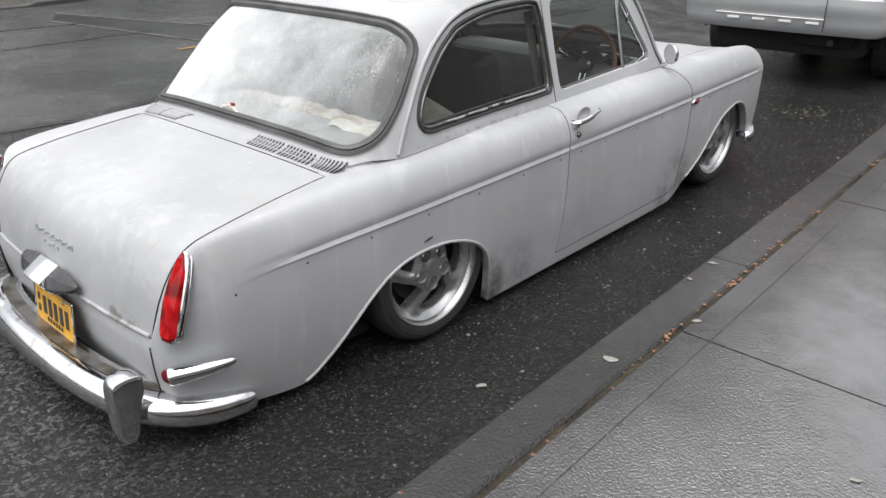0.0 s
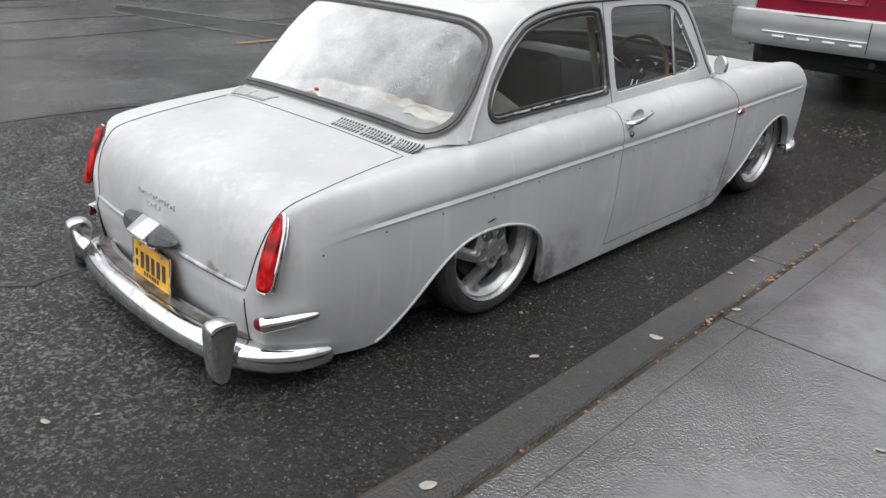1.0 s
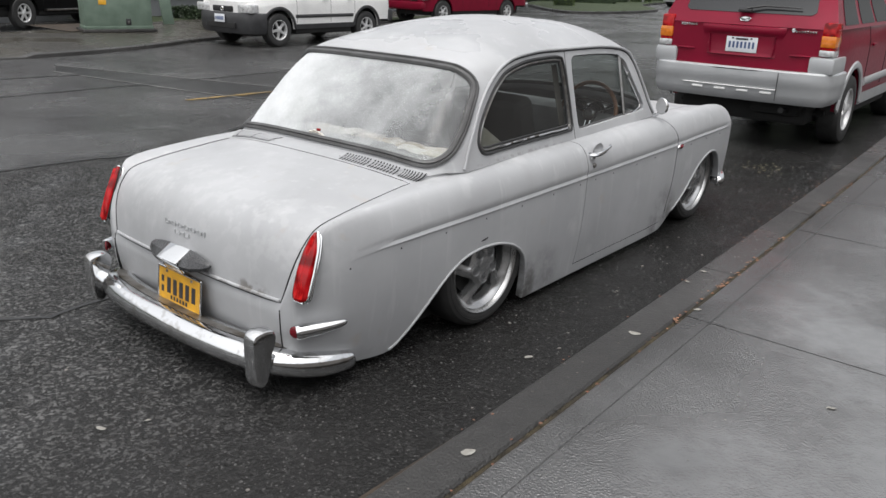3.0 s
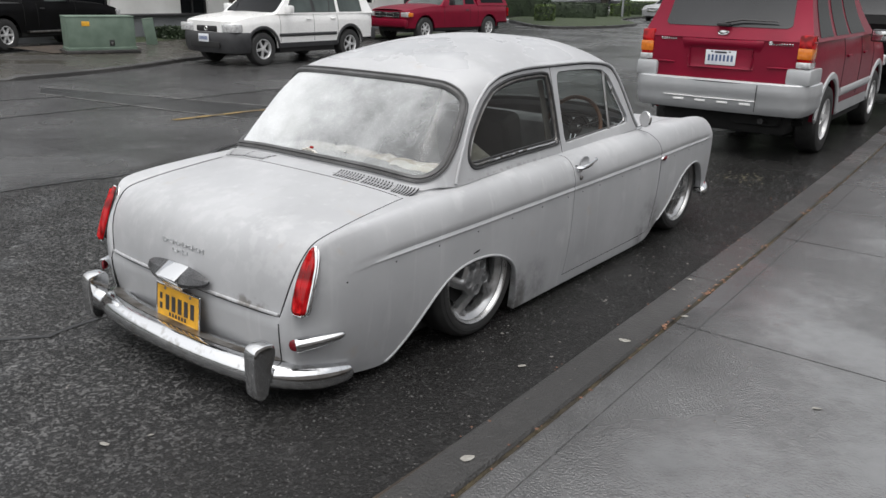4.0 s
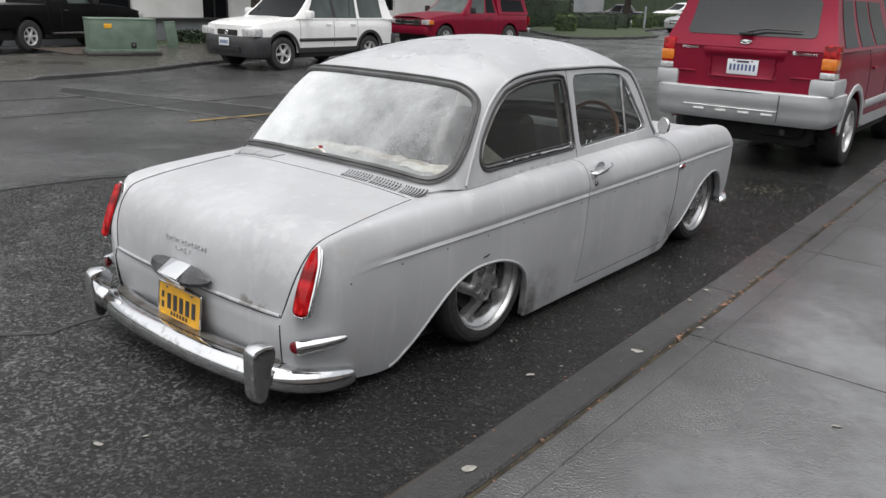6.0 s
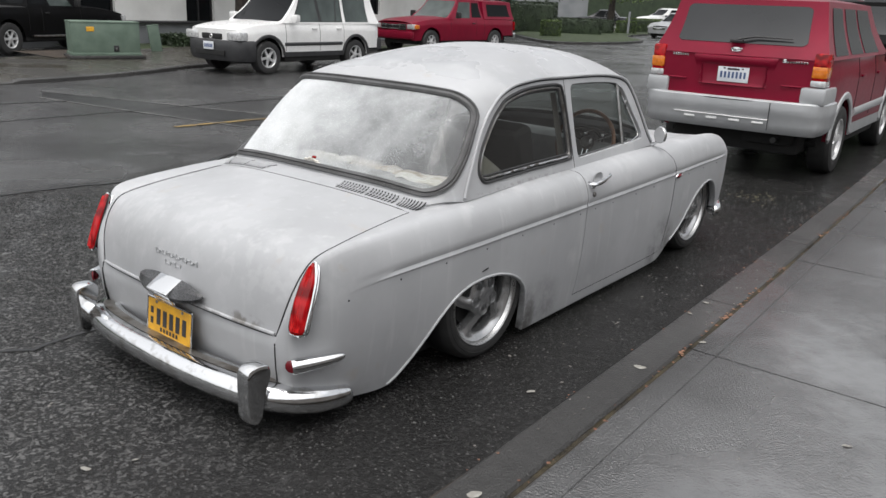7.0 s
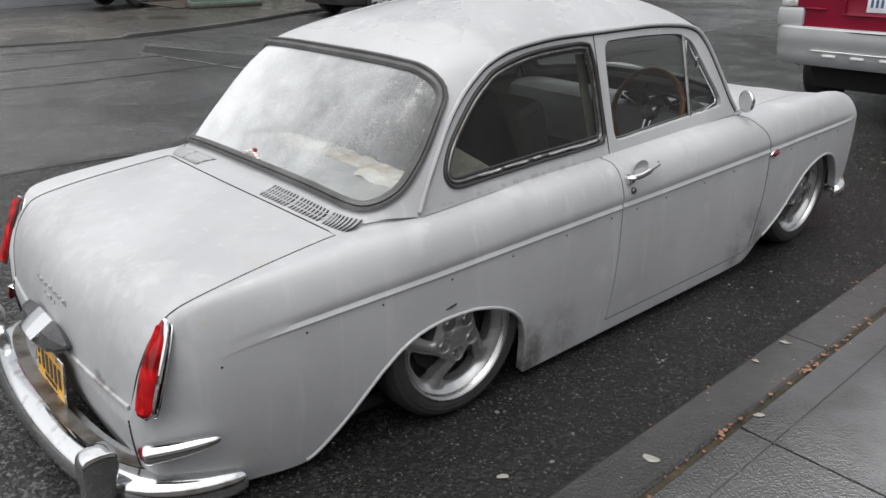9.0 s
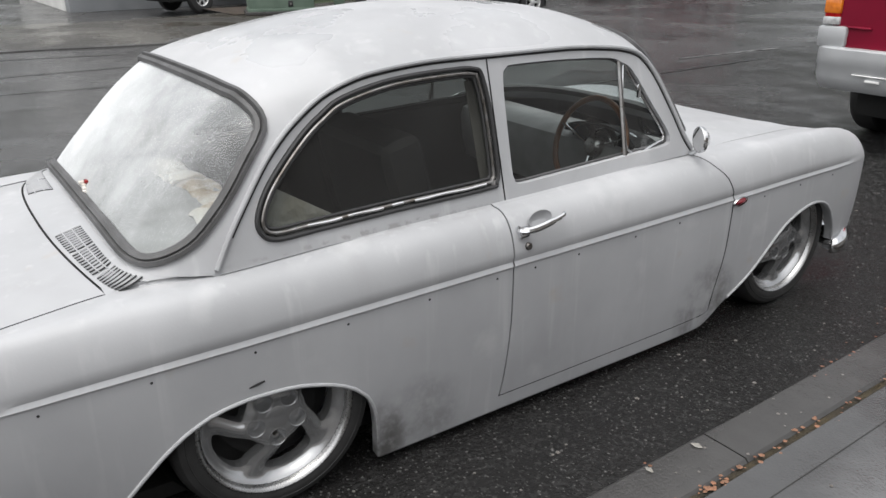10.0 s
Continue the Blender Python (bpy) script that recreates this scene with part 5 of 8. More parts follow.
# ---- five-spoke wheels ----
def wheel_parts(parent, m, label):
    """Tyre and a five-spoke alloy rim whose spokes lean; m: hub pose, its +x outwards."""
    R, LIP = 0.300, 0.229
    w = thing("wheel", label, "wheel")
    del w["category"]
    w.parent = parent
    w.matrix_local = m
    bm = bmesh.new()
    lathe(bm, [(LIP - 0.010, 0.0), (LIP + 0.004, 0.012), (0.255, 0.017), (0.280, 0.010), (0.295, -0.010), (R, -0.033), (R, -0.16), (0.285, -0.20), (LIP - 0.02, -0.205)], 64)
    for r in (0.262,):
        lathe(bm, [(r - 0.002, 0.0150), (r, 0.0168), (r + 0.002, 0.0145)], 64)
    part("tyre", bm, TYRE, w, "low-profile black tyre")
    bm = bmesh.new()
    lathe(bm, [(LIP - 0.014, -0.004), (LIP - 0.010, 0.004), (LIP - 0.006, 0.012), (LIP, 0.016), (LIP + 0.004, 0.012), (LIP + 0.004, 0.0)], 64)
    lathe(bm, [(LIP - 0.020, -0.03), (LIP - 0.030, -0.17)], 64)
    part("rim_lip", bm, POLISHED, w, "polished rim lip")
    RI = LIP - 0.012
    holes = []
    for k in range(5):
        polar = [(0.0945, 12), (0.0925, -2), (0.0955, -16), (0.112, -28), (0.138, -38), (0.162, -45), (0.178, -45), (0.187, -34), (0.189, -18), (0.187, -3), (0.176, 5), (0.150, 8), (0.120, 13), (0.102, 16)]
        holes.append([np.array((r * math.cos(radians(a + 72 * k)), r * math.sin(radians(a + 72 * k)))) for r, a in polar])
        holes[-1] = spline(holes[-1], 4, True)
    pockets = []
    for k in range(5):
        th = 2 * math.pi * (k + 0.5) / 5
        c, s = math.cos(th) * 0.064, math.sin(th) * 0.064
        pockets.append([(c + 0.0250 * math.cos(a), s + 0.0250 * math.sin(a)) for a in np.linspace(0, 2 * math.pi, 16, False)])
    face = pchip((0, 0.045, 0.085, 0.12, 0.165, 0.195, RI), (0.004, 0.004, 0.001, -0.009, -0.020, -0.022, -0.008))
    rims = np.concatenate(holes)

    def disc(a, b):
        r = math.hypot(a, b)
        d = float(np.min(np.hypot(rims[:, 0] - a, rims[:, 1] - b)))
        # the spokes are crowned, and roll over at the openings
        crest = -0.013 * math.exp(-(d / 0.015) ** 2)
        return Vector((float(face(r)) + crest, a, b))
    UV = [[(r * math.cos(t), r * math.sin(t)) for r in np.concatenate([[0.028], np.linspace(0.036, RI, 38)])] for t in np.linspace(0, 2 * math.pi, 130, False)]
    bm = bmesh.new()
    pierced(bm, UV, disc, holes + pockets, lambda a, b: (-0.038, 0, 0) if math.hypot(a, b) > 0.09 else (-0.030, 0, 0), True)
    part("spokes", bm, ALLOY, w, "five leaning silver spokes")
    bm = bmesh.new()
    lathe(bm, [(0.0005, 0.0075), (0.030, 0.0070), (0.0345, 0.0055), (0.0365, 0.0)], 28)
    part("hub_cap", bm, ALLOY, w)
    for k in range(5):
        th = 2 * math.pi * (k + 0.5) / 5
        bm = bmesh.new()
        lathe(bm, [(0.0005, -0.034), (0.017, -0.033), (0.0215, -0.028), (0.0238, -0.004), (0.0248, 0.0030), (0.0262, 0.0042), (0.0280, 0.0036), (0.0295, 0.0)], 24, Matrix.Translation((0.0005, 0.064 * math.cos(th), 0.064 * math.sin(th))))
        pocket = part("lug_pocket", bm, ALLOY, w)
        bm = bmesh.new()
        lathe(bm, [(0.0005, 0.004), (0.006, 0.003), (0.0085, -0.001), (0.0085, -0.014)], 6, Matrix.Translation((-0.016, 0.064 * math.cos(th), 0.064 * math.sin(th))))
        if k == 3:
            part("lug_nut", bm, DULL, pocket)
        else:
            bm.free()
    bm = bmesh.new()
    lathe(bm, [(0.0005, -0.070), (0.150, -0.070), (0.152, -0.10), (LIP - 0.03, -0.102)], 40)
    part("brake_drum", bm, BLACK, w)


for y, rot in ((0.0, 15), (2.4, 44)):
    for s in (1, -1):
        wheel_parts(saloon, Matrix.Translation((s * (0.772 if y < 1 else 0.738), y + (0.028 if y < 1 else 0), 0.300)) @ pose(0, 0, 0, rot, 0, 0 if s > 0 else 180), "silver five-spoke alloy wheel under the arch")

# ---- cabin ----
SEAT = mat("dark seat vinyl", (0.030, 0.029, 0.028), (0.018, 0.018, 0.018), rough=0.6, scale=7, bump=0.15, spec=0.2)
CREAM = mat("aged cream cloth", (0.66, 0.635, 0.59), (0.30, 0.22, 0.13), rough=0.9, scale=14, bump=0.5, bscale=60, bdist=0.02)
FOAM = mat("white foam sheet", (0.70, 0.695, 0.68), (0.50, 0.46, 0.39), rough=0.9, scale=8, bump=0.4, bscale=40, bdist=0.02)
WOOD = mat("varnished wood rim", (0.22, 0.09, 0.03), (0.13, 0.05, 0.02), rough=0.3, scale=12)
DASH = mat("worn grey dashboard", (0.34, 0.345, 0.345), (0.22, 0.22, 0.22), rough=0.6, scale=6)
CARPET = mat("dark carpet", (0.045, 0.044, 0.043), rough=0.95, scale=20, bump=0.3)

bm = bmesh.new()
block(bm, 0, 0.9, 0.20, 1.28, 2.2, 0.06, 0.02)
block(bm, 0, 1.9, 0.46, 1.24, 0.06, 0.50, 0.02)
block(bm, 0, -0.12, 0.43, 1.24, 0.06, 0.50, 0.02)
for s in (1, -1):
    block(bm, s * 0.648, 0.98, 0.497, 0.04, 1.72, 0.575, 0.015)
part("cabin_floor", bm, CARPET, saloon, "dark carpeted cabin floor and door cards")


def seat_cushion(cx_, cy_, w_):
    bm = bmesh.new()
    block(bm, cx_, cy_, 0.36, w_, 0.50, 0.20, 0.06, seg=3)
    block(bm, 0, 0, 0.30, w_, 0.16, 0.62, 0.06, pose(cx_, cy_ - 0.27, 0.38, 14, 0, 0), 3)
    return bm


part("front_seat", seat_cushion(0.32, 1.00, 0.50), SEAT, saloon, "dark vinyl front seat")
part("front_seat", seat_cushion(-0.32, 1.05, 0.50), SEAT, saloon, "dark vinyl front seat")
part("rear_bench", (lambda b: (block(b, 0, 0.30, 0.36, 1.16, 0.48, 0.20, 0.06, None, 3), block(b, 0, 0, 0.22, 1.16, 0.16, 0.48, 0.06, pose(0, 0.13, 0.28, 14, 0, 0), 3)) and b)(bmesh.new()), SEAT, saloon, "dark vinyl rear bench")
bm = bmesh.new()
block(bm, 0, -0.06, 0.735, 1.20, 0.48, 0.03, 0.01)
part("parcel_shelf", bm, DASH, saloon, "grey parcel shelf")


def crumpled(n, m_, f, amp, seed):
    rows = []
    for i in range(n):
        row = []
        for j in range(m_):
            p = Vector(f(i / (n - 1), j / (m_ - 1)))
            k = noise.noise(p * 9 + Vector((seed, 0, 0))) + 0.5 * noise.noise(p * 22 + Vector((seed, 3, 0)))
            row.append(p + Vector((0.2 * k, 0.3 * k, 1.0 * k)) * amp)
        rows.append(row)
    return rows


bm = bmesh.new()
sheet(bm, crumpled(60, 22, lambda a, b: (-0.22 + 0.76 * a, 0.055 + 0.125 * b + 0.02 * math.sin(6 * a), 0.748 + 0.014 * math.sin(math.pi * b) ** 0.5), 0.016, 2))
thick(bm, 0.01)
tagged(part("folded_blanket", bm, CREAM, None, "crumpled cream blanket lying on the parcel shelf"), category="blanket")
bm = bmesh.new()
sheet(bm, crumpled(40, 18, lambda a, b: (0.24 + 0.32 * a, 0.0 + 0.075 * b, 0.750 + 0.020 * math.sin(math.pi * b) ** 0.5), 0.012, 7))
thick(bm, 0.01)
tagged(part("foam_sheet", bm, FOAM, None, "rolled white foam sheet on the parcel shelf"), category="foam")
bm = bmesh.new()
sheet(bm, crumpled(34, 14, lambda a, b: (-0.46 + 0.34 * a, 0.05 + 0.13 * b, 0.750 + 0.020 * math.sin(math.pi * b) ** 0.5), 0.016, 11))
thick(bm, 0.01)
tagged(part("white_cloth", bm, FOAM, None, "crumpled white cloth on the parcel shelf"), category="cloth")

# dashboard with gauges, and the wheel on the kerb side
bm = bmesh.new()
rows = []
for x in np.linspace(-0.62, 0.62, 31):
    top = [(1.90, 0.775), (1.80, 0.785), (1.70, 0.782), (1.65, 0.765), (1.635, 0.72), (1.645, 0.62), (1.67, 0.52)]
    rows.append([(x, y - 0.03 * (1 - (x / 0.62) ** 2), z) for y, z in top])
sheet(bm, rows)
dash = part("dashboard", bm, DASH, saloon, "worn grey dashboard with round gauges")
for gx in (0.24, 0.36, 0.48):
    bm = bmesh.new()
    GM = Matrix.Translation((gx, 1.66, 0.775)) @ pose(0, 0, 0, 0, 0, -90)
    lathe(bm, [(0.0005, 0.004), (0.046, 0.004), (0.046, 0.014), (0.053, 0.014), (0.055, -0.02)], 24, GM)
    part("gauge", bm, CHROME, dash, "round gauge with a bright ring")
    bm = bmesh.new()
    lathe(bm, [(0.0005, 0.006), (0.044, 0.006)], 24, GM)
    part("gauge_face", bm, BLACK, dash)
WM = pose(0.345, 1.590, 0.765, 74, 0, 0)
bm = bmesh.new()
tube(bm, [WM @ Vector((0.190 * math.cos(a), 0.190 * math.sin(a), 0)) for a in np.linspace(0, 2 * math.pi, 48, False)], 0.0125, 10, True)
steer = part("steering_wheel", bm, WOOD, saloon, "wood-rimmed three-spoke steering wheel")
for a in (90 + 180, 20, 160):
    bm = bmesh.new()
    d = Vector((math.cos(radians(a)), math.sin(radians(a)), 0))
    tube(bm, [WM @ (d * r + Vector((0, 0, -0.03 * (1 - r / 0.19)))) for r in (0.03, 0.1, 0.185)], [0.020, 0.016, 0.013], 8, flat=0.25)
    part("spoke", bm, CHROME, steer)
bm = bmesh.new()
lathe(bm, [(0.0005, 0.02), (0.03, 0.018), (0.042, 0.004), (0.045, -0.03)], 24, WM @ Matrix.Translation((0, 0, -0.02)) @ pose(0, 0, 0, 0, -90, 0))
part("horn_button", bm, DULL, steer)
bm = bmesh.new()
tube(bm, [WM @ Vector((0, 0, z)) for z in (-0.03, -0.15, -0.35)], 0.024, 10)
part("steering_column", bm, BLACK, steer)
# seat belt hanging at the door pillar
for s in (1, -1):
    bm = bmesh.new()
    sheet(bm, [[(s * (lean(z) - 0.05 - 0.03 * (1.1 - z)), 0.84 + 0.05 * (1.12 - z) + dy, z) for dy in (0, 0.05)] for z in np.linspace(0.40, 1.12, 12)])
    thick(bm, 0.003)
    part("seat_belt", bm, mat("faded belt webbing", (0.16, 0.15, 0.13), rough=0.8, scale=20), saloon, "faded seat belt")
    # pale trim panel with a round knob below the rear quarter window
    bm = bmesh.new()
    sheet(bm, [[(s * (lean(0.80) - 0.035 - 0.01 * b), 0.03 + 0.34 * a * (1 - b), 0.765 + 0.215 * b) for b in np.linspace(0, 1, 8)] for a in np.linspace(0, 1, 8)])
    thick(bm, 0.01)
    part("corner_trim", bm, FOAM, saloon, "pale trim panel beside the rear bench")
    bm = bmesh.new()
    lathe(bm, [(0.0005, 0.02), (0.012, 0.016), (0.014, 0.0)], 14, Matrix.Translation((s * 0.632, 0.088, 0.830)) @ pose(0, 0, 0, 0, 0, 0 if s > 0 else 180))
    part("trim_knob", bm, WOOD, saloon, "brown knob")
# dark lining of the pillars and window frames
LINING = mat("dark pillar lining", (0.040, 0.040, 0.039), rough=0.8, scale=12)
for s in (1, -1):
    bm = bmesh.new()
    pierced(bm, wall_rows(np.linspace(0.05, 1.72, 130)), lambda y, z: Vector((s * (lean(z) - 0.033), y, z)), [QUARTER, DOORWIN])
    part("pillar_lining", bm, LINING, saloon, "dark inner lining round the side windows")
# headlining, closed against the sky
bm = bmesh.new()
sheet(bm, [[cap_at(s * 0.97, v) + Vector((0, 0, -0.03)) for s in np.linspace(-1, 1, 25)] for v in np.linspace(0.66, 1.93, 24)])
part("headlining", bm, mat("grey headlining", (0.16, 0.16, 0.157), rough=0.9, scale=12), saloon)
# small window sticker, its print too small to read
bm = bmesh.new()
for k, (s, v, w_) in enumerate(((-0.145, 0.064, 0.02), (-0.112, 0.070, 0.022), (-0.078, 0.068, 0.022), (-0.045, 0.060, 0.02), (-0.02, 0.054, 0.016))):
    p = cap_at(s, v) - normal_at(s, v) * 0.003
    block(bm, p.x, p.y, p.z, w_, 0.012, 0.010 + 0.004 * (k % 2), 0.002, None, 1)
tagged(part("window_sticker", bm, FOAM, rear_window, "small white sticker with a red spot"))
bm = bmesh.new()
p = cap_at(-0.085, 0.084) - normal_at(-0.085, 0.084) * 0.002
block(bm, p.x, p.y, p.z, 0.022, 0.012, 0.012, 0.003, None, 1)
part("sticker_spot", bm, RED_LENS, rear_window)

# hood over the gauges
bm = bmesh.new()
sheet(bm, [[(x, y, 0.80 + 0.055 * math.sin(math.pi * min(1, max(0, (x - 0.16) / 0.40))) ** 0.5 - 0.02 * k) for k, y in enumerate((1.62, 1.70, 1.78))] for x in np.linspace(0.16, 0.56, 15)])
thick(bm, 0.008)
part("gauge_hood", bm, BLACK, dash)

# ---- the other parked vehicles ----
def plain_wheel(parent, m, R, lip, spokes, width, label):
    """A road wheel with a spoked rim; m: hub pose, +x outwards."""
    w = thing("wheel", label, "wheel")
    del w["category"]
    w.parent = parent
    w.matrix_local = m
    bm = bmesh.new()
    lathe(bm, [(lip - 0.01, -0.004), (lip + 0.006, 0.006), ((lip + R) / 2, 0.012), (R - 0.022, 0.004), (R - 0.004, -0.020), (R, -0.045), (R, -width + 0.02), (R - 0.02, -width), (lip, -width)], 40)
    part("tyre", bm, TYRE, w)
    bm = bmesh.new()
    lathe(bm, [(lip + 0.004, 0.004), (lip - 0.006, 0.006), (lip - 0.016, -0.006), (lip - 0.022, -0.05), (lip - 0.03, -width)], 40)
    for k in range(spokes):
        a = 2 * math.pi * k / spokes
        d, e = Vector((0, math.cos(a), math.sin(a))), Vector((0, -math.sin(a), math.cos(a)))
        rows = []
        for r, h, x in ((0.03, 0.030, -0.006), (0.07, 0.030, -0.010), ((lip + 0.05) / 2, 0.026, -0.016), (lip - 0.018, 0.036, -0.014)):
            rows.append([d * r - e * h + Vector((x - 0.03, 0, 0)), d * r - e * h * 0.75 + Vector((x, 0, 0)), d * r + e * h * 0.75 + Vector((x, 0, 0)), d * r + e * h + Vector((x - 0.03, 0, 0))])
        sheet(bm, rows)
    lathe(bm, [(0.0005, 0.004), (0.035, 0.002), (0.055, -0.008), (0.06, -0.03)], 24)
    part("rim", bm, ROAD_RIM, w, "silver spoked alloy rim")
    bm = bmesh.new()
    lathe(bm, [(0.0005, -0.07), (lip - 0.02, -0.072)], 30)
    part("brake_disc", bm, BLACK, w)


class Shape:
    """The lofted skin of a vehicle: y forward, origin on the ground below the rear axle."""

    def __init__(self, W, WB, RO, FO, R, sill, belt, width=None, arch=0.075):
        self.W, self.WB, self.RO, self.FO, self.R, self.sill, self.arch = W, WB, RO, FO, R, sill, R + arch
        self.belt = pchip(*belt)
        L0, L1 = -RO, WB + FO
        self.taper = pchip((L0, L0 + 0.05, L0 + 0.22, L0 + 0.8, WB, L1 - 0.4, L1 - 0.12, L1), width or (0.90, 0.94, 0.975, 1.0, 1.0, 0.97, 0.92, 0.84))
        ys = set(np.linspace(L0, L1, 60))
        for c in (0, WB):
            ys |= {c + self.arch * k for k in (-1.001, -0.999, -0.985, -0.95, -0.9, -0.8, 0.8, 0.9, 0.95, 0.985, 0.999, 1.001)}
        self.ys = sorted(ys)

    def foot(self, y):
        for c in (0, self.WB):
            if abs(y - c) < self.arch:
                return max(self.sill, self.R + math.sqrt(self.arch ** 2 - (y - c) ** 2))
        if y < 0:
            return self.sill + 0.14
        return self.sill

    def x(self, y, z):
        w = self.W * float(self.taper(y))
        top, t = float(self.belt(y)), 0
        t = (z - self.sill) / max(0.1, top - self.sill)
        return w * (0.965 + 0.035 * math.sin(math.pi * min(1, max(0, 0.12 + 0.70 * t))) ** 0.8 - 0.035 * max(0, t - 0.78) / 0.22)

    def side(self, lo=None, hi=None, out=0.0, y0=-9, y1=99, n=12, lip=True):
        bm = bmesh.new()
        for s in (1, -1):
            rows = []
            for y in self.ys:
                if not y0 <= y <= y1:
                    continue
                a = self.foot(y) if lo is None else max(self.foot(y), lo)
                b = float(self.belt(y)) if hi is None else max(min(hi(y) if callable(hi) else hi, float(self.belt(y))), a)
                a = a if lo is None or a < b else b
                rows.append([(s * (self.x(y, z) + out), y, z) for z in np.linspace(a, b, n)])
            sheet(bm, rows)
            if lip:
                sheet(bm, [[r[0], (r[0][0] - s * 0.05, r[0][1], r[0][2])] for r in rows])
        return bm

    def deck(self, y0, y1, crown, out=0.0):
        """The top between the belt lines (bonnet, bed rail)."""
        bm = bmesh.new()
        rows = []
        for y in [y0] + [q for q in self.ys if y0 < q < y1] + [y1]:
            b = float(self.belt(y))
            w = self.x(y, b)
            rows.append([(w * s, y, b + crown * (1 - abs(s) ** 2.4) + out) for s in np.linspace(-1, 1, 17)])
        sheet(bm, rows)
        return bm

    def end(self, front, lo, hi, out=0.0, bow=0.03, n=9, inset=0.0):
        """The nose or tail face between two heights."""
        bm = bmesh.new()
        y = self.WB + self.FO if front else -self.RO
        d = 1 if front else -1
        rows = []
        for z in np.linspace(lo, hi, n):
            w = self.x(y, z) - inset
            rows.append([(w * s, y + d * (out + bow * (1 - s * s)), z) for s in np.linspace(-1, 1, 17)])
        sheet(bm, rows)
        return bm


class House:
    """A vehicle's glazed upper body between belt and roof."""

    def __init__(self, yb, yt, wb, wt, zb, zt, crown=0.05):
        self.yb, self.yt, self.wb, self.wt, self.zb, self.zt, self.crown = yb, yt, wb, wt, zb, zt, crown

    def at(self, u, s, t):
        """u 0..1 from tail to nose along the side, s -1..1 across, t 0..1 from belt to roof."""
        k = t + 0.10 * math.sin(math.pi * t)
        y = (self.yb[0] + (self.yb[1] - self.yb[0]) * u) * (1 - k) + (self.yt[0] + (self.yt[1] - self.yt[0]) * u) * k
        w = self.wb * (1 - k) + self.wt * k
        return Vector((w * s, y, self.zb + (self.zt - self.zb) * t))

    def skin(self):
        bm = bmesh.new()
        ts = np.linspace(0, 1, 9)
        for s in (1, -1):
            sheet(bm, [[self.at(u, s, t) for t in ts] for u in np.linspace(0, 1, 13)])
        bow = 0.05
        for u, d in ((0, -1), (1, 1)):
            sheet(bm, [[self.at(u, s, t) + Vector((0, d * bow * (1 - s * s), 0)) for t in ts] for s in np.linspace(-1, 1, 13)])
        rows = []
        for u in np.linspace(0, 1, 13):
            e = bow * (2 * u - 1)
            rows.append([self.at(u, s, 1) + Vector((0, e * (1 - s * s), self.crown * (1 - s ** 4) * (1 - (2 * u - 1) ** 6))) for s in np.linspace(-1, 1, 13)])
        sheet(bm, rows)
        bmesh.ops.remove_doubles(bm, verts=bm.verts, dist=0.001)
        return bm

    def side_pane(self, s, u0, u1, v0, v1, t0, t1, out=0.005):
        """u0..u1 at the foot, v0..v1 at the head."""
        bm = bmesh.new()
        rows = []
        for t in np.linspace(0, 1, 7):
            row = []
            for k in np.linspace(0, 1, 7):
                a, b = u0 + (v0 - u0) * t, u1 + (v1 - u1) * t
                row.append(self.at(a + (b - a) * k, s, t0 + (t1 - t0) * t) + Vector((s * out, 0, 0)))
            rows.append(row)
        sheet(bm, rows)
        return bm

    def end_pane(self, front, s0, t0, t1, out=0.006, s1=None):
        bm = bmesh.new()
        u, d = (1, 1) if front else (0, -1)
        s1 = s1 or s0
        rows = []
        for t in np.concatenate([np.linspace(0, 0.12, 5), np.linspace(0.2, 0.8, 5), np.linspace(0.88, 1, 5)]):
            w = (s0 + (s1 - s0) * t) * (1 - 0.075 * (max(0, abs(2 * t - 1) - 0.76) / 0.24) ** 2.5)
            rows.append([self.at(u, s, t0 + (t1 - t0) * t) + Vector((0, d * (0.05 * (1 - s * s) + out), 0)) for s in np.linspace(-w, w, 13)])
        sheet(bm, rows)
        return bm


def one_block(name, args, material, parent, label="", bevel=0.01, m=None):
    bm = bmesh.new()
    block(bm, *args, bevel, m)
    return part(name, bm, material, parent, label)


def seam(name, pts, parent, r=0.004, material=None):
    bm = bmesh.new()
    tube(bm, pts, r, 5, up=(1, 0, 0.3))
    return part(name, bm, material or BLACK, parent)


def door_seams(sh, parent, ys, zlo):
    for y in ys:
        for s in (1, -1):
            zs = np.linspace(zlo, float(sh.belt(y)) - 0.01, 9)
            seam("door_seam", [(s * (sh.x(y, z) + 0.0005), y, z) for z in zs], parent)


def wheels(parent, W, WB, R, lip, spokes, label):
    for y in (0, WB):
        for s in (1, -1):
            plain_wheel(parent, Matrix.Translation((s * W, y, R)) @ pose(0, 0, 0, 17 * y, 0, 0 if s > 0 else 180), R, lip, spokes, 0.21, label)


def under(parent, W, WB, RO, FO, z):
    bm = bmesh.new()
    block(bm, 0, (WB + FO - RO) / 2, z + 0.05, 2 * W - 0.46, WB + FO + RO - 0.5, 0.24, 0.05)
    block(bm, 0, WB / 2, z + 0.06, 2 * W - 0.10, WB - 0.95, 0.20, 0.04)
    for y in (0, WB):
        block(bm, 0, y, z + 0.16, 2 * W - 0.16, 0.62, 0.34, 0.1)
    return part("underbody", bm, BLACK, parent)


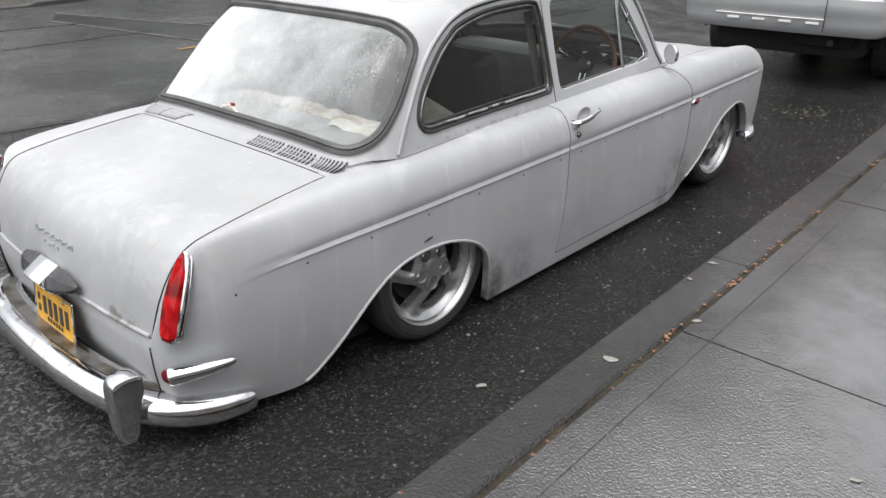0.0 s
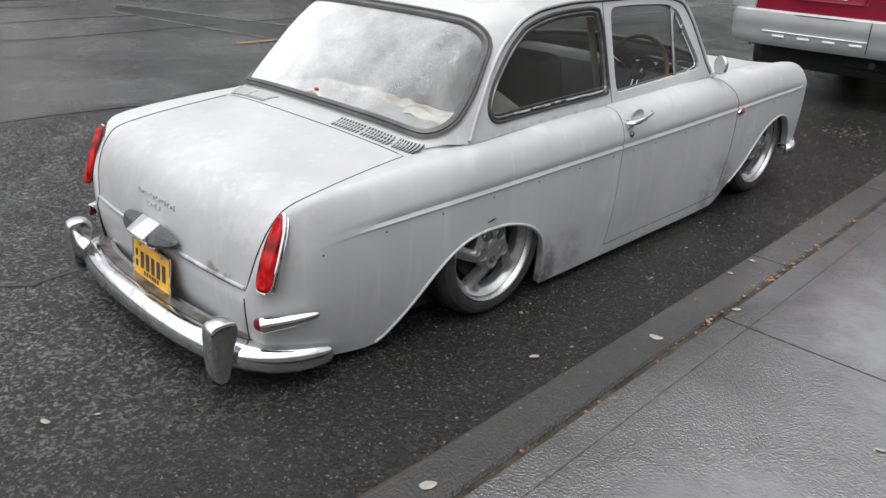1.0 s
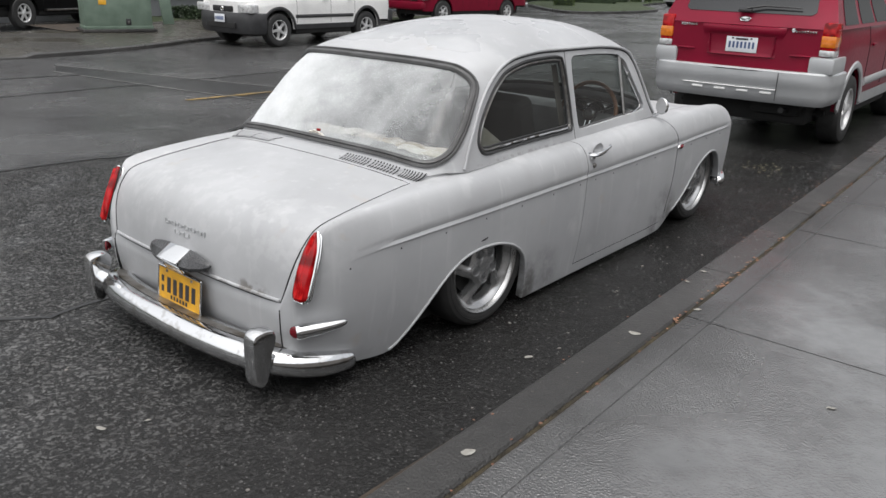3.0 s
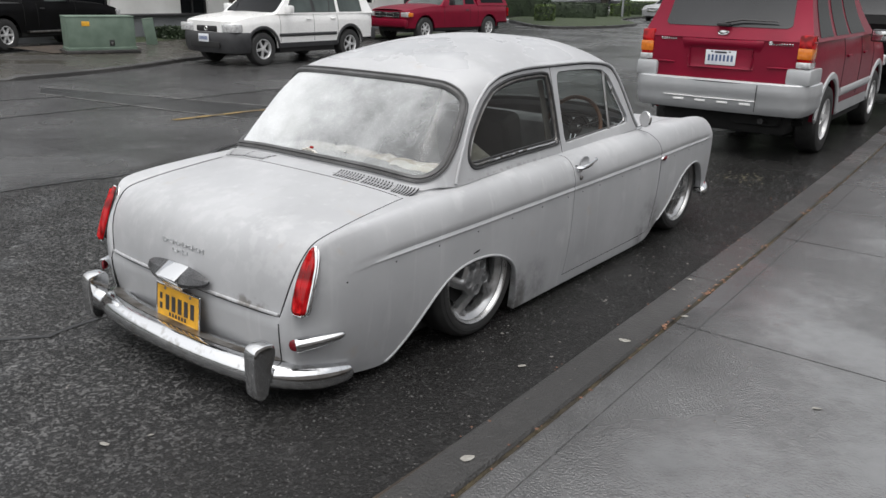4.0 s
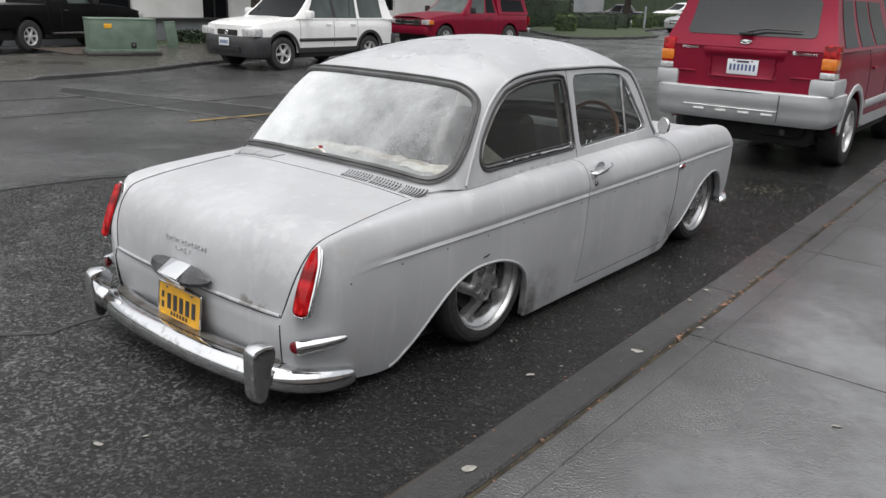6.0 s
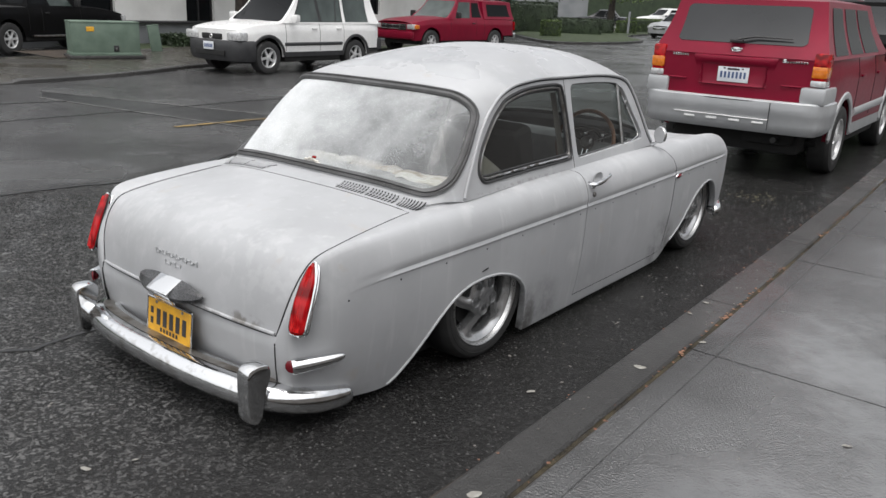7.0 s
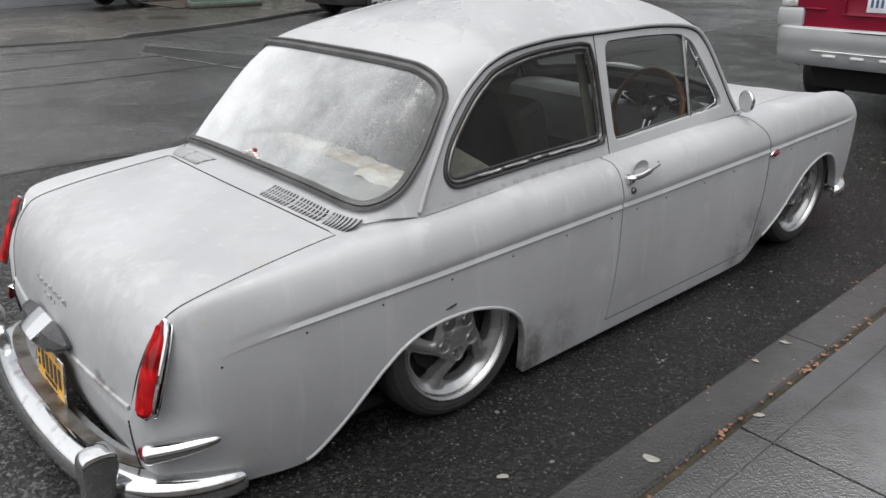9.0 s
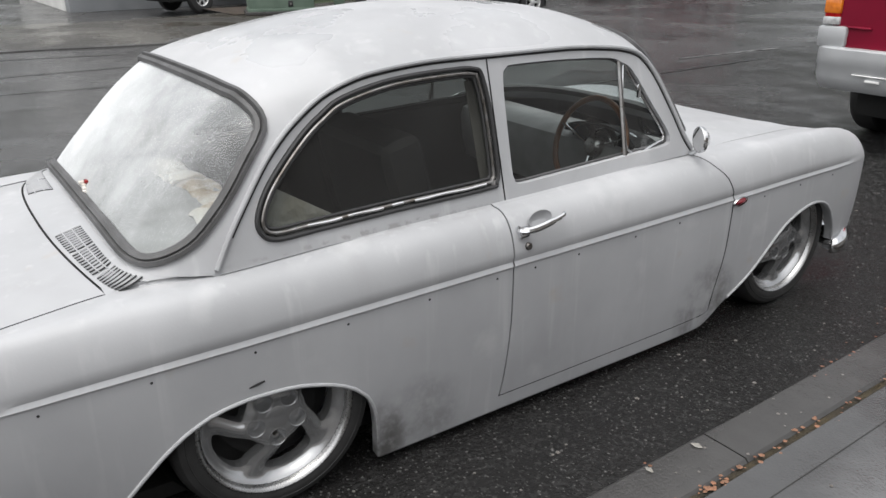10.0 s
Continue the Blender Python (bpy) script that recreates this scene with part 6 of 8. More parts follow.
def sport_utility(name, label, m, paint, clad, glass, detail=True):
    """A boxy five-door: cladding along the foot, upright tailgate, roof rails."""
    car = thing(name, label, "car", m)
    sh = Shape(0.875, 2.62, 0.93, 0.90, 0.355, 0.36, ((-0.93, -0.5, 0.6, 1.9, 2.5, 3.1, 3.52), (1.185, 1.205, 1.20, 1.17, 1.10, 1.03, 0.88)))
    part("body", sh.side(), paint, car)
    part("bonnet", sh.deck(1.9, 3.52, 0.05), paint, car)
    part("tailgate", sh.end(False, 0.70, 1.195, 0.0, 0.03), paint, car, "painted tailgate with a recessed plate panel")
    part("grille_panel", sh.end(True, 0.45, 0.86, 0.0, 0.05), paint, car)
    part("cladding", sh.side(None, 0.485, 0.008, lip=False), clad, car, "grey sill and arch cladding")
    for y in (0, 2.62):
        for s in (1, -1):
            bm = bmesh.new()
            tube(bm, [(s * (sh.x(y + sh.arch * math.cos(a), 0.6) + 0.002), y + (sh.arch + 0.026) * math.cos(a), max(sh.R + (sh.arch + 0.026) * math.sin(a), 0.40)) for a in np.linspace(-0.1, math.pi + 0.1, 26)], 0.040, 8, flat=0.5, up=(1, 0, 0))
            part("arch_flare", bm, clad, car)
    h = House((-0.925, 2.04), (-0.70, 1.28), 0.862, 0.715, 1.18, 1.71)
    part("upper_body", h.skin(), paint, car)
    rw = part("rear_window", h.end_pane(False, 0.775, 0.22, 0.90, s1=0.83), glass, car, "dark tinted tailgate window")
    part("windscreen", h.end_pane(True, 0.92, 0.06, 0.94), glass, car)
    for s in (1, -1):
        for u0, u1, v0, v1 in ((0.085, 0.275, 0.075, 0.265), (0.325, 0.53, 0.325, 0.56), (0.565, 0.83, 0.60, 0.87)):
            part("side_window", h.side_pane(s, u0, u1, v0, v1, 0.07, 0.90), DARK_GLASS, car)
        bm = bmesh.new()
        tube(bm, [h.at(u, s * 0.93, 1.0) + Vector((0, 0, 0.05 + 0.02 * math.sin(math.pi * u))) for u in np.linspace(0.08, 0.9, 12)], 0.014, 8)
        part("roof_rail", bm, clad, car)
        bm = bmesh.new()
        tube(bm, [(s * (sh.x(y, 0.62) + 0.010), y, 0.60 + 0.01 * y) for y in np.linspace(0.48, 2.14, 12)], 0.045, 8, flat=0.3, up=(1, 0, 0))
        part("rubbing_strip", bm, clad, car)
    wheels(car, 0.865, 2.62, 0.355, 0.215, 5, "five-spoke alloy wheel")
    under(car, 0.875, 2.62, 0.93, 0.90, 0.30)
    # rear bumper: a deep band, step pad, corner caps and four slots
    bm = bmesh.new()
    path = spline([(-0.865, -0.45, 0.62), (-0.862, -0.80, 0.62), (-0.80, -0.955, 0.62), (-0.5, -1.000, 0.62), (0, -1.012, 0.62), (0.5, -1.000, 0.62), (0.80, -0.955, 0.62), (0.862, -0.80, 0.62), (0.865, -0.45, 0.62)], 6)
    outs = []
    for i in range(len(path)):
        t = (path[min(i + 1, len(path) - 1)] - path[max(i - 1, 0)])
        t = t / np.linalg.norm(t)
        outs.append(Vector((t[1], -t[0], 0)))
    swept(bm, path, [(-0.06, 0.16), (0.015, 0.160), (0.030, 0.148), (0.034, 0.10), (0.034, 0.03), (0.026, 0.015), (0.026, -0.06), (0.008, -0.12), (-0.02, -0.155), (-0.06, -0.155)], outs=outs)
    rb = part("rear_bumper", bm, clad, car, "deep silver-grey rear bumper")
    if detail:
        for s in (1, -1):
            one_block("corner_cap", (s * 0.768, -0.735, 0.850, 0.235, 0.47, 0.160), clad, rb, "", 0.035)
        for k in range(4):
            one_block("bumper_slot", (-0.36 + k * 0.228, -1.040, 0.562, 0.110, 0.016, 0.020), WHITE_PAINT, rb, "pale slot insert", 0.006)
        seam("bumper_seam", [(0.42, -1.044, z) for z in (0.50, 0.58, 0.66, 0.76)], rb)
        seam("bumper_line", [(x, -1.050 + 0.022 * (x / 0.7) ** 2, 0.598) for x in np.linspace(-0.52, 0.42, 9)], rb, 0.005, WHITE_PAINT)
        seam("step_line", [(x, -1.043 + 0.055 * (x / 0.75) ** 2, 0.762) for x in np.linspace(-0.72, 0.72, 9)], rb, 0.005)
    for s in (1, -1):
        lamp_ = one_block("tail_lamp", (s * 0.792, -0.848, 1.092, 0.135, 0.20, 0.31), RED_LENS, car, "tall red, amber and clear tail lamp", 0.03)
        one_block("indicator", (s * 0.794, -0.854, 1.072, 0.133, 0.20, 0.105), AMBER_LENS, lamp_, "", 0.012)
        one_block("reversing_lamp", (s * 0.794, -0.854, 0.966, 0.135, 0.20, 0.060), CLEAR_LENS, lamp_, "", 0.012)
    if detail:
        # pressed tailgate: a hollow round the plate under a raised brow, pulls at the lower corners
        bm = bmesh.new()
        rows = []
        for z, d in ((0.885, 0.010), (0.892, 0.020), (0.905, 0.012), (0.925, 0.004), (1.05, 0.002), (1.085, 0.004), (1.10, 0.020), (1.125, 0.028), (1.150, 0.030), (1.168, 0.022), (1.178, 0.004)):
            w = 0.335 + 0.075 * min(1, max(0, (z - 0.90) / 0.25))
            rows.append([(w * k, -0.960 - d * (1 - 0.8 * abs(k) ** 8) + 0.02 * (w * k / 0.8) ** 2, z) for k in np.linspace(-1, 1, 21)])
        sheet(bm, rows)
        part("tailgate_brow", bm, paint, car, "pressed brow over the plate hollow")
        for s in (1, -1):
            bm = bmesh.new()
            tube(bm, [(s * x, -0.968 + 0.03 * x * x, 0.925 + 0.004 * k) for k, x in enumerate((0.31, 0.318, 0.325))], 0.008, 6)
            tube(bm, [(s * 0.31, -0.974, 0.90), (s * 0.322, -0.974, 0.98), (s * 0.318, -0.972, 1.08)], [0.006, 0.010, 0.006], 6)
            part("hollow_edge", bm, paint, car)
            bm = bmesh.new()
            tube(bm, [(s * 0.47, -0.957, 0.925), (s * 0.56, -0.951, 0.925), (s * 0.66, -0.944, 0.926)], [0.008, 0.013, 0.008], 8)
            part("tailgate_pull", bm, paint, car)
        pl = one_block("number_plate", (0.005, -0.972, 0.994, 0.305, 0.006, 0.145), WHITE_PLATE, car, "white number plate with blue bars", 0.002)
        bm = bmesh.new()
        for k in range(7):
            block(bm, -0.111 + k * 0.0385, -0.976, 0.990, 0.021, 0.003, 0.062, 0.001, None, 1)
        part("plate_bars", bm, BLUE_INK, pl)
        bm = bmesh.new()
        block(bm, 0.005, -0.976, 1.046, 0.12, 0.003, 0.018, 0.001, None, 1)
        for x in (-0.085, 0.095):
            block(bm, x, -0.976, 1.052, 0.02, 0.003, 0.014, 0.001, None, 1)
        part("plate_heading", bm, PLATE_INK, pl)
        bm = bmesh.new()
        lathe(bm, [(0.0005, 0.012), (0.78, 0.010), (0.86, 0.016), (1.0, 0.0)], 24, Matrix.Translation((0, -0.952, 1.238)) @ pose(0, 0, 0, 0, 0, -90) @ Matrix.Diagonal((1, 0.060, 0.025, 1)))
        part("badge", bm, CHROME, car, "plain oval chrome badge")
        for x0, n, z0 in ((-0.63, 7, 1.158), (0.50, 8, 1.148)):
            bm = bmesh.new()
            for k in range(n):
                block(bm, x0 + k * 0.0245, -0.950, z0, 0.017, 0.008, 0.020, 0.002, None, 1)
            part("model_badge", bm, CHROME, car, "small chrome lettering, unreadable")
        bm = bmesh.new()
        lathe(bm, [(0.0005, 0.008), (0.020, 0.006), (0.024, 0.0)], 6, Matrix.Translation((0.47, -0.950, 1.158)) @ pose(0, 0, 0, 0, 0, -90))
        part("model_badge", bm, CHROME, car, "small chrome leaf badge")
        bm = bmesh.new()
        tube(bm, [(0.0, -0.945, 1.335), (0.16, -0.925, 1.365), (0.50, -0.905, 1.358)], [0.014, 0.010, 0.006], 6)
        block(bm, -0.01, -0.95, 1.315, 0.13, 0.05, 0.03, 0.012)
        part("wiper", bm, TRIMBLACK, rw)
        bm = bmesh.new()
        tube(bm, [(-0.75, -0.40, 0.34), (-0.3, -0.42, 0.31), (0.3, -0.42, 0.31), (0.75, -0.40, 0.34)], 0.03, 8)
        block(bm, 0.35, -0.62, 0.40, 0.5, 0.3, 0.16, 0.06)
        part("rear_axle", bm, BLACK, car)
        bm = bmesh.new()
        tube(bm, [(0.42, -0.4, 0.36), (0.46, -0.7, 0.38), (0.47, -0.95, 0.40)], 0.028, 10)
        part("exhaust", bm, BLACK, car)
    door_seams(sh, car, (0.50, 1.42, 2.18), 0.52)
    for s in (1, -1):
        for y in (0.68, 1.56):
            one_block("door_handle", (s * (sh.x(y, 0.98) + 0.014), y, 0.985, 0.022, 0.16, 0.030), paint, car, "", 0.009)
        mr = one_block("door_mirror", (s * 0.99, 1.72, 1.17, 0.20, 0.10, 0.145), TRIMBLACK, car, "black door mirror", 0.03)
        one_block("mirror_glass", (s * 0.99, 1.668, 1.17, 0.165, 0.008, 0.11), CHROME, mr, "", 0.002)
        bm = bmesh.new()
        block(bm, s * 0.70, 3.50, 0.78, 0.26, 0.12, 0.15, 0.03)
        part("headlamp", bm, CLEAR_LENS, car)
    return car


sport_utility("red_sport_utility", "dark red five-door utility car with silver-grey bumper and cladding, parked ahead", pose(-0.140, 6.185, 0, 0, 0, 1.9) @ Matrix.Diagonal((0.985, 0.985, 0.985, 1)), MAROON, SILVER_PAINT, SMOKED)
sport_utility("black_sport_utility", "black utility car parked ahead of the red one", pose(-0.15, 10.95, 0, 0, 0, 2.5) @ Matrix.Diagonal((1.06, 1.0, 1.04, 1)), DULL_BLACK, DULL_BLACK, SMOKED, False)


def compact_utility(m):
    """The white five-door facing us, with grey plastic bumpers and arches."""
    car = thing("white_utility_car", "white five-door utility car with grey plastic bumpers, parked across the road", "car", m)
    sh = Shape(0.865, 2.62, 0.85, 0.68, 0.335, 0.34, ((-0.85, -0.4, 0.8, 1.9, 2.4, 2.880, 3.300), (1.02, 1.04, 1.03, 1.02, 1.00, 0.96, 0.88)))
    part("body", sh.side(), WHITE_PAINT, car)
    part("bonnet", sh.deck(2.10, 3.300, 0.05), WHITE_PAINT, car)
    part("nose", sh.end(True, 0.36, 0.885, 0, 0.06), WHITE_PAINT, car)
    bm = bmesh.new()
    sheet(bm, [[(sh.x(3.300, 0.88) * s, 3.300 + k * 0.06 * (1 - s * s), 0.88 + 0.05 * (1 - abs(s) ** 2.4) * (1 - k) + 0.004 * k) for s in np.linspace(-1, 1, 17)] for k in np.linspace(0, 1, 5)])
    part("bonnet_edge", bm, WHITE_PAINT, car)
    part("tailgate", sh.end(False, 0.4, 1.02, 0, 0.03), WHITE_PAINT, car)
    part("sill_cladding", sh.side(None, 0.44, 0.008, lip=False), GREYPLASTIC, car)
    h = House((-0.82, 2.25), (-0.62, 1.62), 0.838, 0.68, 1.02, 1.63)
    part("upper_body", h.skin(), WHITE_PAINT, car)
    part("windscreen", h.end_pane(True, 0.93, 0.05, 0.93), DARK_GLASS, car)
    part("rear_window", h.end_pane(False, 0.86, 0.1, 0.9), GREEN_GLASS, car)
    for s in (1, -1):
        part("door_frame", h.side_pane(s, 0.405, 0.915, 0.447, 0.980, 0.045, 0.91, 0.003), TRIMBLACK, car, "black door-window surround")
        for u0, u1, v0, v1 in ((0.12, 0.375, 0.093, 0.415), (0.414, 0.478, 0.458, 0.503), (0.489, 0.622, 0.515, 0.760), (0.655, 0.902, 0.798, 0.968)):
            part("side_window", h.side_pane(s, u0, u1, v0, v1, 0.06, 0.89, 0.007), GREEN_GLASS, car)
        bm = bmesh.new()
        tube(bm, [(s * (sh.x(y, 0.62) + 0.008), y, 0.60) for y in np.linspace(0.46, 2.18, 12)], 0.034, 8, flat=0.35, up=(1, 0, 0))
        part("rubbing_strip", bm, GREYPLASTIC, car, "dark grey rubbing strip along the doors")
        for y in (0, 2.62):
            bm = bmesh.new()
            tube(bm, [(s * (sh.x(y + sh.arch * math.cos(a), 0.6) + 0.002), y + (sh.arch + 0.02) * math.cos(a), max(sh.R + (sh.arch + 0.02) * math.sin(a), 0.38)) for a in np.linspace(-0.1, math.pi + 0.1, 26)], 0.034, 8, flat=0.5, up=(1, 0, 0))
            part("arch_flare", bm, GREYPLASTIC, car)
        hl = one_block("headlamp", (s * 0.650, 3.250, 0.755, 0.40, 0.22, 0.165), CLEAR_LENS, car, "clear block headlamp", 0.03)
        one_block("headlamp_bulb", (s * 0.64, 3.335, 0.745, 0.10, 0.05, 0.09), CHROME, hl, "", 0.03)
        one_block("indicator", (s * 0.80, 3.150, 0.545, 0.05, 0.12, 0.07), AMBER_LENS, car, "", 0.015)
        mr = one_block("door_mirror", (s * 0.97, 1.98, 1.12, 0.19, 0.13, 0.16), WHITE_PAINT, car, "", 0.04)
        for y in (0.56, 1.32):
            one_block("door_handle", (s * (sh.x(y, 0.9) + 0.012), y, 0.915, 0.02, 0.15, 0.032), WHITE_PAINT, car, "", 0.009)
    bm = bmesh.new()
    path = spline([(-0.86, 2.98, 0.52), (-0.84, 3.130, 0.52), (-0.70, 3.320, 0.52), (0, 3.400, 0.52), (0.70, 3.320, 0.52), (0.84, 3.130, 0.52), (0.86, 2.98, 0.52)][::-1], 6)
    outs = []
    for i in range(len(path)):
        t = path[min(i + 1, len(path) - 1)] - path[max(i - 1, 0)]
        t = t / np.linalg.norm(t)
        outs.append(Vector((t[1], -t[0], 0)))
    swept(bm, path, [(-0.08, 0.15), (0.01, 0.15), (0.03, 0.12), (0.035, 0.0), (0.03, -0.14), (-0.01, -0.25), (-0.08, -0.27)], outs=outs)
    fb = part("front_bumper", bm, GREYPLASTIC, car, "dark grey plastic front bumper")
    one_block("bumper_grille", (0, 3.425, 0.42, 0.90, 0.03, 0.11), BLACK, fb, "", 0.01)
    one_block("rear_bumper", (0, -0.86, 0.56, 1.66, 0.18, 0.28), GREYPLASTIC, car, "", 0.06)
    gr = one_block("grille", (0, 3.355, 0.735, 0.62, 0.05, 0.115), BLACK, car, "black grille with a plain chrome badge", 0.025)
    bm = bmesh.new()
    lathe(bm, [(0.02, 0.006), (0.042, 0.010), (0.05, 0.0)], 18, Matrix.Translation((0, 3.385, 0.735)) @ pose(0, 0, 0, 0, 0, 90))
    part("grille_badge", bm, CHROME, gr)
    pl = one_block("number_plate", (0, 3.455, 0.555, 0.31, 0.012, 0.155), WHITE_PLATE, car, "white number plate with blue bars", 0.003)
    bm = bmesh.new()
    for k in range(6):
        block(bm, -0.11 + k * 0.044, 3.463, 0.552, 0.028, 0.004, 0.07, 0.001, None, 1)
    part("plate_bars", bm, BLUE_INK, pl)
    wheels(car, 0.850, 2.62, 0.335, 0.20, 5, "five-spoke alloy wheel")
    under(car, 0.865, 2.62, 0.85, 0.68, 0.28)
    door_seams(sh, car, (0.40, 1.15, 2.14), 0.46)
    return car


compact_utility(pose(-11.42, 10.42, 0, 0, 0, 182.8) @ Matrix.Diagonal((0.985, 0.985, 0.985, 1)))


def pickup(name, label, m, paint, canopy=True):
    """A pickup, with a matching canopy over its bed or an open bed."""
    car = thing(name, label, "pickup truck", m)
    sh = Shape(0.87, 3.19, 1.08, 0.78, 0.36, 0.40, ((-1.08, 1.2, 2.3, 2.7, 3.4, 3.97), (1.04, 1.05, 1.06, 1.05, 1.00, 0.90)))
    part("body", sh.side(), paint, car)
    part("bonnet", sh.deck(2.2, 3.97, 0.05), paint, car)
    part("nose", sh.end(True, 0.42, 0.90, 0, 0.05), paint, car)
    part("tailgate", sh.end(False, 0.5, 1.04, 0, 0.02), paint, car)
    cab = House((0.62, 2.42), (0.74, 1.78), 0.82, 0.64, 1.05, 1.64)
    part("cab_roof", cab.skin(), paint, car)
    part("windscreen", cab.end_pane(True, 0.92, 0.05, 0.93), GREEN_GLASS, car)
    if canopy:
        can = House((-1.05, 0.58), (-0.93, 0.58), 0.82, 0.68, 1.06, 1.62)
        part("canopy", can.skin(), paint, car, "dark red fibreglass canopy")
    else:
        part("bed_cover", sh.deck(-1.08, 0.60, 0.02), TRIMBLACK, car, "black soft cover over the bed")
        part("rear_window", cab.end_pane(False, 0.86, 0.12, 0.90), DARK_GLASS, car)
    for s in (1, -1):
        part("side_window", cab.side_pane(s, 0.40, 0.82, 0.42, 0.92, 0.06, 0.88), GREEN_GLASS, car)
        part("side_window", cab.side_pane(s, 0.06, 0.34, 0.06, 0.36, 0.10, 0.86), DARK_GLASS, car)
        if canopy:
            part("canopy_window", can.side_pane(s, 0.12, 0.88, 0.14, 0.88, 0.16, 0.84), DARK_GLASS, car)
        else:
            one_block("running_board", (s * 0.88, 1.60, 0.415, 0.14, 1.95, 0.045), DULL, car, "dull metal running board", 0.012)
        hl = one_block("headlamp", (s * 0.70, 3.93, 0.80, 0.28, 0.14, 0.15), CLEAR_LENS, car, "", 0.03)
        if canopy:
            one_block("indicator", (s * 0.85, 3.86, 0.80, 0.07, 0.18, 0.12), AMBER_LENS, hl, "", 0.02)
        one_block("door_mirror", (s * 0.99, 2.10, 1.17, 0.16, 0.11, 0.19), TRIMBLACK, car, "black door mirror", 0.03)
        one_block("door_handle", (s * (sh.x(1.2, 0.95) + 0.012), 1.18, 0.93, 0.02, 0.15, 0.03), TRIMBLACK, car, "", 0.008)
        one_block("tail_lamp", (s * 0.80, -1.085, 0.86, 0.09, 0.05, 0.28), RED_LENS, car, "", 0.015)
    one_block("front_bumper", (0, 4.02, 0.55, 1.66, 0.16, 0.22), paint, car, "", 0.06)
    one_block("rear_bumper", (0, -1.16, 0.55, 1.60, 0.16, 0.16), CHROME, car, "", 0.05)
    gr = one_block("grille", (0, 3.99, 0.78, 1.05, 0.06, 0.20), BLACK, car, "", 0.03)
    for z in (0.73, 0.83):
        one_block("grille_bar", (0, 4.025, z, 1.02, 0.02, 0.022), CHROME, gr, "", 0.006)
    for x in (-0.3, 0, 0.3):
        one_block("grille_bar", (x, 4.025, 0.78, 0.02, 0.02, 0.18), CHROME, gr, "", 0.006)
    wheels(car, 0.855, 3.19, 0.36, 0.20, 6, "silver six-spoke wheel")
    under(car, 0.87, 3.19, 1.08, 0.78, 0.34)
    door_seams(sh, car, (0.60, 1.02, 2.30), 0.52)
    return car


pickup("red_pickup", "dark red pickup with matching bed canopy, parked across the road", pose(-14.35, 19.95, 0, 0, 0, 178), MAROON)
pickup("black_pickup", "black pickup standing on the driveway behind the green cabinet", pose(-17.10, 5.25, 0.02, 0, 0, 15) @ Matrix.Diagonal((0.86, 0.86, 1.0, 1)), DULL_BLACK, False)


def saloon_far(name, label, m, paint, glass=None):
    """A modern saloon in the distance."""
    car = thing(name, label, "car", m, "cars in the far car park")
    sh = Shape(0.88, 2.70, 1.0, 0.90, 0.32, 0.24, ((-1.0, -0.6, 0.5, 2.0, 2.7, 3.3, 3.6), (0.95, 0.98, 0.95, 0.92, 0.88, 0.80, 0.66)))
    part("body", sh.side(), paint, car)
    part("bonnet", sh.deck(1.9, 3.6, 0.06), paint, car)
    part("boot", sh.deck(-1.0, 0.1, 0.05), paint, car)
    part("nose", sh.end(True, 0.28, 0.66, 0, 0.06), paint, car)
    part("tail", sh.end(False, 0.3, 0.95, 0, 0.04), paint, car)
    h = House((-0.35, 2.05), (0.15, 1.25), 0.80, 0.60, 0.94, 1.44)
    part("roof", h.skin(), paint, car)
    part("windscreen", h.end_pane(True, 0.93, 0.04, 0.94), DARK_GLASS, car)
    part("rear_window", h.end_pane(False, 0.88, 0.06, 0.92), DARK_GLASS, car)
    for s in (1, -1):
        part("side_window", h.side_pane(s, 0.10, 0.47, 0.10, 0.48, 0.06, 0.88), DARK_GLASS, car)
        part("side_window", h.side_pane(s, 0.50, 0.84, 0.51, 0.90, 0.06, 0.88), DARK_GLASS, car)
        one_block("headlamp", (s * 0.62, 3.56, 0.62, 0.34, 0.14, 0.12), CLEAR_LENS, car, "", 0.03)
        one_block("tail_lamp", (s * 0.68, -1.0, 0.80, 0.30, 0.06, 0.14), RED_LENS, car, "", 0.02)
    one_block("grille", (0, 3.66, 0.56, 0.8, 0.04, 0.13), CHROME, car, "", 0.02)
    wheels(car, 0.86, 2.70, 0.32, 0.2, 5, "alloy wheel")
    under(car, 0.88, 2.70, 1.0, 0.9, 0.2)
    return car

# ---- far side of the street ----
WHITE_WALL = mat("painted white wall", (0.74, 0.74, 0.72), (0.60, 0.60, 0.58), rough=0.8, scale=1.2, bump=0.15, bscale=30)
GREY_WALL = mat("grey rendered wall", (0.27, 0.28, 0.29), (0.20, 0.21, 0.22), rough=0.85, scale=1.0, bump=0.2, bscale=30)
TAN_WALL = mat("dull brown wall", (0.28, 0.26, 0.24), (0.20, 0.18, 0.165), rough=0.85, scale=0.8, bump=0.2, bscale=20)
TEAL = mat("dull teal door paint", (0.05, 0.12, 0.11), (0.035, 0.08, 0.075), rough=0.5, scale=2)
BOXGREEN = mat("faded green cabinet paint", (0.135, 0.185, 0.145), (0.085, 0.125, 0.095), rough=0.55, scale=3.5, bump=0.1)
BARK = mat("dark wet bark", (0.045, 0.035, 0.028), (0.02, 0.016, 0.013), rough=0.85, scale=9, bump=0.7, bscale=30, bdist=0.03)
LEAF = mat("hedge leaves", (0.085, 0.13, 0.028), (0.045, 0.075, 0.018), rough=0.55, scale=2.5)
DARKLEAF = mat("dark conifer leaves", (0.035, 0.055, 0.025), (0.018, 0.03, 0.014), rough=0.6, scale=2.0)
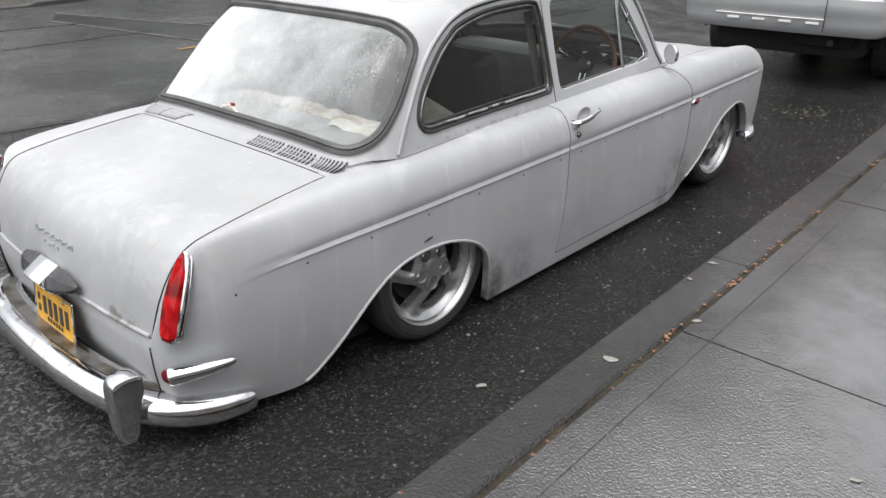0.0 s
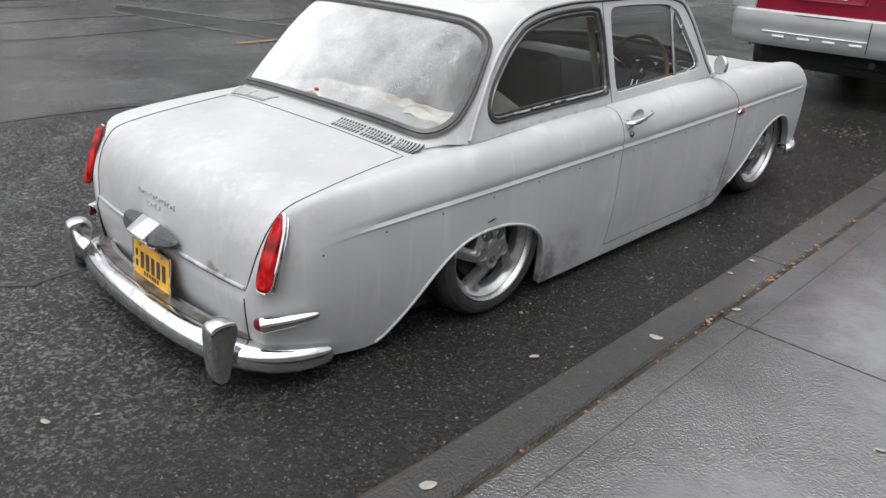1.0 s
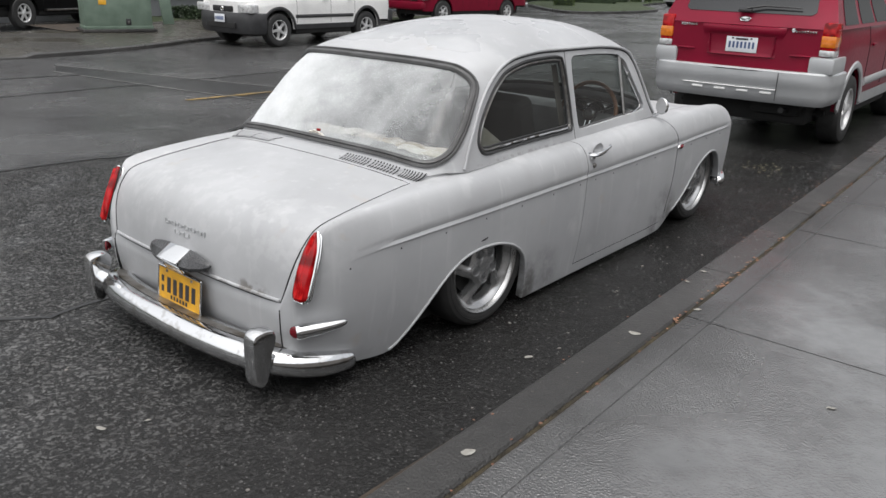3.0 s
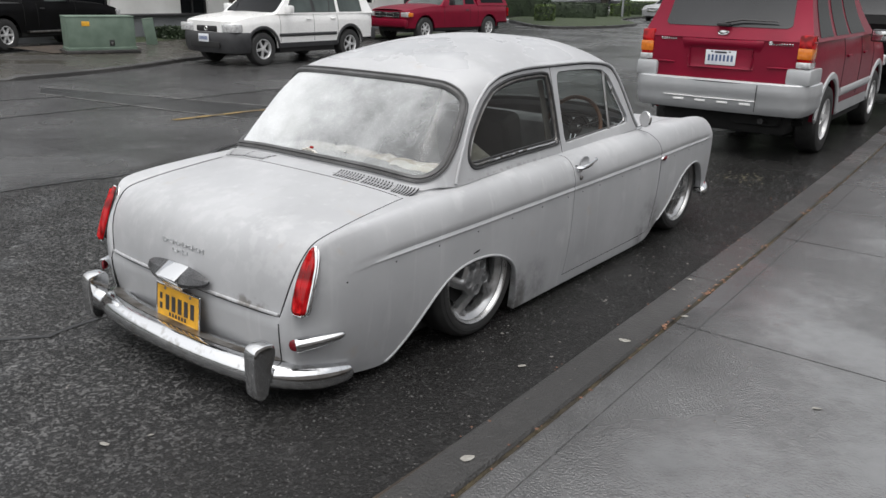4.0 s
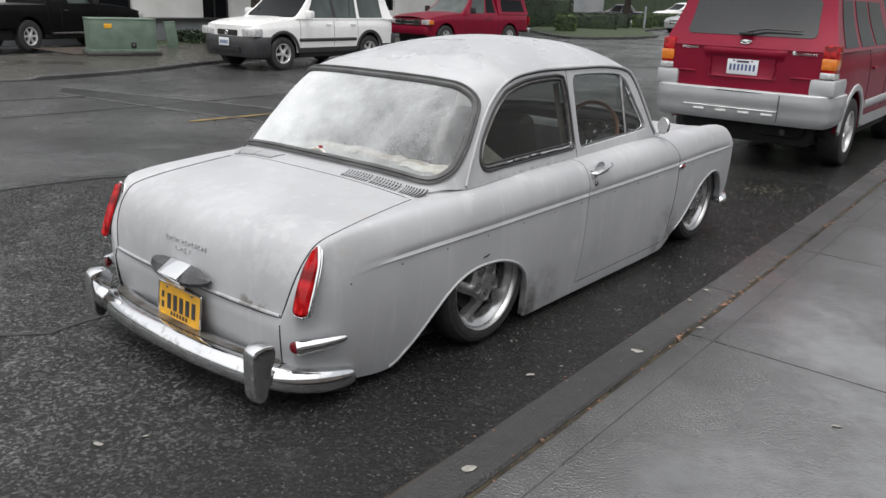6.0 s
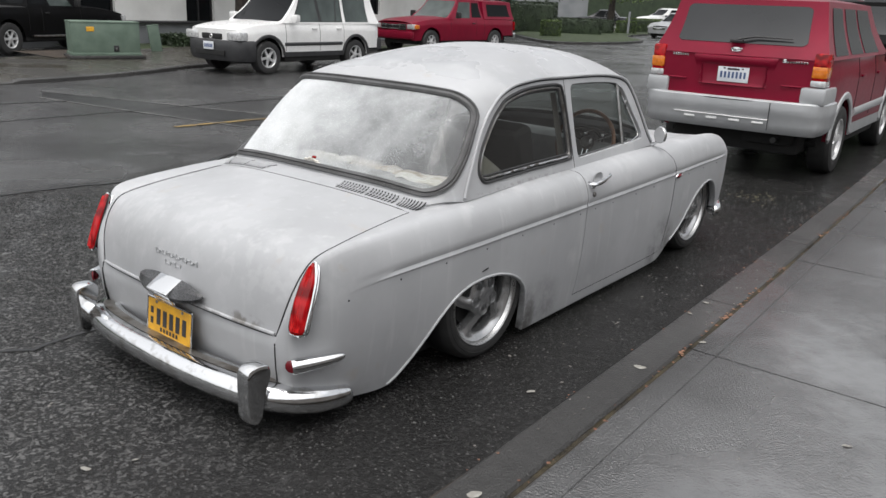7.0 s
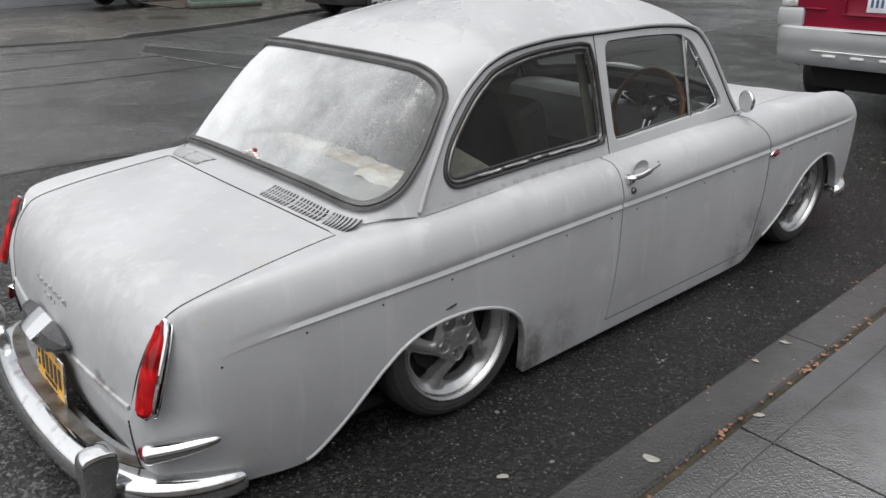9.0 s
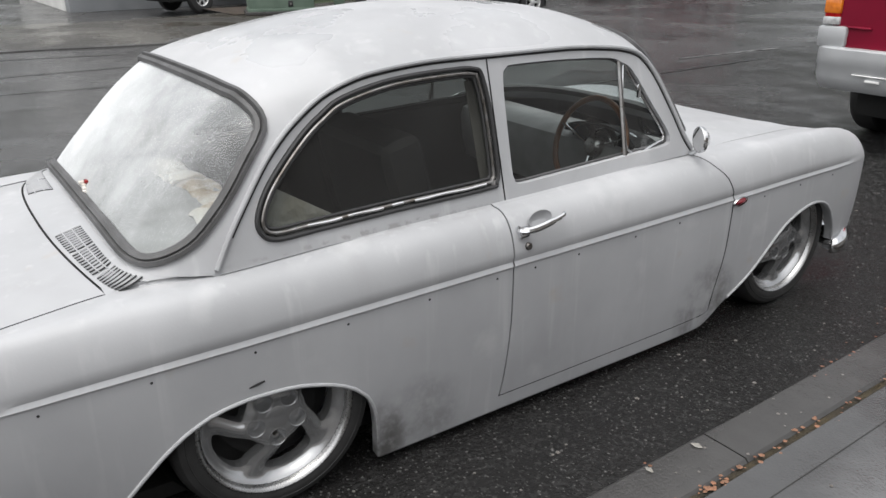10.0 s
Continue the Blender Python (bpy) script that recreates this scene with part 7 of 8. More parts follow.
GRASS = mat("wet grass", (0.034, 0.052, 0.015), (0.018, 0.029, 0.009), rough=0.75, scale=3, bump=0.5, bscale=90, bdist=0.03)
SOIL = mat("damp leaf litter", (0.05, 0.036, 0.024), (0.022, 0.016, 0.012), rough=0.85, scale=5, bump=0.5, bscale=40, bdist=0.02)
YELLOW_LINE = mat("worn yellow road paint", (0.26, 0.17, 0.045), (0.13, 0.09, 0.035), rough=0.6, scale=7, mix_lo=0.42, mix_hi=0.6)
WHITE_LINE = mat("worn white road paint", (0.15, 0.15, 0.15), (0.03, 0.03, 0.03), rough=0.6, scale=7, mix_lo=0.42, mix_hi=0.6)

FAR = [(-11.6, -40), (-11.5, -4), (-11.4, 0.5), (-11.0, 2.4), (-10.95, 3.4), (-11.15, 4.6), (-11.6, 5.9), (-12.25, 7.3), (-13.5, 11.0), (-14.9, 15.0), (-15.6, 19.5)]
far_edge = spline(FAR[1:], 5)
far_edge = [np.array(FAR[0])] + far_edge
bm = bmesh.new()
n = len(far_edge)
outs = []
for i in range(n):
    t = far_edge[min(i + 1, n - 1)] - far_edge[max(i - 1, 0)]
    t = t / np.linalg.norm(t)
    outs.append(Vector((t[1], -t[0], 0)))
drop = [0.03 if -2 < p[1] < 3.2 else 0.075 for p in far_edge]
rows = []
for i, p in enumerate(far_edge):
    p3 = Vector((p[0], p[1], 0))
    o, h = outs[i], drop[i]
    rows.append([p3 + o * 0.02 + Vector((0, 0, -0.05)), p3 + o * 0.01 + Vector((0, 0, h * 0.8)), p3 - o * 0.02 + Vector((0, 0, h)), p3 - o * 0.16 + Vector((0, 0, h)), p3 - o * 0.17 + Vector((0, 0, h - 0.02))])
sheet(bm, rows)
tagged(part("far_kerb", bm, KERB, None, "low wet concrete kerb across the road"), kind="structure", category="kerb")
bm = bmesh.new()
rows = []
for i, p in enumerate(far_edge):
    a = Vector((p[0], p[1], 0)) - outs[i] * 0.17
    h = drop[i] - 0.006
    rows.append([(a.x, a.y, h), (a.x - 1.0, a.y + 0.1, max(h, 0.10)), (a.x - 3.6, a.y + 0.2, 0.11)])
sheet(bm, rows)
tagged(part("far_pavement", bm, FAR_WALK, None, "wet concrete pavement and driveway apron across the road"), kind="structure", category="pavement")
bm = bmesh.new()
sheet(bm, [[(x, y, 0.085 + 0.02 * noise.noise(Vector((x, y, 0)) * 0.7)) for y in np.linspace(9.4, 20, 16)] for x in np.linspace(-18.8, -15.0, 8)])
sheet(bm, [[(x, y, 0.095 + 0.02 * noise.noise(Vector((x, y, 0)) * 0.7)) for y in np.linspace(7.5, 9.45, 8)] for x in np.linspace(-18.8, -14.6, 8)])
tagged(part("verge", bm, GRASS, None, "wet grass verge with leaf litter"), kind="structure", category="grass")
bm = bmesh.new()
sheet(bm, [[(x, y, 0.125 + 0.012 * noise.noise(Vector((x, y, 2)) * 1.5)) for y in np.linspace(5.4, 7.5, 10)] for x in np.linspace(-16.4, -14.3, 8)])
tagged(part("leaf_litter", bm, SOIL, None, "damp brown leaf litter round the cabinet"), kind="structure", category="soil")

# green electrical cabinet and marker post
cab_m = pose(-14.20, 6.42, 0.11, 0, 0, 73) @ Matrix.Diagonal((1.04, 1.04, 1.05, 1))
cabinet = thing("electrical_cabinet", "faded green steel electrical cabinet on a concrete pad", "cabinet", cab_m)
bm = bmesh.new()
block(bm, 0, 0, 0.38, 1.32, 0.62, 0.66, 0.02)
part("body", bm, BOXGREEN, cabinet)
one_block("lid", (0, 0, 0.712, 1.335, 0.635, 0.035), BOXGREEN, cabinet, "", 0.012)
one_block("pad", (0, 0, 0.03, 1.46, 0.78, 0.06), KERB, cabinet, "concrete pad", 0.01)
one_block("warning_label", (-0.30, -0.313, 0.58, 0.15, 0.006, 0.09), YELLOW_PLATE, cabinet, "yellow warning label", 0.002)
lk = one_block("lock_box", (0.18, -0.315, 0.20, 0.10, 0.02, 0.12), TRIMBLACK, cabinet, "dark lock recess", 0.008)
one_block("padlock", (0.18, -0.330, 0.19, 0.035, 0.016, 0.05), DULL, lk, "", 0.006)
one_block("base_lip", (0, 0, 0.085, 1.35, 0.65, 0.06), BOXGREEN, cabinet, "", 0.01)
post = thing("marker_post", "short green utility marker post, leaning", "post", pose(-15.60, 8.55, 0.09, 0, -7, 70) @ Matrix.Diagonal((1.08, 1.08, 1.08, 1)))
one_block("shaft", (0, 0, 0.29, 0.24, 0.08, 0.58), BOXGREEN, post, "", 0.012)
one_block("cap", (0, 0, 0.59, 0.25, 0.09, 0.03), BOXGREEN, post, "", 0.01)


# buildings
def wall_with_holes(name, x, y0, y1, z0, z1, holes, material, label, facing=1, depth=0.25):
    """A wall along y with openings (ya, yb, za, zb) through it."""
    bm = bmesh.new()
    ys = sorted({y0, y1} | {v for h in holes for v in h[:2]})
    zs = sorted({z0, z1} | {v for h in holes for v in h[2:]})
    for a, b in zip(ys, ys[1:]):
        for c, d in zip(zs, zs[1:]):
            if any(h[0] <= a and b <= h[1] and h[2] <= c and d <= h[3] for h in holes):
                continue
            block(bm, x - facing * depth / 2, (a + b) / 2, (c + d) / 2, depth, b - a, d - c)
    bmesh.ops.remove_doubles(bm, verts=bm.verts, dist=0.0005)
    return tagged(part(name, bm, material, None, label, smooth=False), kind="structure", category="wall")


shop = thing("white_building", "low white building with dark doorways above a grey base", "building")
holes = [(11.9, 12.9, 0.68, 2.3), (6.3, 9.6, 0.66, 2.8), (14.6, 15.4, 0.68, 2.3), (18.0, 20.4, 1.0, 2.4)]
w_ = wall_with_holes("wall", -19.3, 3.0, 27.0, 0.66, 3.5, holes, WHITE_WALL, "white painted wall")
w_.parent = shop
for k in ("kind", "category"):
    del w_[k]
for (a, b, c, d) in holes:
    fr = one_block("window", (-19.48, (a + b) / 2, (c + d) / 2, 0.03, b - a, d - c), DARK_GLASS, shop, "dark glazed opening", 0.004)
    for yy in (a + 0.03, b - 0.03, (a + b) / 2):
        one_block("frame", (-19.44, yy, (c + d) / 2, 0.06, 0.05, d - c), TRIMBLACK, fr, "", 0.008)
one_block("base_wall", (-19.15, 15.0, 0.33, 0.5, 24.0, 0.66), GREY_WALL, shop, "grey rendered base", 0.01)
one_block("ledge", (-19.0, 15.0, 0.67, 0.62, 24.0, 0.06), TRIMBLACK, shop, "", 0.01)
one_block("roof", (-23.3, 15.0, 3.65, 8.6, 24.6, 0.3), GREY_WALL, shop, "", 0.03)
one_block("rear_wall", (-27.4, 15.0, 1.75, 0.3, 24.0, 3.5), WHITE_WALL, shop, "", 0.01)
for yy in (3.15, 26.85):
    one_block("end_wall", (-23.3, yy, 1.75, 7.9, 0.3, 3.5), WHITE_WALL, shop, "", 0.01)

office = thing("grey_building", "grey building with teal doors beyond the hedges", "building", pose(-35.5, 46.7, 0, 0, 0, 30))
bm = bmesh.new()
for a, b in ((-9, -5.6), (-4.4, -1.6), (-0.4, 2.4), (3.6, 9)):
    block(bm, (a + b) / 2, 0, 1.15, b - a, 0.3, 2.3)
block(bm, 0, 0, 3.9, 18, 0.3, 3.2)
block(bm, 0, 8, 2.75, 18, 0.3, 5.5)
for x in (-8.85, 8.85):
    block(bm, x, 4, 2.75, 0.3, 7.7, 5.5)
part("wall", bm, GREY_WALL, office, "", False)
for x in (-5, -1, 3):
    d = one_block("door", (x, 0.06, 1.15, 1.2, 0.08, 2.3), TEAL, office, "teal panelled door", 0.01)
    one_block("door_handle", (x + 0.4, -0.01, 1.05, 0.03, 0.06, 0.14), DULL, d, "", 0.008)
one_block("roof", (0, 4, 5.65, 19, 9, 0.3), TAN_WALL, office, "", 0.03)

# ---- hedges and trees ----
def leafy(name, label, category, boxes, count, size, material, seed, m=None, kind=""):
    """Foliage of many small leaves round the given boxes (centre, half sizes)."""
    rng = np.random.default_rng(seed)
    V, Fc = [], []
    for c, h in boxes:
        c, h = np.array(c, float), np.array(h, float)
        k = int(count / len(boxes))
        u = rng.uniform(-1, 1, (k, 3))
        ax = rng.integers(0, 3, k)
        u[np.arange(k), ax] = np.sign(u[np.arange(k), ax]) * (1 - 0.10 * rng.random(k) ** 2)
        u[:, 2] = np.where(ax == 2, abs(u[:, 2]), u[:, 2])
        P = c + u * h + rng.normal(0, size * 0.35, (k, 3))
        A, B = rng.normal(size=(k, 3)), rng.normal(size=(k, 3))
        A /= np.linalg.norm(A, axis=1)[:, None]
        B -= A * (A * B).sum(1)[:, None]
        B /= np.linalg.norm(B, axis=1)[:, None]
        s = size * rng.uniform(0.6, 1.3, (k, 1))
        base = len(V)
        quad = np.stack([P - A * s, P + B * s * 0.45, P + A * s, P - B * s * 0.45], 1).reshape(-1, 3)
        V.extend(map(tuple, quad))
        Fc.extend((base + 4 * i, base + 4 * i + 1, base + 4 * i + 2, base + 4 * i + 3) for i in range(k))
    me = bpy.data.meshes.new(name)
    me.from_pydata(V, [], Fc)
    me.materials.append(material)
    ob = new(name, me)
    if m is not None:
        ob.matrix_world = m
    return tagged(ob, label, category, "", kind)


def hedge(x, y, rz, sx, sy, h, seed, material=None):
    ob = thing("hedge", "clipped green box hedge in the far planting bed", "hedge", pose(x, y, 0.02, 0, 0, rz), "clipped hedges")
    lv = leafy("leaves", "", "", [((0, 0, h / 2), (sx, sy, h / 2))], int(2600 * (0.4 + sx * sy)), 0.055, material or LEAF, seed)
    lv.parent = ob
    bm = bmesh.new()
    block(bm, 0, 0, h * 0.47, sx * 1.86, sy * 1.86, h * 0.92, 0.12)
    part("core", bm, DARKLEAF, ob)
    return ob


hedge(-20.0, 33.9, 30, 0.50, 0.50, 0.84, 1)
hedge(-22.0, 39.7, 30, 1.55, 0.6, 0.92, 2, DARKLEAF)
hedge(-22.9, 43.4, 30, 1.3, 0.6, 0.85, 3, DARKLEAF)
hedge(-22.0, 46.3, 30, 0.62, 0.5, 0.80, 4)
hedge(-22.9, 51.2, 30, 1.4, 0.6, 0.95, 5)
hedge(-24.7, 39.0, 30, 1.6, 0.9, 1.75, 8, DARKLEAF)
hedge(-21.5, 27.5, -10, 1.4, 1.2, 1.25, 6, DARKLEAF)
hedge(-17.6, 10.6, 10, 0.5, 0.4, 0.35, 7, DARKLEAF)
bm = bmesh.new()
isl = spline([(-22.6, 33.6), (-21.0, 32.2), (-17.6, 28.9), (-15.8, 28.3), (-15.0, 31.5), (-15.8, 36), (-18.9, 40.5), (-20.6, 46), (-21.4, 54), (-26.5, 54), (-25.5, 42)], 5, True)
top = [bm.verts.new((x, y, 0.10)) for x, y in isl]
low = [bm.verts.new((x, y, -0.04)) for x, y in isl]
bm.faces.new(top)
for i in range(len(isl)):
    bm.faces.new((low[i], low[(i + 1) % len(isl)], top[(i + 1) % len(isl)], top[i]))
tagged(part("planting_bed", bm, KERB, None, "kerbed planting bed at the car-park entrance", smooth=False), kind="structure", category="kerb")
bm = bmesh.new()
cen = np.mean(isl, 0)
ins = [cen + (np.array(p) - cen) * 0.95 for p in isl]
f0 = bm.faces.new([bm.verts.new((x, y, 0.106)) for x, y in ins])
bmesh.ops.triangulate(bm, faces=[f0])
tagged(part("bed_grass", bm, GRASS, None, "wet grass in the planting bed"), kind="structure", category="grass")


def tree(x, y, h, spread, seed, trunk=0.16, clear=2.2, material=None, z=0.05):
    rng = np.random.default_rng(seed)
    ob = thing("tree", "street tree with a dark trunk and leafy crown", "tree", pose(x, y, z), "street trees")
    bm = bmesh.new()
    lean_ = rng.uniform(-0.15, 0.15, 2)
    spine = [(lean_[0] * t * t * h * 0.4, lean_[1] * t * t * h * 0.4, h * 0.8 * t) for t in np.linspace(0, 1, 9)]
    tube(bm, spine, [trunk * (1.35 - 0.2 * min(i, 1) - 0.11 * i) for i in range(9)], 10)
    part("trunk", bm, BARK, ob)
    tips = []
    bm = bmesh.new()
    for k in range(11):
        t = clear / h / 0.8 + (1 - clear / h / 0.8) * (k + 0.5) / 11
        p = Vector(spine[min(8, int(t * 8))])
        a = k * 2.4 + rng.uniform(-0.4, 0.4)
        r = spread * (0.95 - 0.5 * abs(t - 0.55))
        q = p + Vector((math.cos(a) * r, math.sin(a) * r, r * rng.uniform(0.2, 0.6)))
        mid = p.lerp(q, 0.5) + Vector((0, 0, 0.15))
        tube(bm, [p, mid, q], [trunk * 0.38, trunk * 0.22, trunk * 0.08], 6)
        tips += [mid, q, p.lerp(q, 0.75)]
    part("limbs", bm, BARK, ob)
    boxes = [((q.x, q.y, q.z + 0.1), (spread * rng.uniform(0.22, 0.42), spread * rng.uniform(0.22, 0.42), spread * rng.uniform(0.16, 0.3))) for q in tips]
    lv = leafy("crown", "", "", boxes, 7000, 0.085, material or LEAF, seed + 50)
    lv.parent = ob
    return ob


tree(-17.0, 12.2, 7.5, 2.6, 21, 0.20, 2.3, DARKLEAF)
tree(-16.2, 21.5, 7.0, 2.4, 22, 0.18, 2.3, DARKLEAF)
tree(-23.5, 46.9, 6.8, 2.6, 23, 0.24, 1.9)
tree(-21.0, 30.5, 7.0, 2.8, 24, 0.2, 1.9, DARKLEAF)
tree(-26.0, 36.0, 7.5, 3.0, 25, 0.2, 2.0, DARKLEAF)
tree(-12.9, 52.0, 7.5, 3.0, 26, 0.2, 2.0, DARKLEAF)
bm = bmesh.new()
tube(bm, [(0, 0, 0), (0, 0, 0.5), (0, 0, 0.95)], 0.07, 8)
sp = tagged(part("bed_post", bm, GREY_WALL, None, "short grey post in the planting bed"), category="post")
sp.matrix_world = pose(-21.3, 45.2, 0.1) @ Matrix.Diagonal((1, 1, 1.4, 1))

SILVER_CAR = mat("silver car paint", (0.42, 0.43, 0.44), rough=0.3, metal=0.4, scale=3, coat=0.4)
saloon_far("far_saloon", "silver saloon waiting at the car-park entrance", pose(-18.05, 46.6, 0, 0, 0, 178), SILVER_CAR)
saloon_far("far_saloon", "dark saloon parked behind the hedges", pose(-26.0, 52.5, 0, 0, 0, 115), BLACK_PAINT)
sport_utility("far_van", "white people carrier parked behind the hedges", pose(-25.5, 62.0, 0, 0, 0, 150), WHITE_PAINT, WHITE_PAINT, DARK_GLASS, False)

# the place closed on the pavement's side, behind the camera, and in the distance
bm = bmesh.new()
# walls out of view, added to darken reflections and the car's kerb side
block(bm, 9.5, 6, 2.2, 0.4, 70, 4.4)
block(bm, 8.6, 27, 1.6, 0.4, 36, 3.2)
tagged(part("unseen_wall_east", bm, TAN_WALL, None, "unseen plain brown wall beyond the pavement, added to dim the car's side and reflections", smooth=False), kind="structure", category="wall")
bm = bmesh.new()
for (a, b, hh) in (((-60, 90), (60, 90), 7), ((-75, -60), (-75, 90), 8), ((-60, -55), (60, -55), 7)):
    a, b = Vector((*a, 0)), Vector((*b, 0))
    nn = 60
    rows = []
    for i in range(nn + 1):
        p = a.lerp(b, i / nn)
        rows.append([p, p + Vector((0, 0, hh * (0.6 + 0.4 * noise.noise(p * 0.11)) + 0.7 * noise.noise(p * 0.7)))])
    sheet(bm, rows)
tagged(part("backdrop", bm, DARKLEAF, None, "distant dark line of trees"), kind="structure", category="trees")

# ---- ground, kerb and pavement ----
bm = bmesh.new()
xs = np.concatenate([[-900, -300, -120, -60, -30], np.linspace(-20, 14, 30), [40, 120, 300, 900]])
ys = np.concatenate([[-900, -300, -100, -40], np.linspace(-16, 44, 44), [80, 150, 300, 900]])
sheet(bm, [[(x, y, 0.0) for y in ys] for x in xs])
tagged(part("ground", bm, ASPHALT, None, "dark wet asphalt road with embedded stones"), kind="structure", category="road")

EDGE = lambda y: 1.425 - 0.031 * (y + 1) - 0.0021 * min(max(0.0, y), 9.0) ** 2 - 0.038 * max(0.0, y - 9.0)
KW, KH = 0.172, 0.15


def slab(xa, xb, y0, y1, z0, z1, gap, bevel, seed=0, groove=0.0):
    """A slab between two lines that run along the street."""
    bm = bmesh.new()
    y0, y1 = y0 + gap / 2, y1 - gap / 2
    rows = []
    for y in np.linspace(y0, y1, 12):
        a, b = EDGE(y) + xa, EDGE(y) + xb
        w = noise.noise(Vector((a * 3, y * 2.5, seed))) * 0.003
        cut = [(a + groove + k, y, z1 - d) for k, d in ((-0.0045, 0), (-0.002, 0.004), (0.002, 0.004), (0.0045, 0))] if groove else []
        rows.append([(a + w, y, z0), (a + w, y, z1 - bevel), (a + bevel + w, y, z1)] + cut + [(a + (b - a) * 0.5, y, z1 + 0.001), (b - bevel * 0.6, y, z1), (b, y, z1 - bevel * 0.6), (b, y, z0)])
    vs = sheet(bm, rows)
    for r in (vs[0], vs[-1]):
        bm.faces.new(r)
    return bm


bm = bmesh.new()
block(bm, 4.9, 10, 0.055, 7.0, 60, 0.11)
pavement = tagged(part("pavement", bm, SOIL, None, "bed of the concrete pavement"), kind="structure", category="pavement")
kerb = tagged(new("kerb"), "worn concrete kerb in long pieces, mossy behind", "kerb", "", "structure")
kerb_ends = [-9.6, -6.9, -4.2, -1.62, 1.13, 2.58, 5.1, 7.6, 10.1, 12.6, 15.1, 17.6, 20.1, 22.6, 25.1, 27.6, 30]
for a, b in zip(kerb_ends, kerb_ends[1:]):
    part("kerbstone", slab(0, KW, a, b, -0.05, KH, 0.006, 0.016, seed=int(a * 3)), KERB, kerb)
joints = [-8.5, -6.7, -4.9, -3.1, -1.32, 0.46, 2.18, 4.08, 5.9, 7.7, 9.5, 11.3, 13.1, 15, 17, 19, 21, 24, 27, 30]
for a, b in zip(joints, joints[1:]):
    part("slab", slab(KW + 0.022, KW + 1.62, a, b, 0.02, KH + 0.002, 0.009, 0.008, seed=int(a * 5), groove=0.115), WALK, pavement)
    part("slab", slab(KW + 1.63, KW + 3.5, a, b, 0.02, KH + 0.002, 0.009, 0.008, seed=int(a * 7)), WALK, pavement)
    part("slab", slab(KW + 3.51, KW + 6.5, a, b, 0.02, KH + 0.002, 0.009, 0.008, seed=int(a * 7)), WALK, pavement)

# moss and litter in the joint behind the kerb
MOSS = mat("moss and litter", (0.054, 0.041, 0.019), (0.016, 0.013, 0.009), rough=0.9, scale=9, bump=0.8, bscale=70, bdist=0.02)
bm = bmesh.new()
rows = []
for y in np.linspace(-4, 16, 500):
    c = EDGE(y) + KW + 0.011
    k = noise.noise(Vector((0, y * 1.7, 0))) + 0.5 * noise.noise(Vector((0, y * 9, 0)))
    h = KH - 0.014 + 0.018 * max(-0.8, k)
    w = 0.011 + 0.005 * max(0, k)
    rows.append([(c - w, y, KH - 0.012), (c - w * 0.5, y, h + 0.002 * math.sin(y * 60)), (c + w * 0.5, y, h), (c + w, y, KH - 0.012)])
sheet(bm, rows)
tagged(part("joint_moss", bm, MOSS, None, "moss and brown litter in the kerb joint"), kind="stuff", category="moss")


def scattered(name, label, category, material, points, size, seed, flatness=0.5, lift=0.0):
    """Many small angular chips lying about."""
    rng = np.random.default_rng(seed)
    V, Fc = [], []
    for (x, y, z) in points:
        s = size * rng.uniform(0.45, 1.4)
        a = rng.uniform(0, 6.28)
        ring = [(x + s * r * math.cos(a + k * 1.257), y + s * r * math.sin(a + k * 1.257), z) for k, r in enumerate(rng.uniform(0.55, 1.0, 5))]
        b = len(V)
        V += ring + [(x + s * 0.2 * rng.normal(), y + s * 0.2 * rng.normal(), z + s * flatness * rng.uniform(0.6, 1.1) + lift)]
        Fc += [(b + k, b + (k + 1) % 5, b + 5) for k in range(5)]
    me = bpy.data.meshes.new(name)
    me.from_pydata(V, [], Fc)
    me.materials.append(material)
    return tagged(new(name, me), label, category, "", "stuff")


rng = np.random.default_rng(5)
STONE = mat("road chippings", (0.045, 0.044, 0.042), (0.02, 0.02, 0.019), rough=0.42, scale=40, rvar=0.2)
PALE = mat("pale chippings", (0.17, 0.16, 0.15), (0.09, 0.08, 0.07), rough=0.6, scale=60)
pts = []
while len(pts) < 9000:
    x, y = rng.uniform(-3.2, 1.4), rng.uniform(-3.2, 5.5)
    if x < EDGE(y) - 0.02:
        pts.append((x, y, -0.001))
scattered("road_chippings", "small dark stones standing proud of the asphalt", "stones", STONE, pts, 0.0075, 6, 0.55)
pts = []
while len(pts) < 170:
    x, y = rng.uniform(-2.6, 1.4), rng.uniform(-3.0, 6.0)
    if x < EDGE(y) - 0.02 and rng.random() < 0.25 + 0.75 * (x > 0.7):
        pts.append((x, y, 0.001))
scattered("pale_chippings", "pale grit scattered on the road", "stones", PALE, pts, 0.0085, 7, 0.5)
PETAL = mat("reddish fallen petals", (0.20, 0.075, 0.045), (0.10, 0.055, 0.03), rough=0.7, scale=60)
pts = []
for k in range(190):
    y = rng.uniform(-1.5, 7)
    e = rng.choice([0, 1], p=[0.55, 0.45])
    x = EDGE(y) + (rng.normal(-0.02, 0.025) if e == 0 else KW + 0.015 + rng.normal(0, 0.014))
    pts.append((x, y, 0.002 if x < EDGE(y) else KH + 0.001))
for k in range(260):
    y = rng.normal(3.6, 1.1)
    x = EDGE(y) - abs(rng.normal(0.0, 0.07)) - 0.004
    pts.append((x, y, 0.002))
scattered("fallen_petals", "small reddish petals and bud scales along the kerb", "litter", PETAL, pts, 0.0075, 8, 0.25)
HUSK = mat("orange bud husks", (0.27, 0.125, 0.07), (0.16, 0.085, 0.05), rough=0.7, scale=60)
pts = []
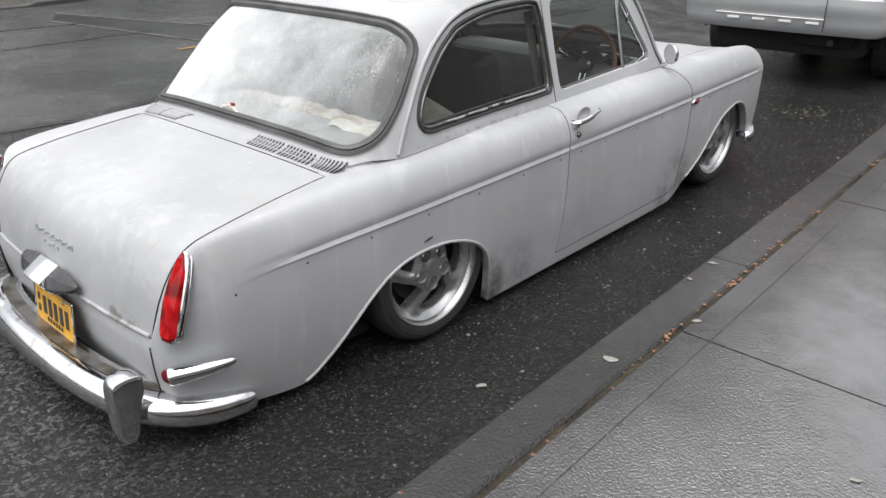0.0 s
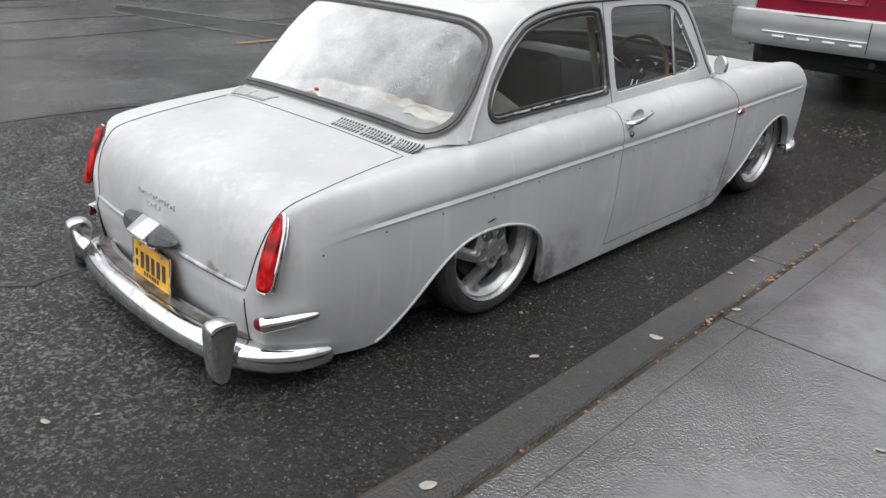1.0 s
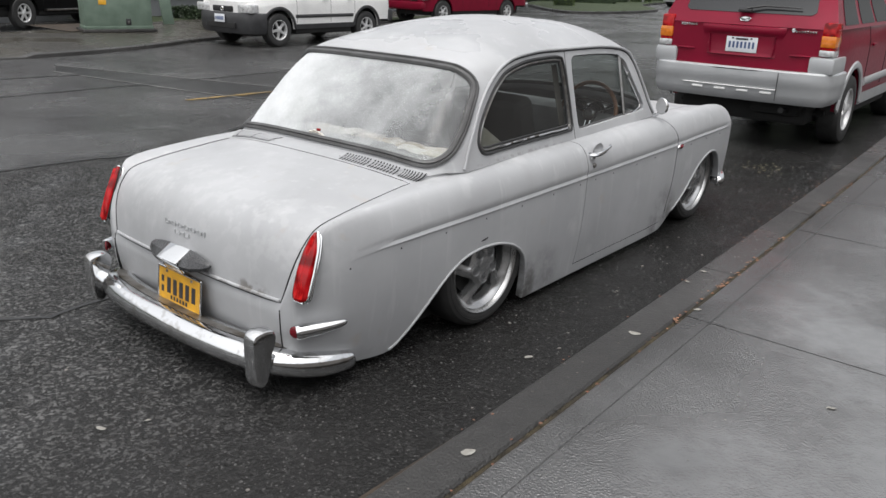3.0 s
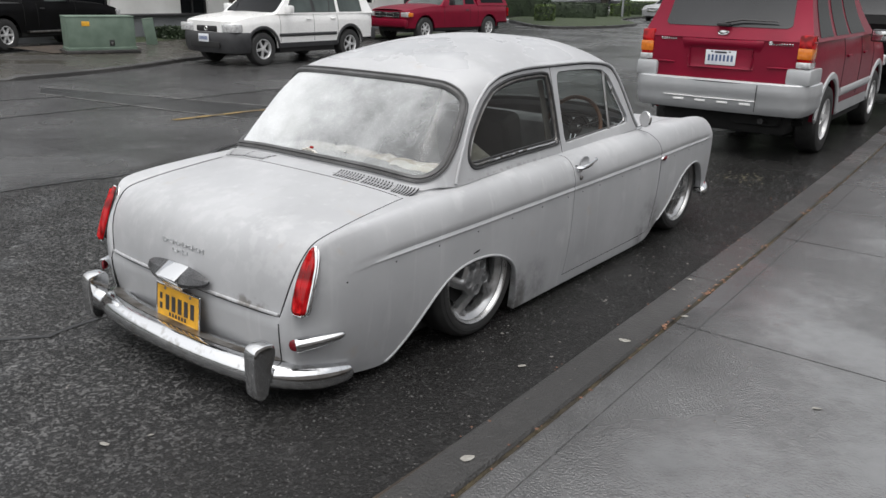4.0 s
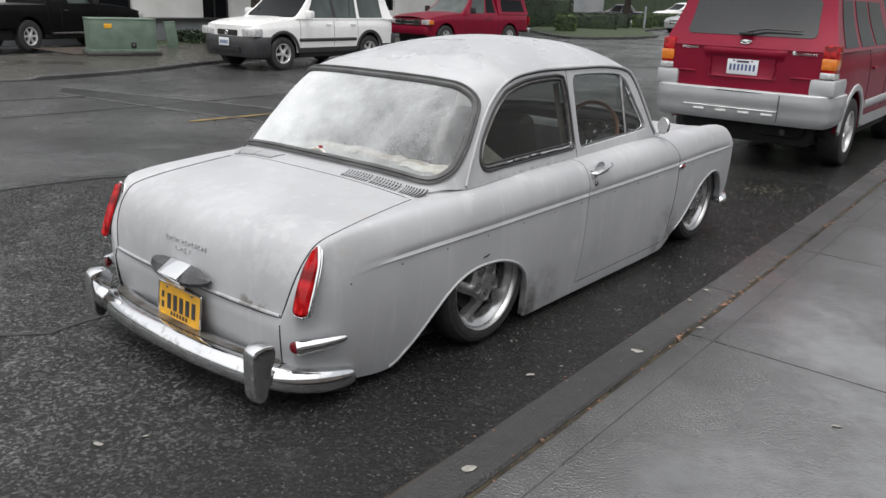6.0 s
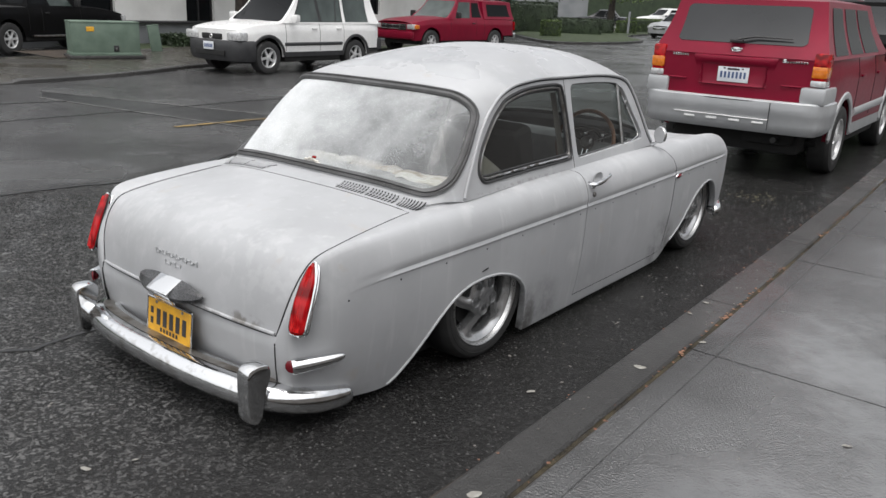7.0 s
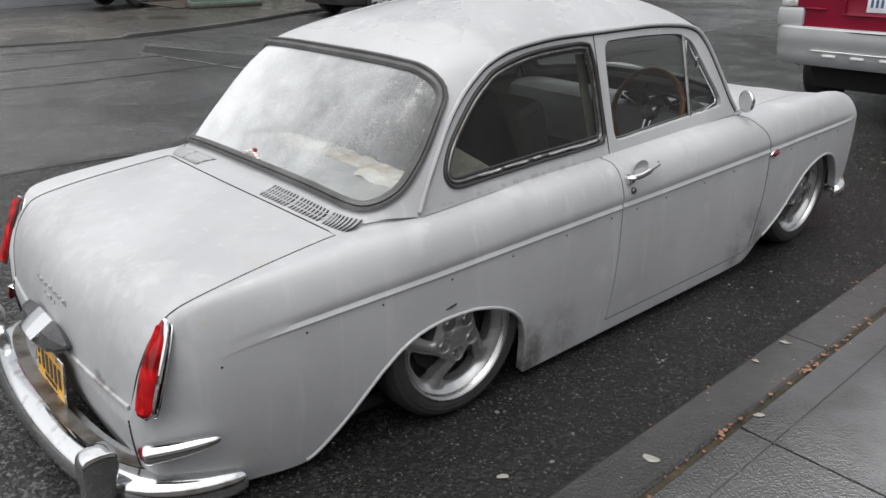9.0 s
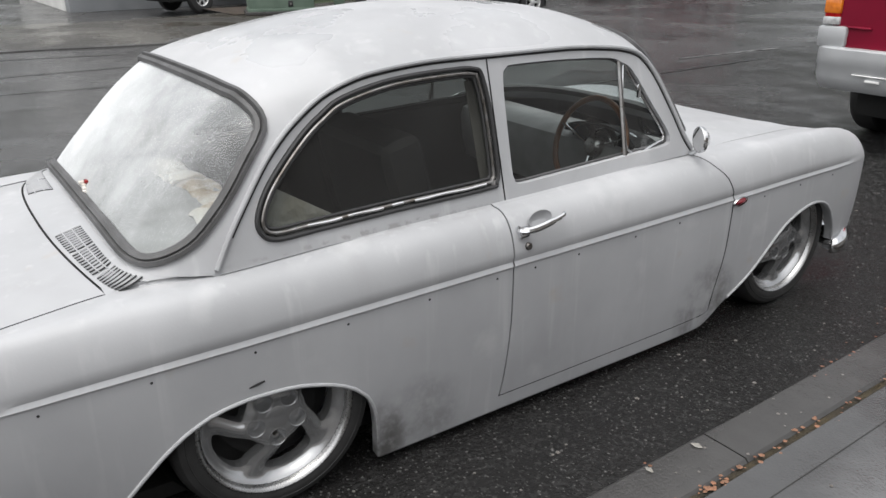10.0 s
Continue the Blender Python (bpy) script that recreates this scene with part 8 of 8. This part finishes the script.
for y0, k in ((0.35, 10), (0.95, 24), (1.35, 14), (1.9, 8), (2.9, 12), (3.6, 16)):
    for y in rng.normal(y0, 0.10, k):
        pts.append((EDGE(y) + KW + 0.011 + rng.normal(0, 0.012), y, KH + 0.001))
for y in rng.normal(3.3, 0.7, 70):
    pts.append((EDGE(y) - abs(rng.normal(0, 0.025)) - 0.004, y, 0.003))
scattered("bud_husks", "orange bud husks caught in the kerb joint", "litter", HUSK, pts, 0.0095, 15, 0.3)
pts = [(EDGE(y) + rng.uniform(0.02, 0.16), y, KH + 0.002) for y in rng.uniform(-1.6, 6, 90)] + [(EDGE(y) + rng.uniform(0.3, 1.6), y, KH + 0.004) for y in rng.uniform(-1.6, 4, 40)]
scattered("walk_grit", "grit lying on kerb and pavement", "stones", PALE, pts, 0.0055, 9, 0.4)

FLECK = mat("flaking yellow paint", (0.15, 0.132, 0.062), (0.09, 0.08, 0.05), rough=0.7, scale=50)
pts = [(rng.normal(0.56, 0.10), rng.normal(4.42, 0.12), 0.0015) for k in range(70)]
scattered("paint_flecks", "flakes of faded yellow paint on the asphalt", "paint", FLECK, pts, 0.010, 12, 0.12)
# damp clumps of leaf mould in the gutter
MOULD = mat("wet leaf mould", (0.022, 0.018, 0.013), (0.010, 0.008, 0.007), rough=0.5, scale=40)
pts = []
for k in range(700):
    y = rng.uniform(-2.2, 7)
    if noise.noise(Vector((0, y * 1.3, 4))) > -0.05:
        pts.append((EDGE(y) - abs(rng.normal(0, 0.035)) - 0.003, y, 0.0))
scattered("gutter_mould", "dark wet leaf mould along the gutter", "litter", MOULD, pts, 0.016, 13, 0.35)

# larger pale leaves and paper scraps, one by one
SCRAP = mat("pale dry leaf", (0.30, 0.295, 0.27), (0.20, 0.19, 0.17), rough=0.8, scale=30)


def scrap(x, y, z, s, rz, seed):
    r = np.random.default_rng(seed)
    bm = bmesh.new()
    c = bm.verts.new((0, 0, 0.004))
    ring = [bm.verts.new((s * q * math.cos(k * 0.785), 0.55 * s * q * math.sin(k * 0.785), 0.002 + 0.004 * r.random())) for k, q in enumerate(r.uniform(0.7, 1.1, 8))]
    for k in range(8):
        bm.faces.new((c, ring[k], ring[(k + 1) % 8]))
    thick(bm, 0.001)
    ob = part("fallen_leaf", bm, SCRAP, None, "small pale dry leaf lying flat")
    ob.matrix_world = pose(x, y, z, 0, 0, rz)
    tagged(ob, category="leaf", group="fallen leaves")


for i, (x, y, z, s, rz) in enumerate(((1.495, 0.130, KH, 0.030, 20), (1.587, 0.560, KH + 0.002, 0.022, 40), (1.53, -1.03, KH, 0.034, 70), (1.40, 1.06, KH, 0.020, 10), (1.30, 2.4, 0.001, 0.022, 0),
                                      (2.30, 0.05, KH + 0.003, 0.018, 30), (1.134, -0.110, 0.001, 0.022, 50), (0.35, -1.62, 0.001, 0.022, 15), (0.42, -1.48, 0.001, 0.012, 60), (1.40, 0.86, KH, 0.016, 0))):
    scrap(x, y, z, s, rz, i + 1)


# road marks and seams, laid just proud of the asphalt
def strip(name, label, category, pts, width, material, z=0.006, seed=0):
    bm = bmesh.new()
    P = spline([np.array(p, float) for p in pts], 12)
    rows = []
    for i, p in enumerate(P):
        t = P[min(i + 1, len(P) - 1)] - P[max(i - 1, 0)]
        t = t / np.linalg.norm(t)
        o = np.array((-t[1], t[0])) * width / 2
        k = 1 + 0.5 * noise.noise(Vector((p[0] * 3, p[1] * 3, seed)))
        j = 0.5 * width * noise.noise(Vector((p[0] * 2, p[1] * 2, seed + 9)))
        rows.append([(p[0] - o[0] * k + j, p[1] - o[1] * k, z), (p[0] + o[0] * k + j, p[1] + o[1] * k, z)])
    sheet(bm, rows)
    return tagged(part(name, bm, material, None, label), kind="structure", category=category)


strip("centre_line", "worn yellow centre dash", "road marking", [(-5.70, 2.62), (-5.66, 3.3), (-5.60, 4.05)], 0.085, YELLOW_LINE, 0.010)
strip("lane_line", "worn white lane dash", "road marking", [(-4.78, 8.2), (-4.70, 9.2), (-4.62, 10.2)], 0.06, WHITE_LINE)
strip("tar_seam", "dark tar seam across the asphalt", "seam", [(-10.72, -4), (-10.50, 0.3), (-10.08, 2.2)], 0.06, TAR)
strip("tar_seam", "dark tar seam along the lane", "seam", [(-3.66, -3.0), (-3.60, 0.0), (-3.48, 0.6), (-3.50, 1.4), (-3.95, 2.3), (-4.0, 4.5), (-4.1, 9)], 0.05, TAR, seed=2)
strip("tar_seam", "dark tar seam along the lane", "seam", [(-8.70, -2.0), (-8.70, 1.6), (-8.55, 2.74)], 0.045, TAR, seed=3)
CUT = mat("pale filled cut", (0.125, 0.123, 0.121), (0.06, 0.059, 0.058), rough=0.6, scale=5, mix_lo=0.38, mix_hi=0.6)
strip("filled_cut", "pale filled trench edge across the road", "seam", [(-9.88, 3.0), (-8.2, 3.5), (-6.46, 4.03), (-5.0, 4.5)], 0.05, CUT, seed=6)
strip("filled_cut", "pale filled trench edge across the road", "seam", [(-9.11, 2.64), (-7.7, 2.86), (-6.39, 3.08), (-5.2, 3.3)], 0.045, CUT, seed=7)
strip("tar_seam", "dark crack running out from under the tail", "seam", [(-2.2, -2.9), (-1.6, -2.2), (-0.77, -1.40), (-0.72, -1.0), (-0.71, 1.5)], 0.018, TAR, seed=4)
strip("tar_seam", "dark tar seam across the road", "seam", [(-7.4, -2), (-7.35, 0.2), (-7.2, 1.5), (-7.25, 6)], 0.035, TAR, seed=5)
PATCH = mat("dark trench fill", (0.026, 0.026, 0.0263), (0.012, 0.012, 0.012), rough=0.30, scale=2.2, bump=0.5, bscale=70, bdist=0.006)
bm = bmesh.new()
edge_a = spline([np.array(p) for p in ((-9.75, 2.98), (-8.2, 3.46), (-6.46, 3.98), (-5.1, 4.42))], 10)
edge_b = spline([np.array(p) for p in ((-9.15, 2.68), (-7.7, 2.90), (-6.39, 3.12), (-5.3, 3.32))], 10)
sheet(bm, [[(*(p + (q - p) * k), 0.0025) for k in np.linspace(0, 1, 6)] for p, q in zip(edge_a, edge_b)])
tagged(part("trench_fill", bm, PATCH, None, "smooth dark asphalt filling a trench across the lane"), kind="structure", category="road")
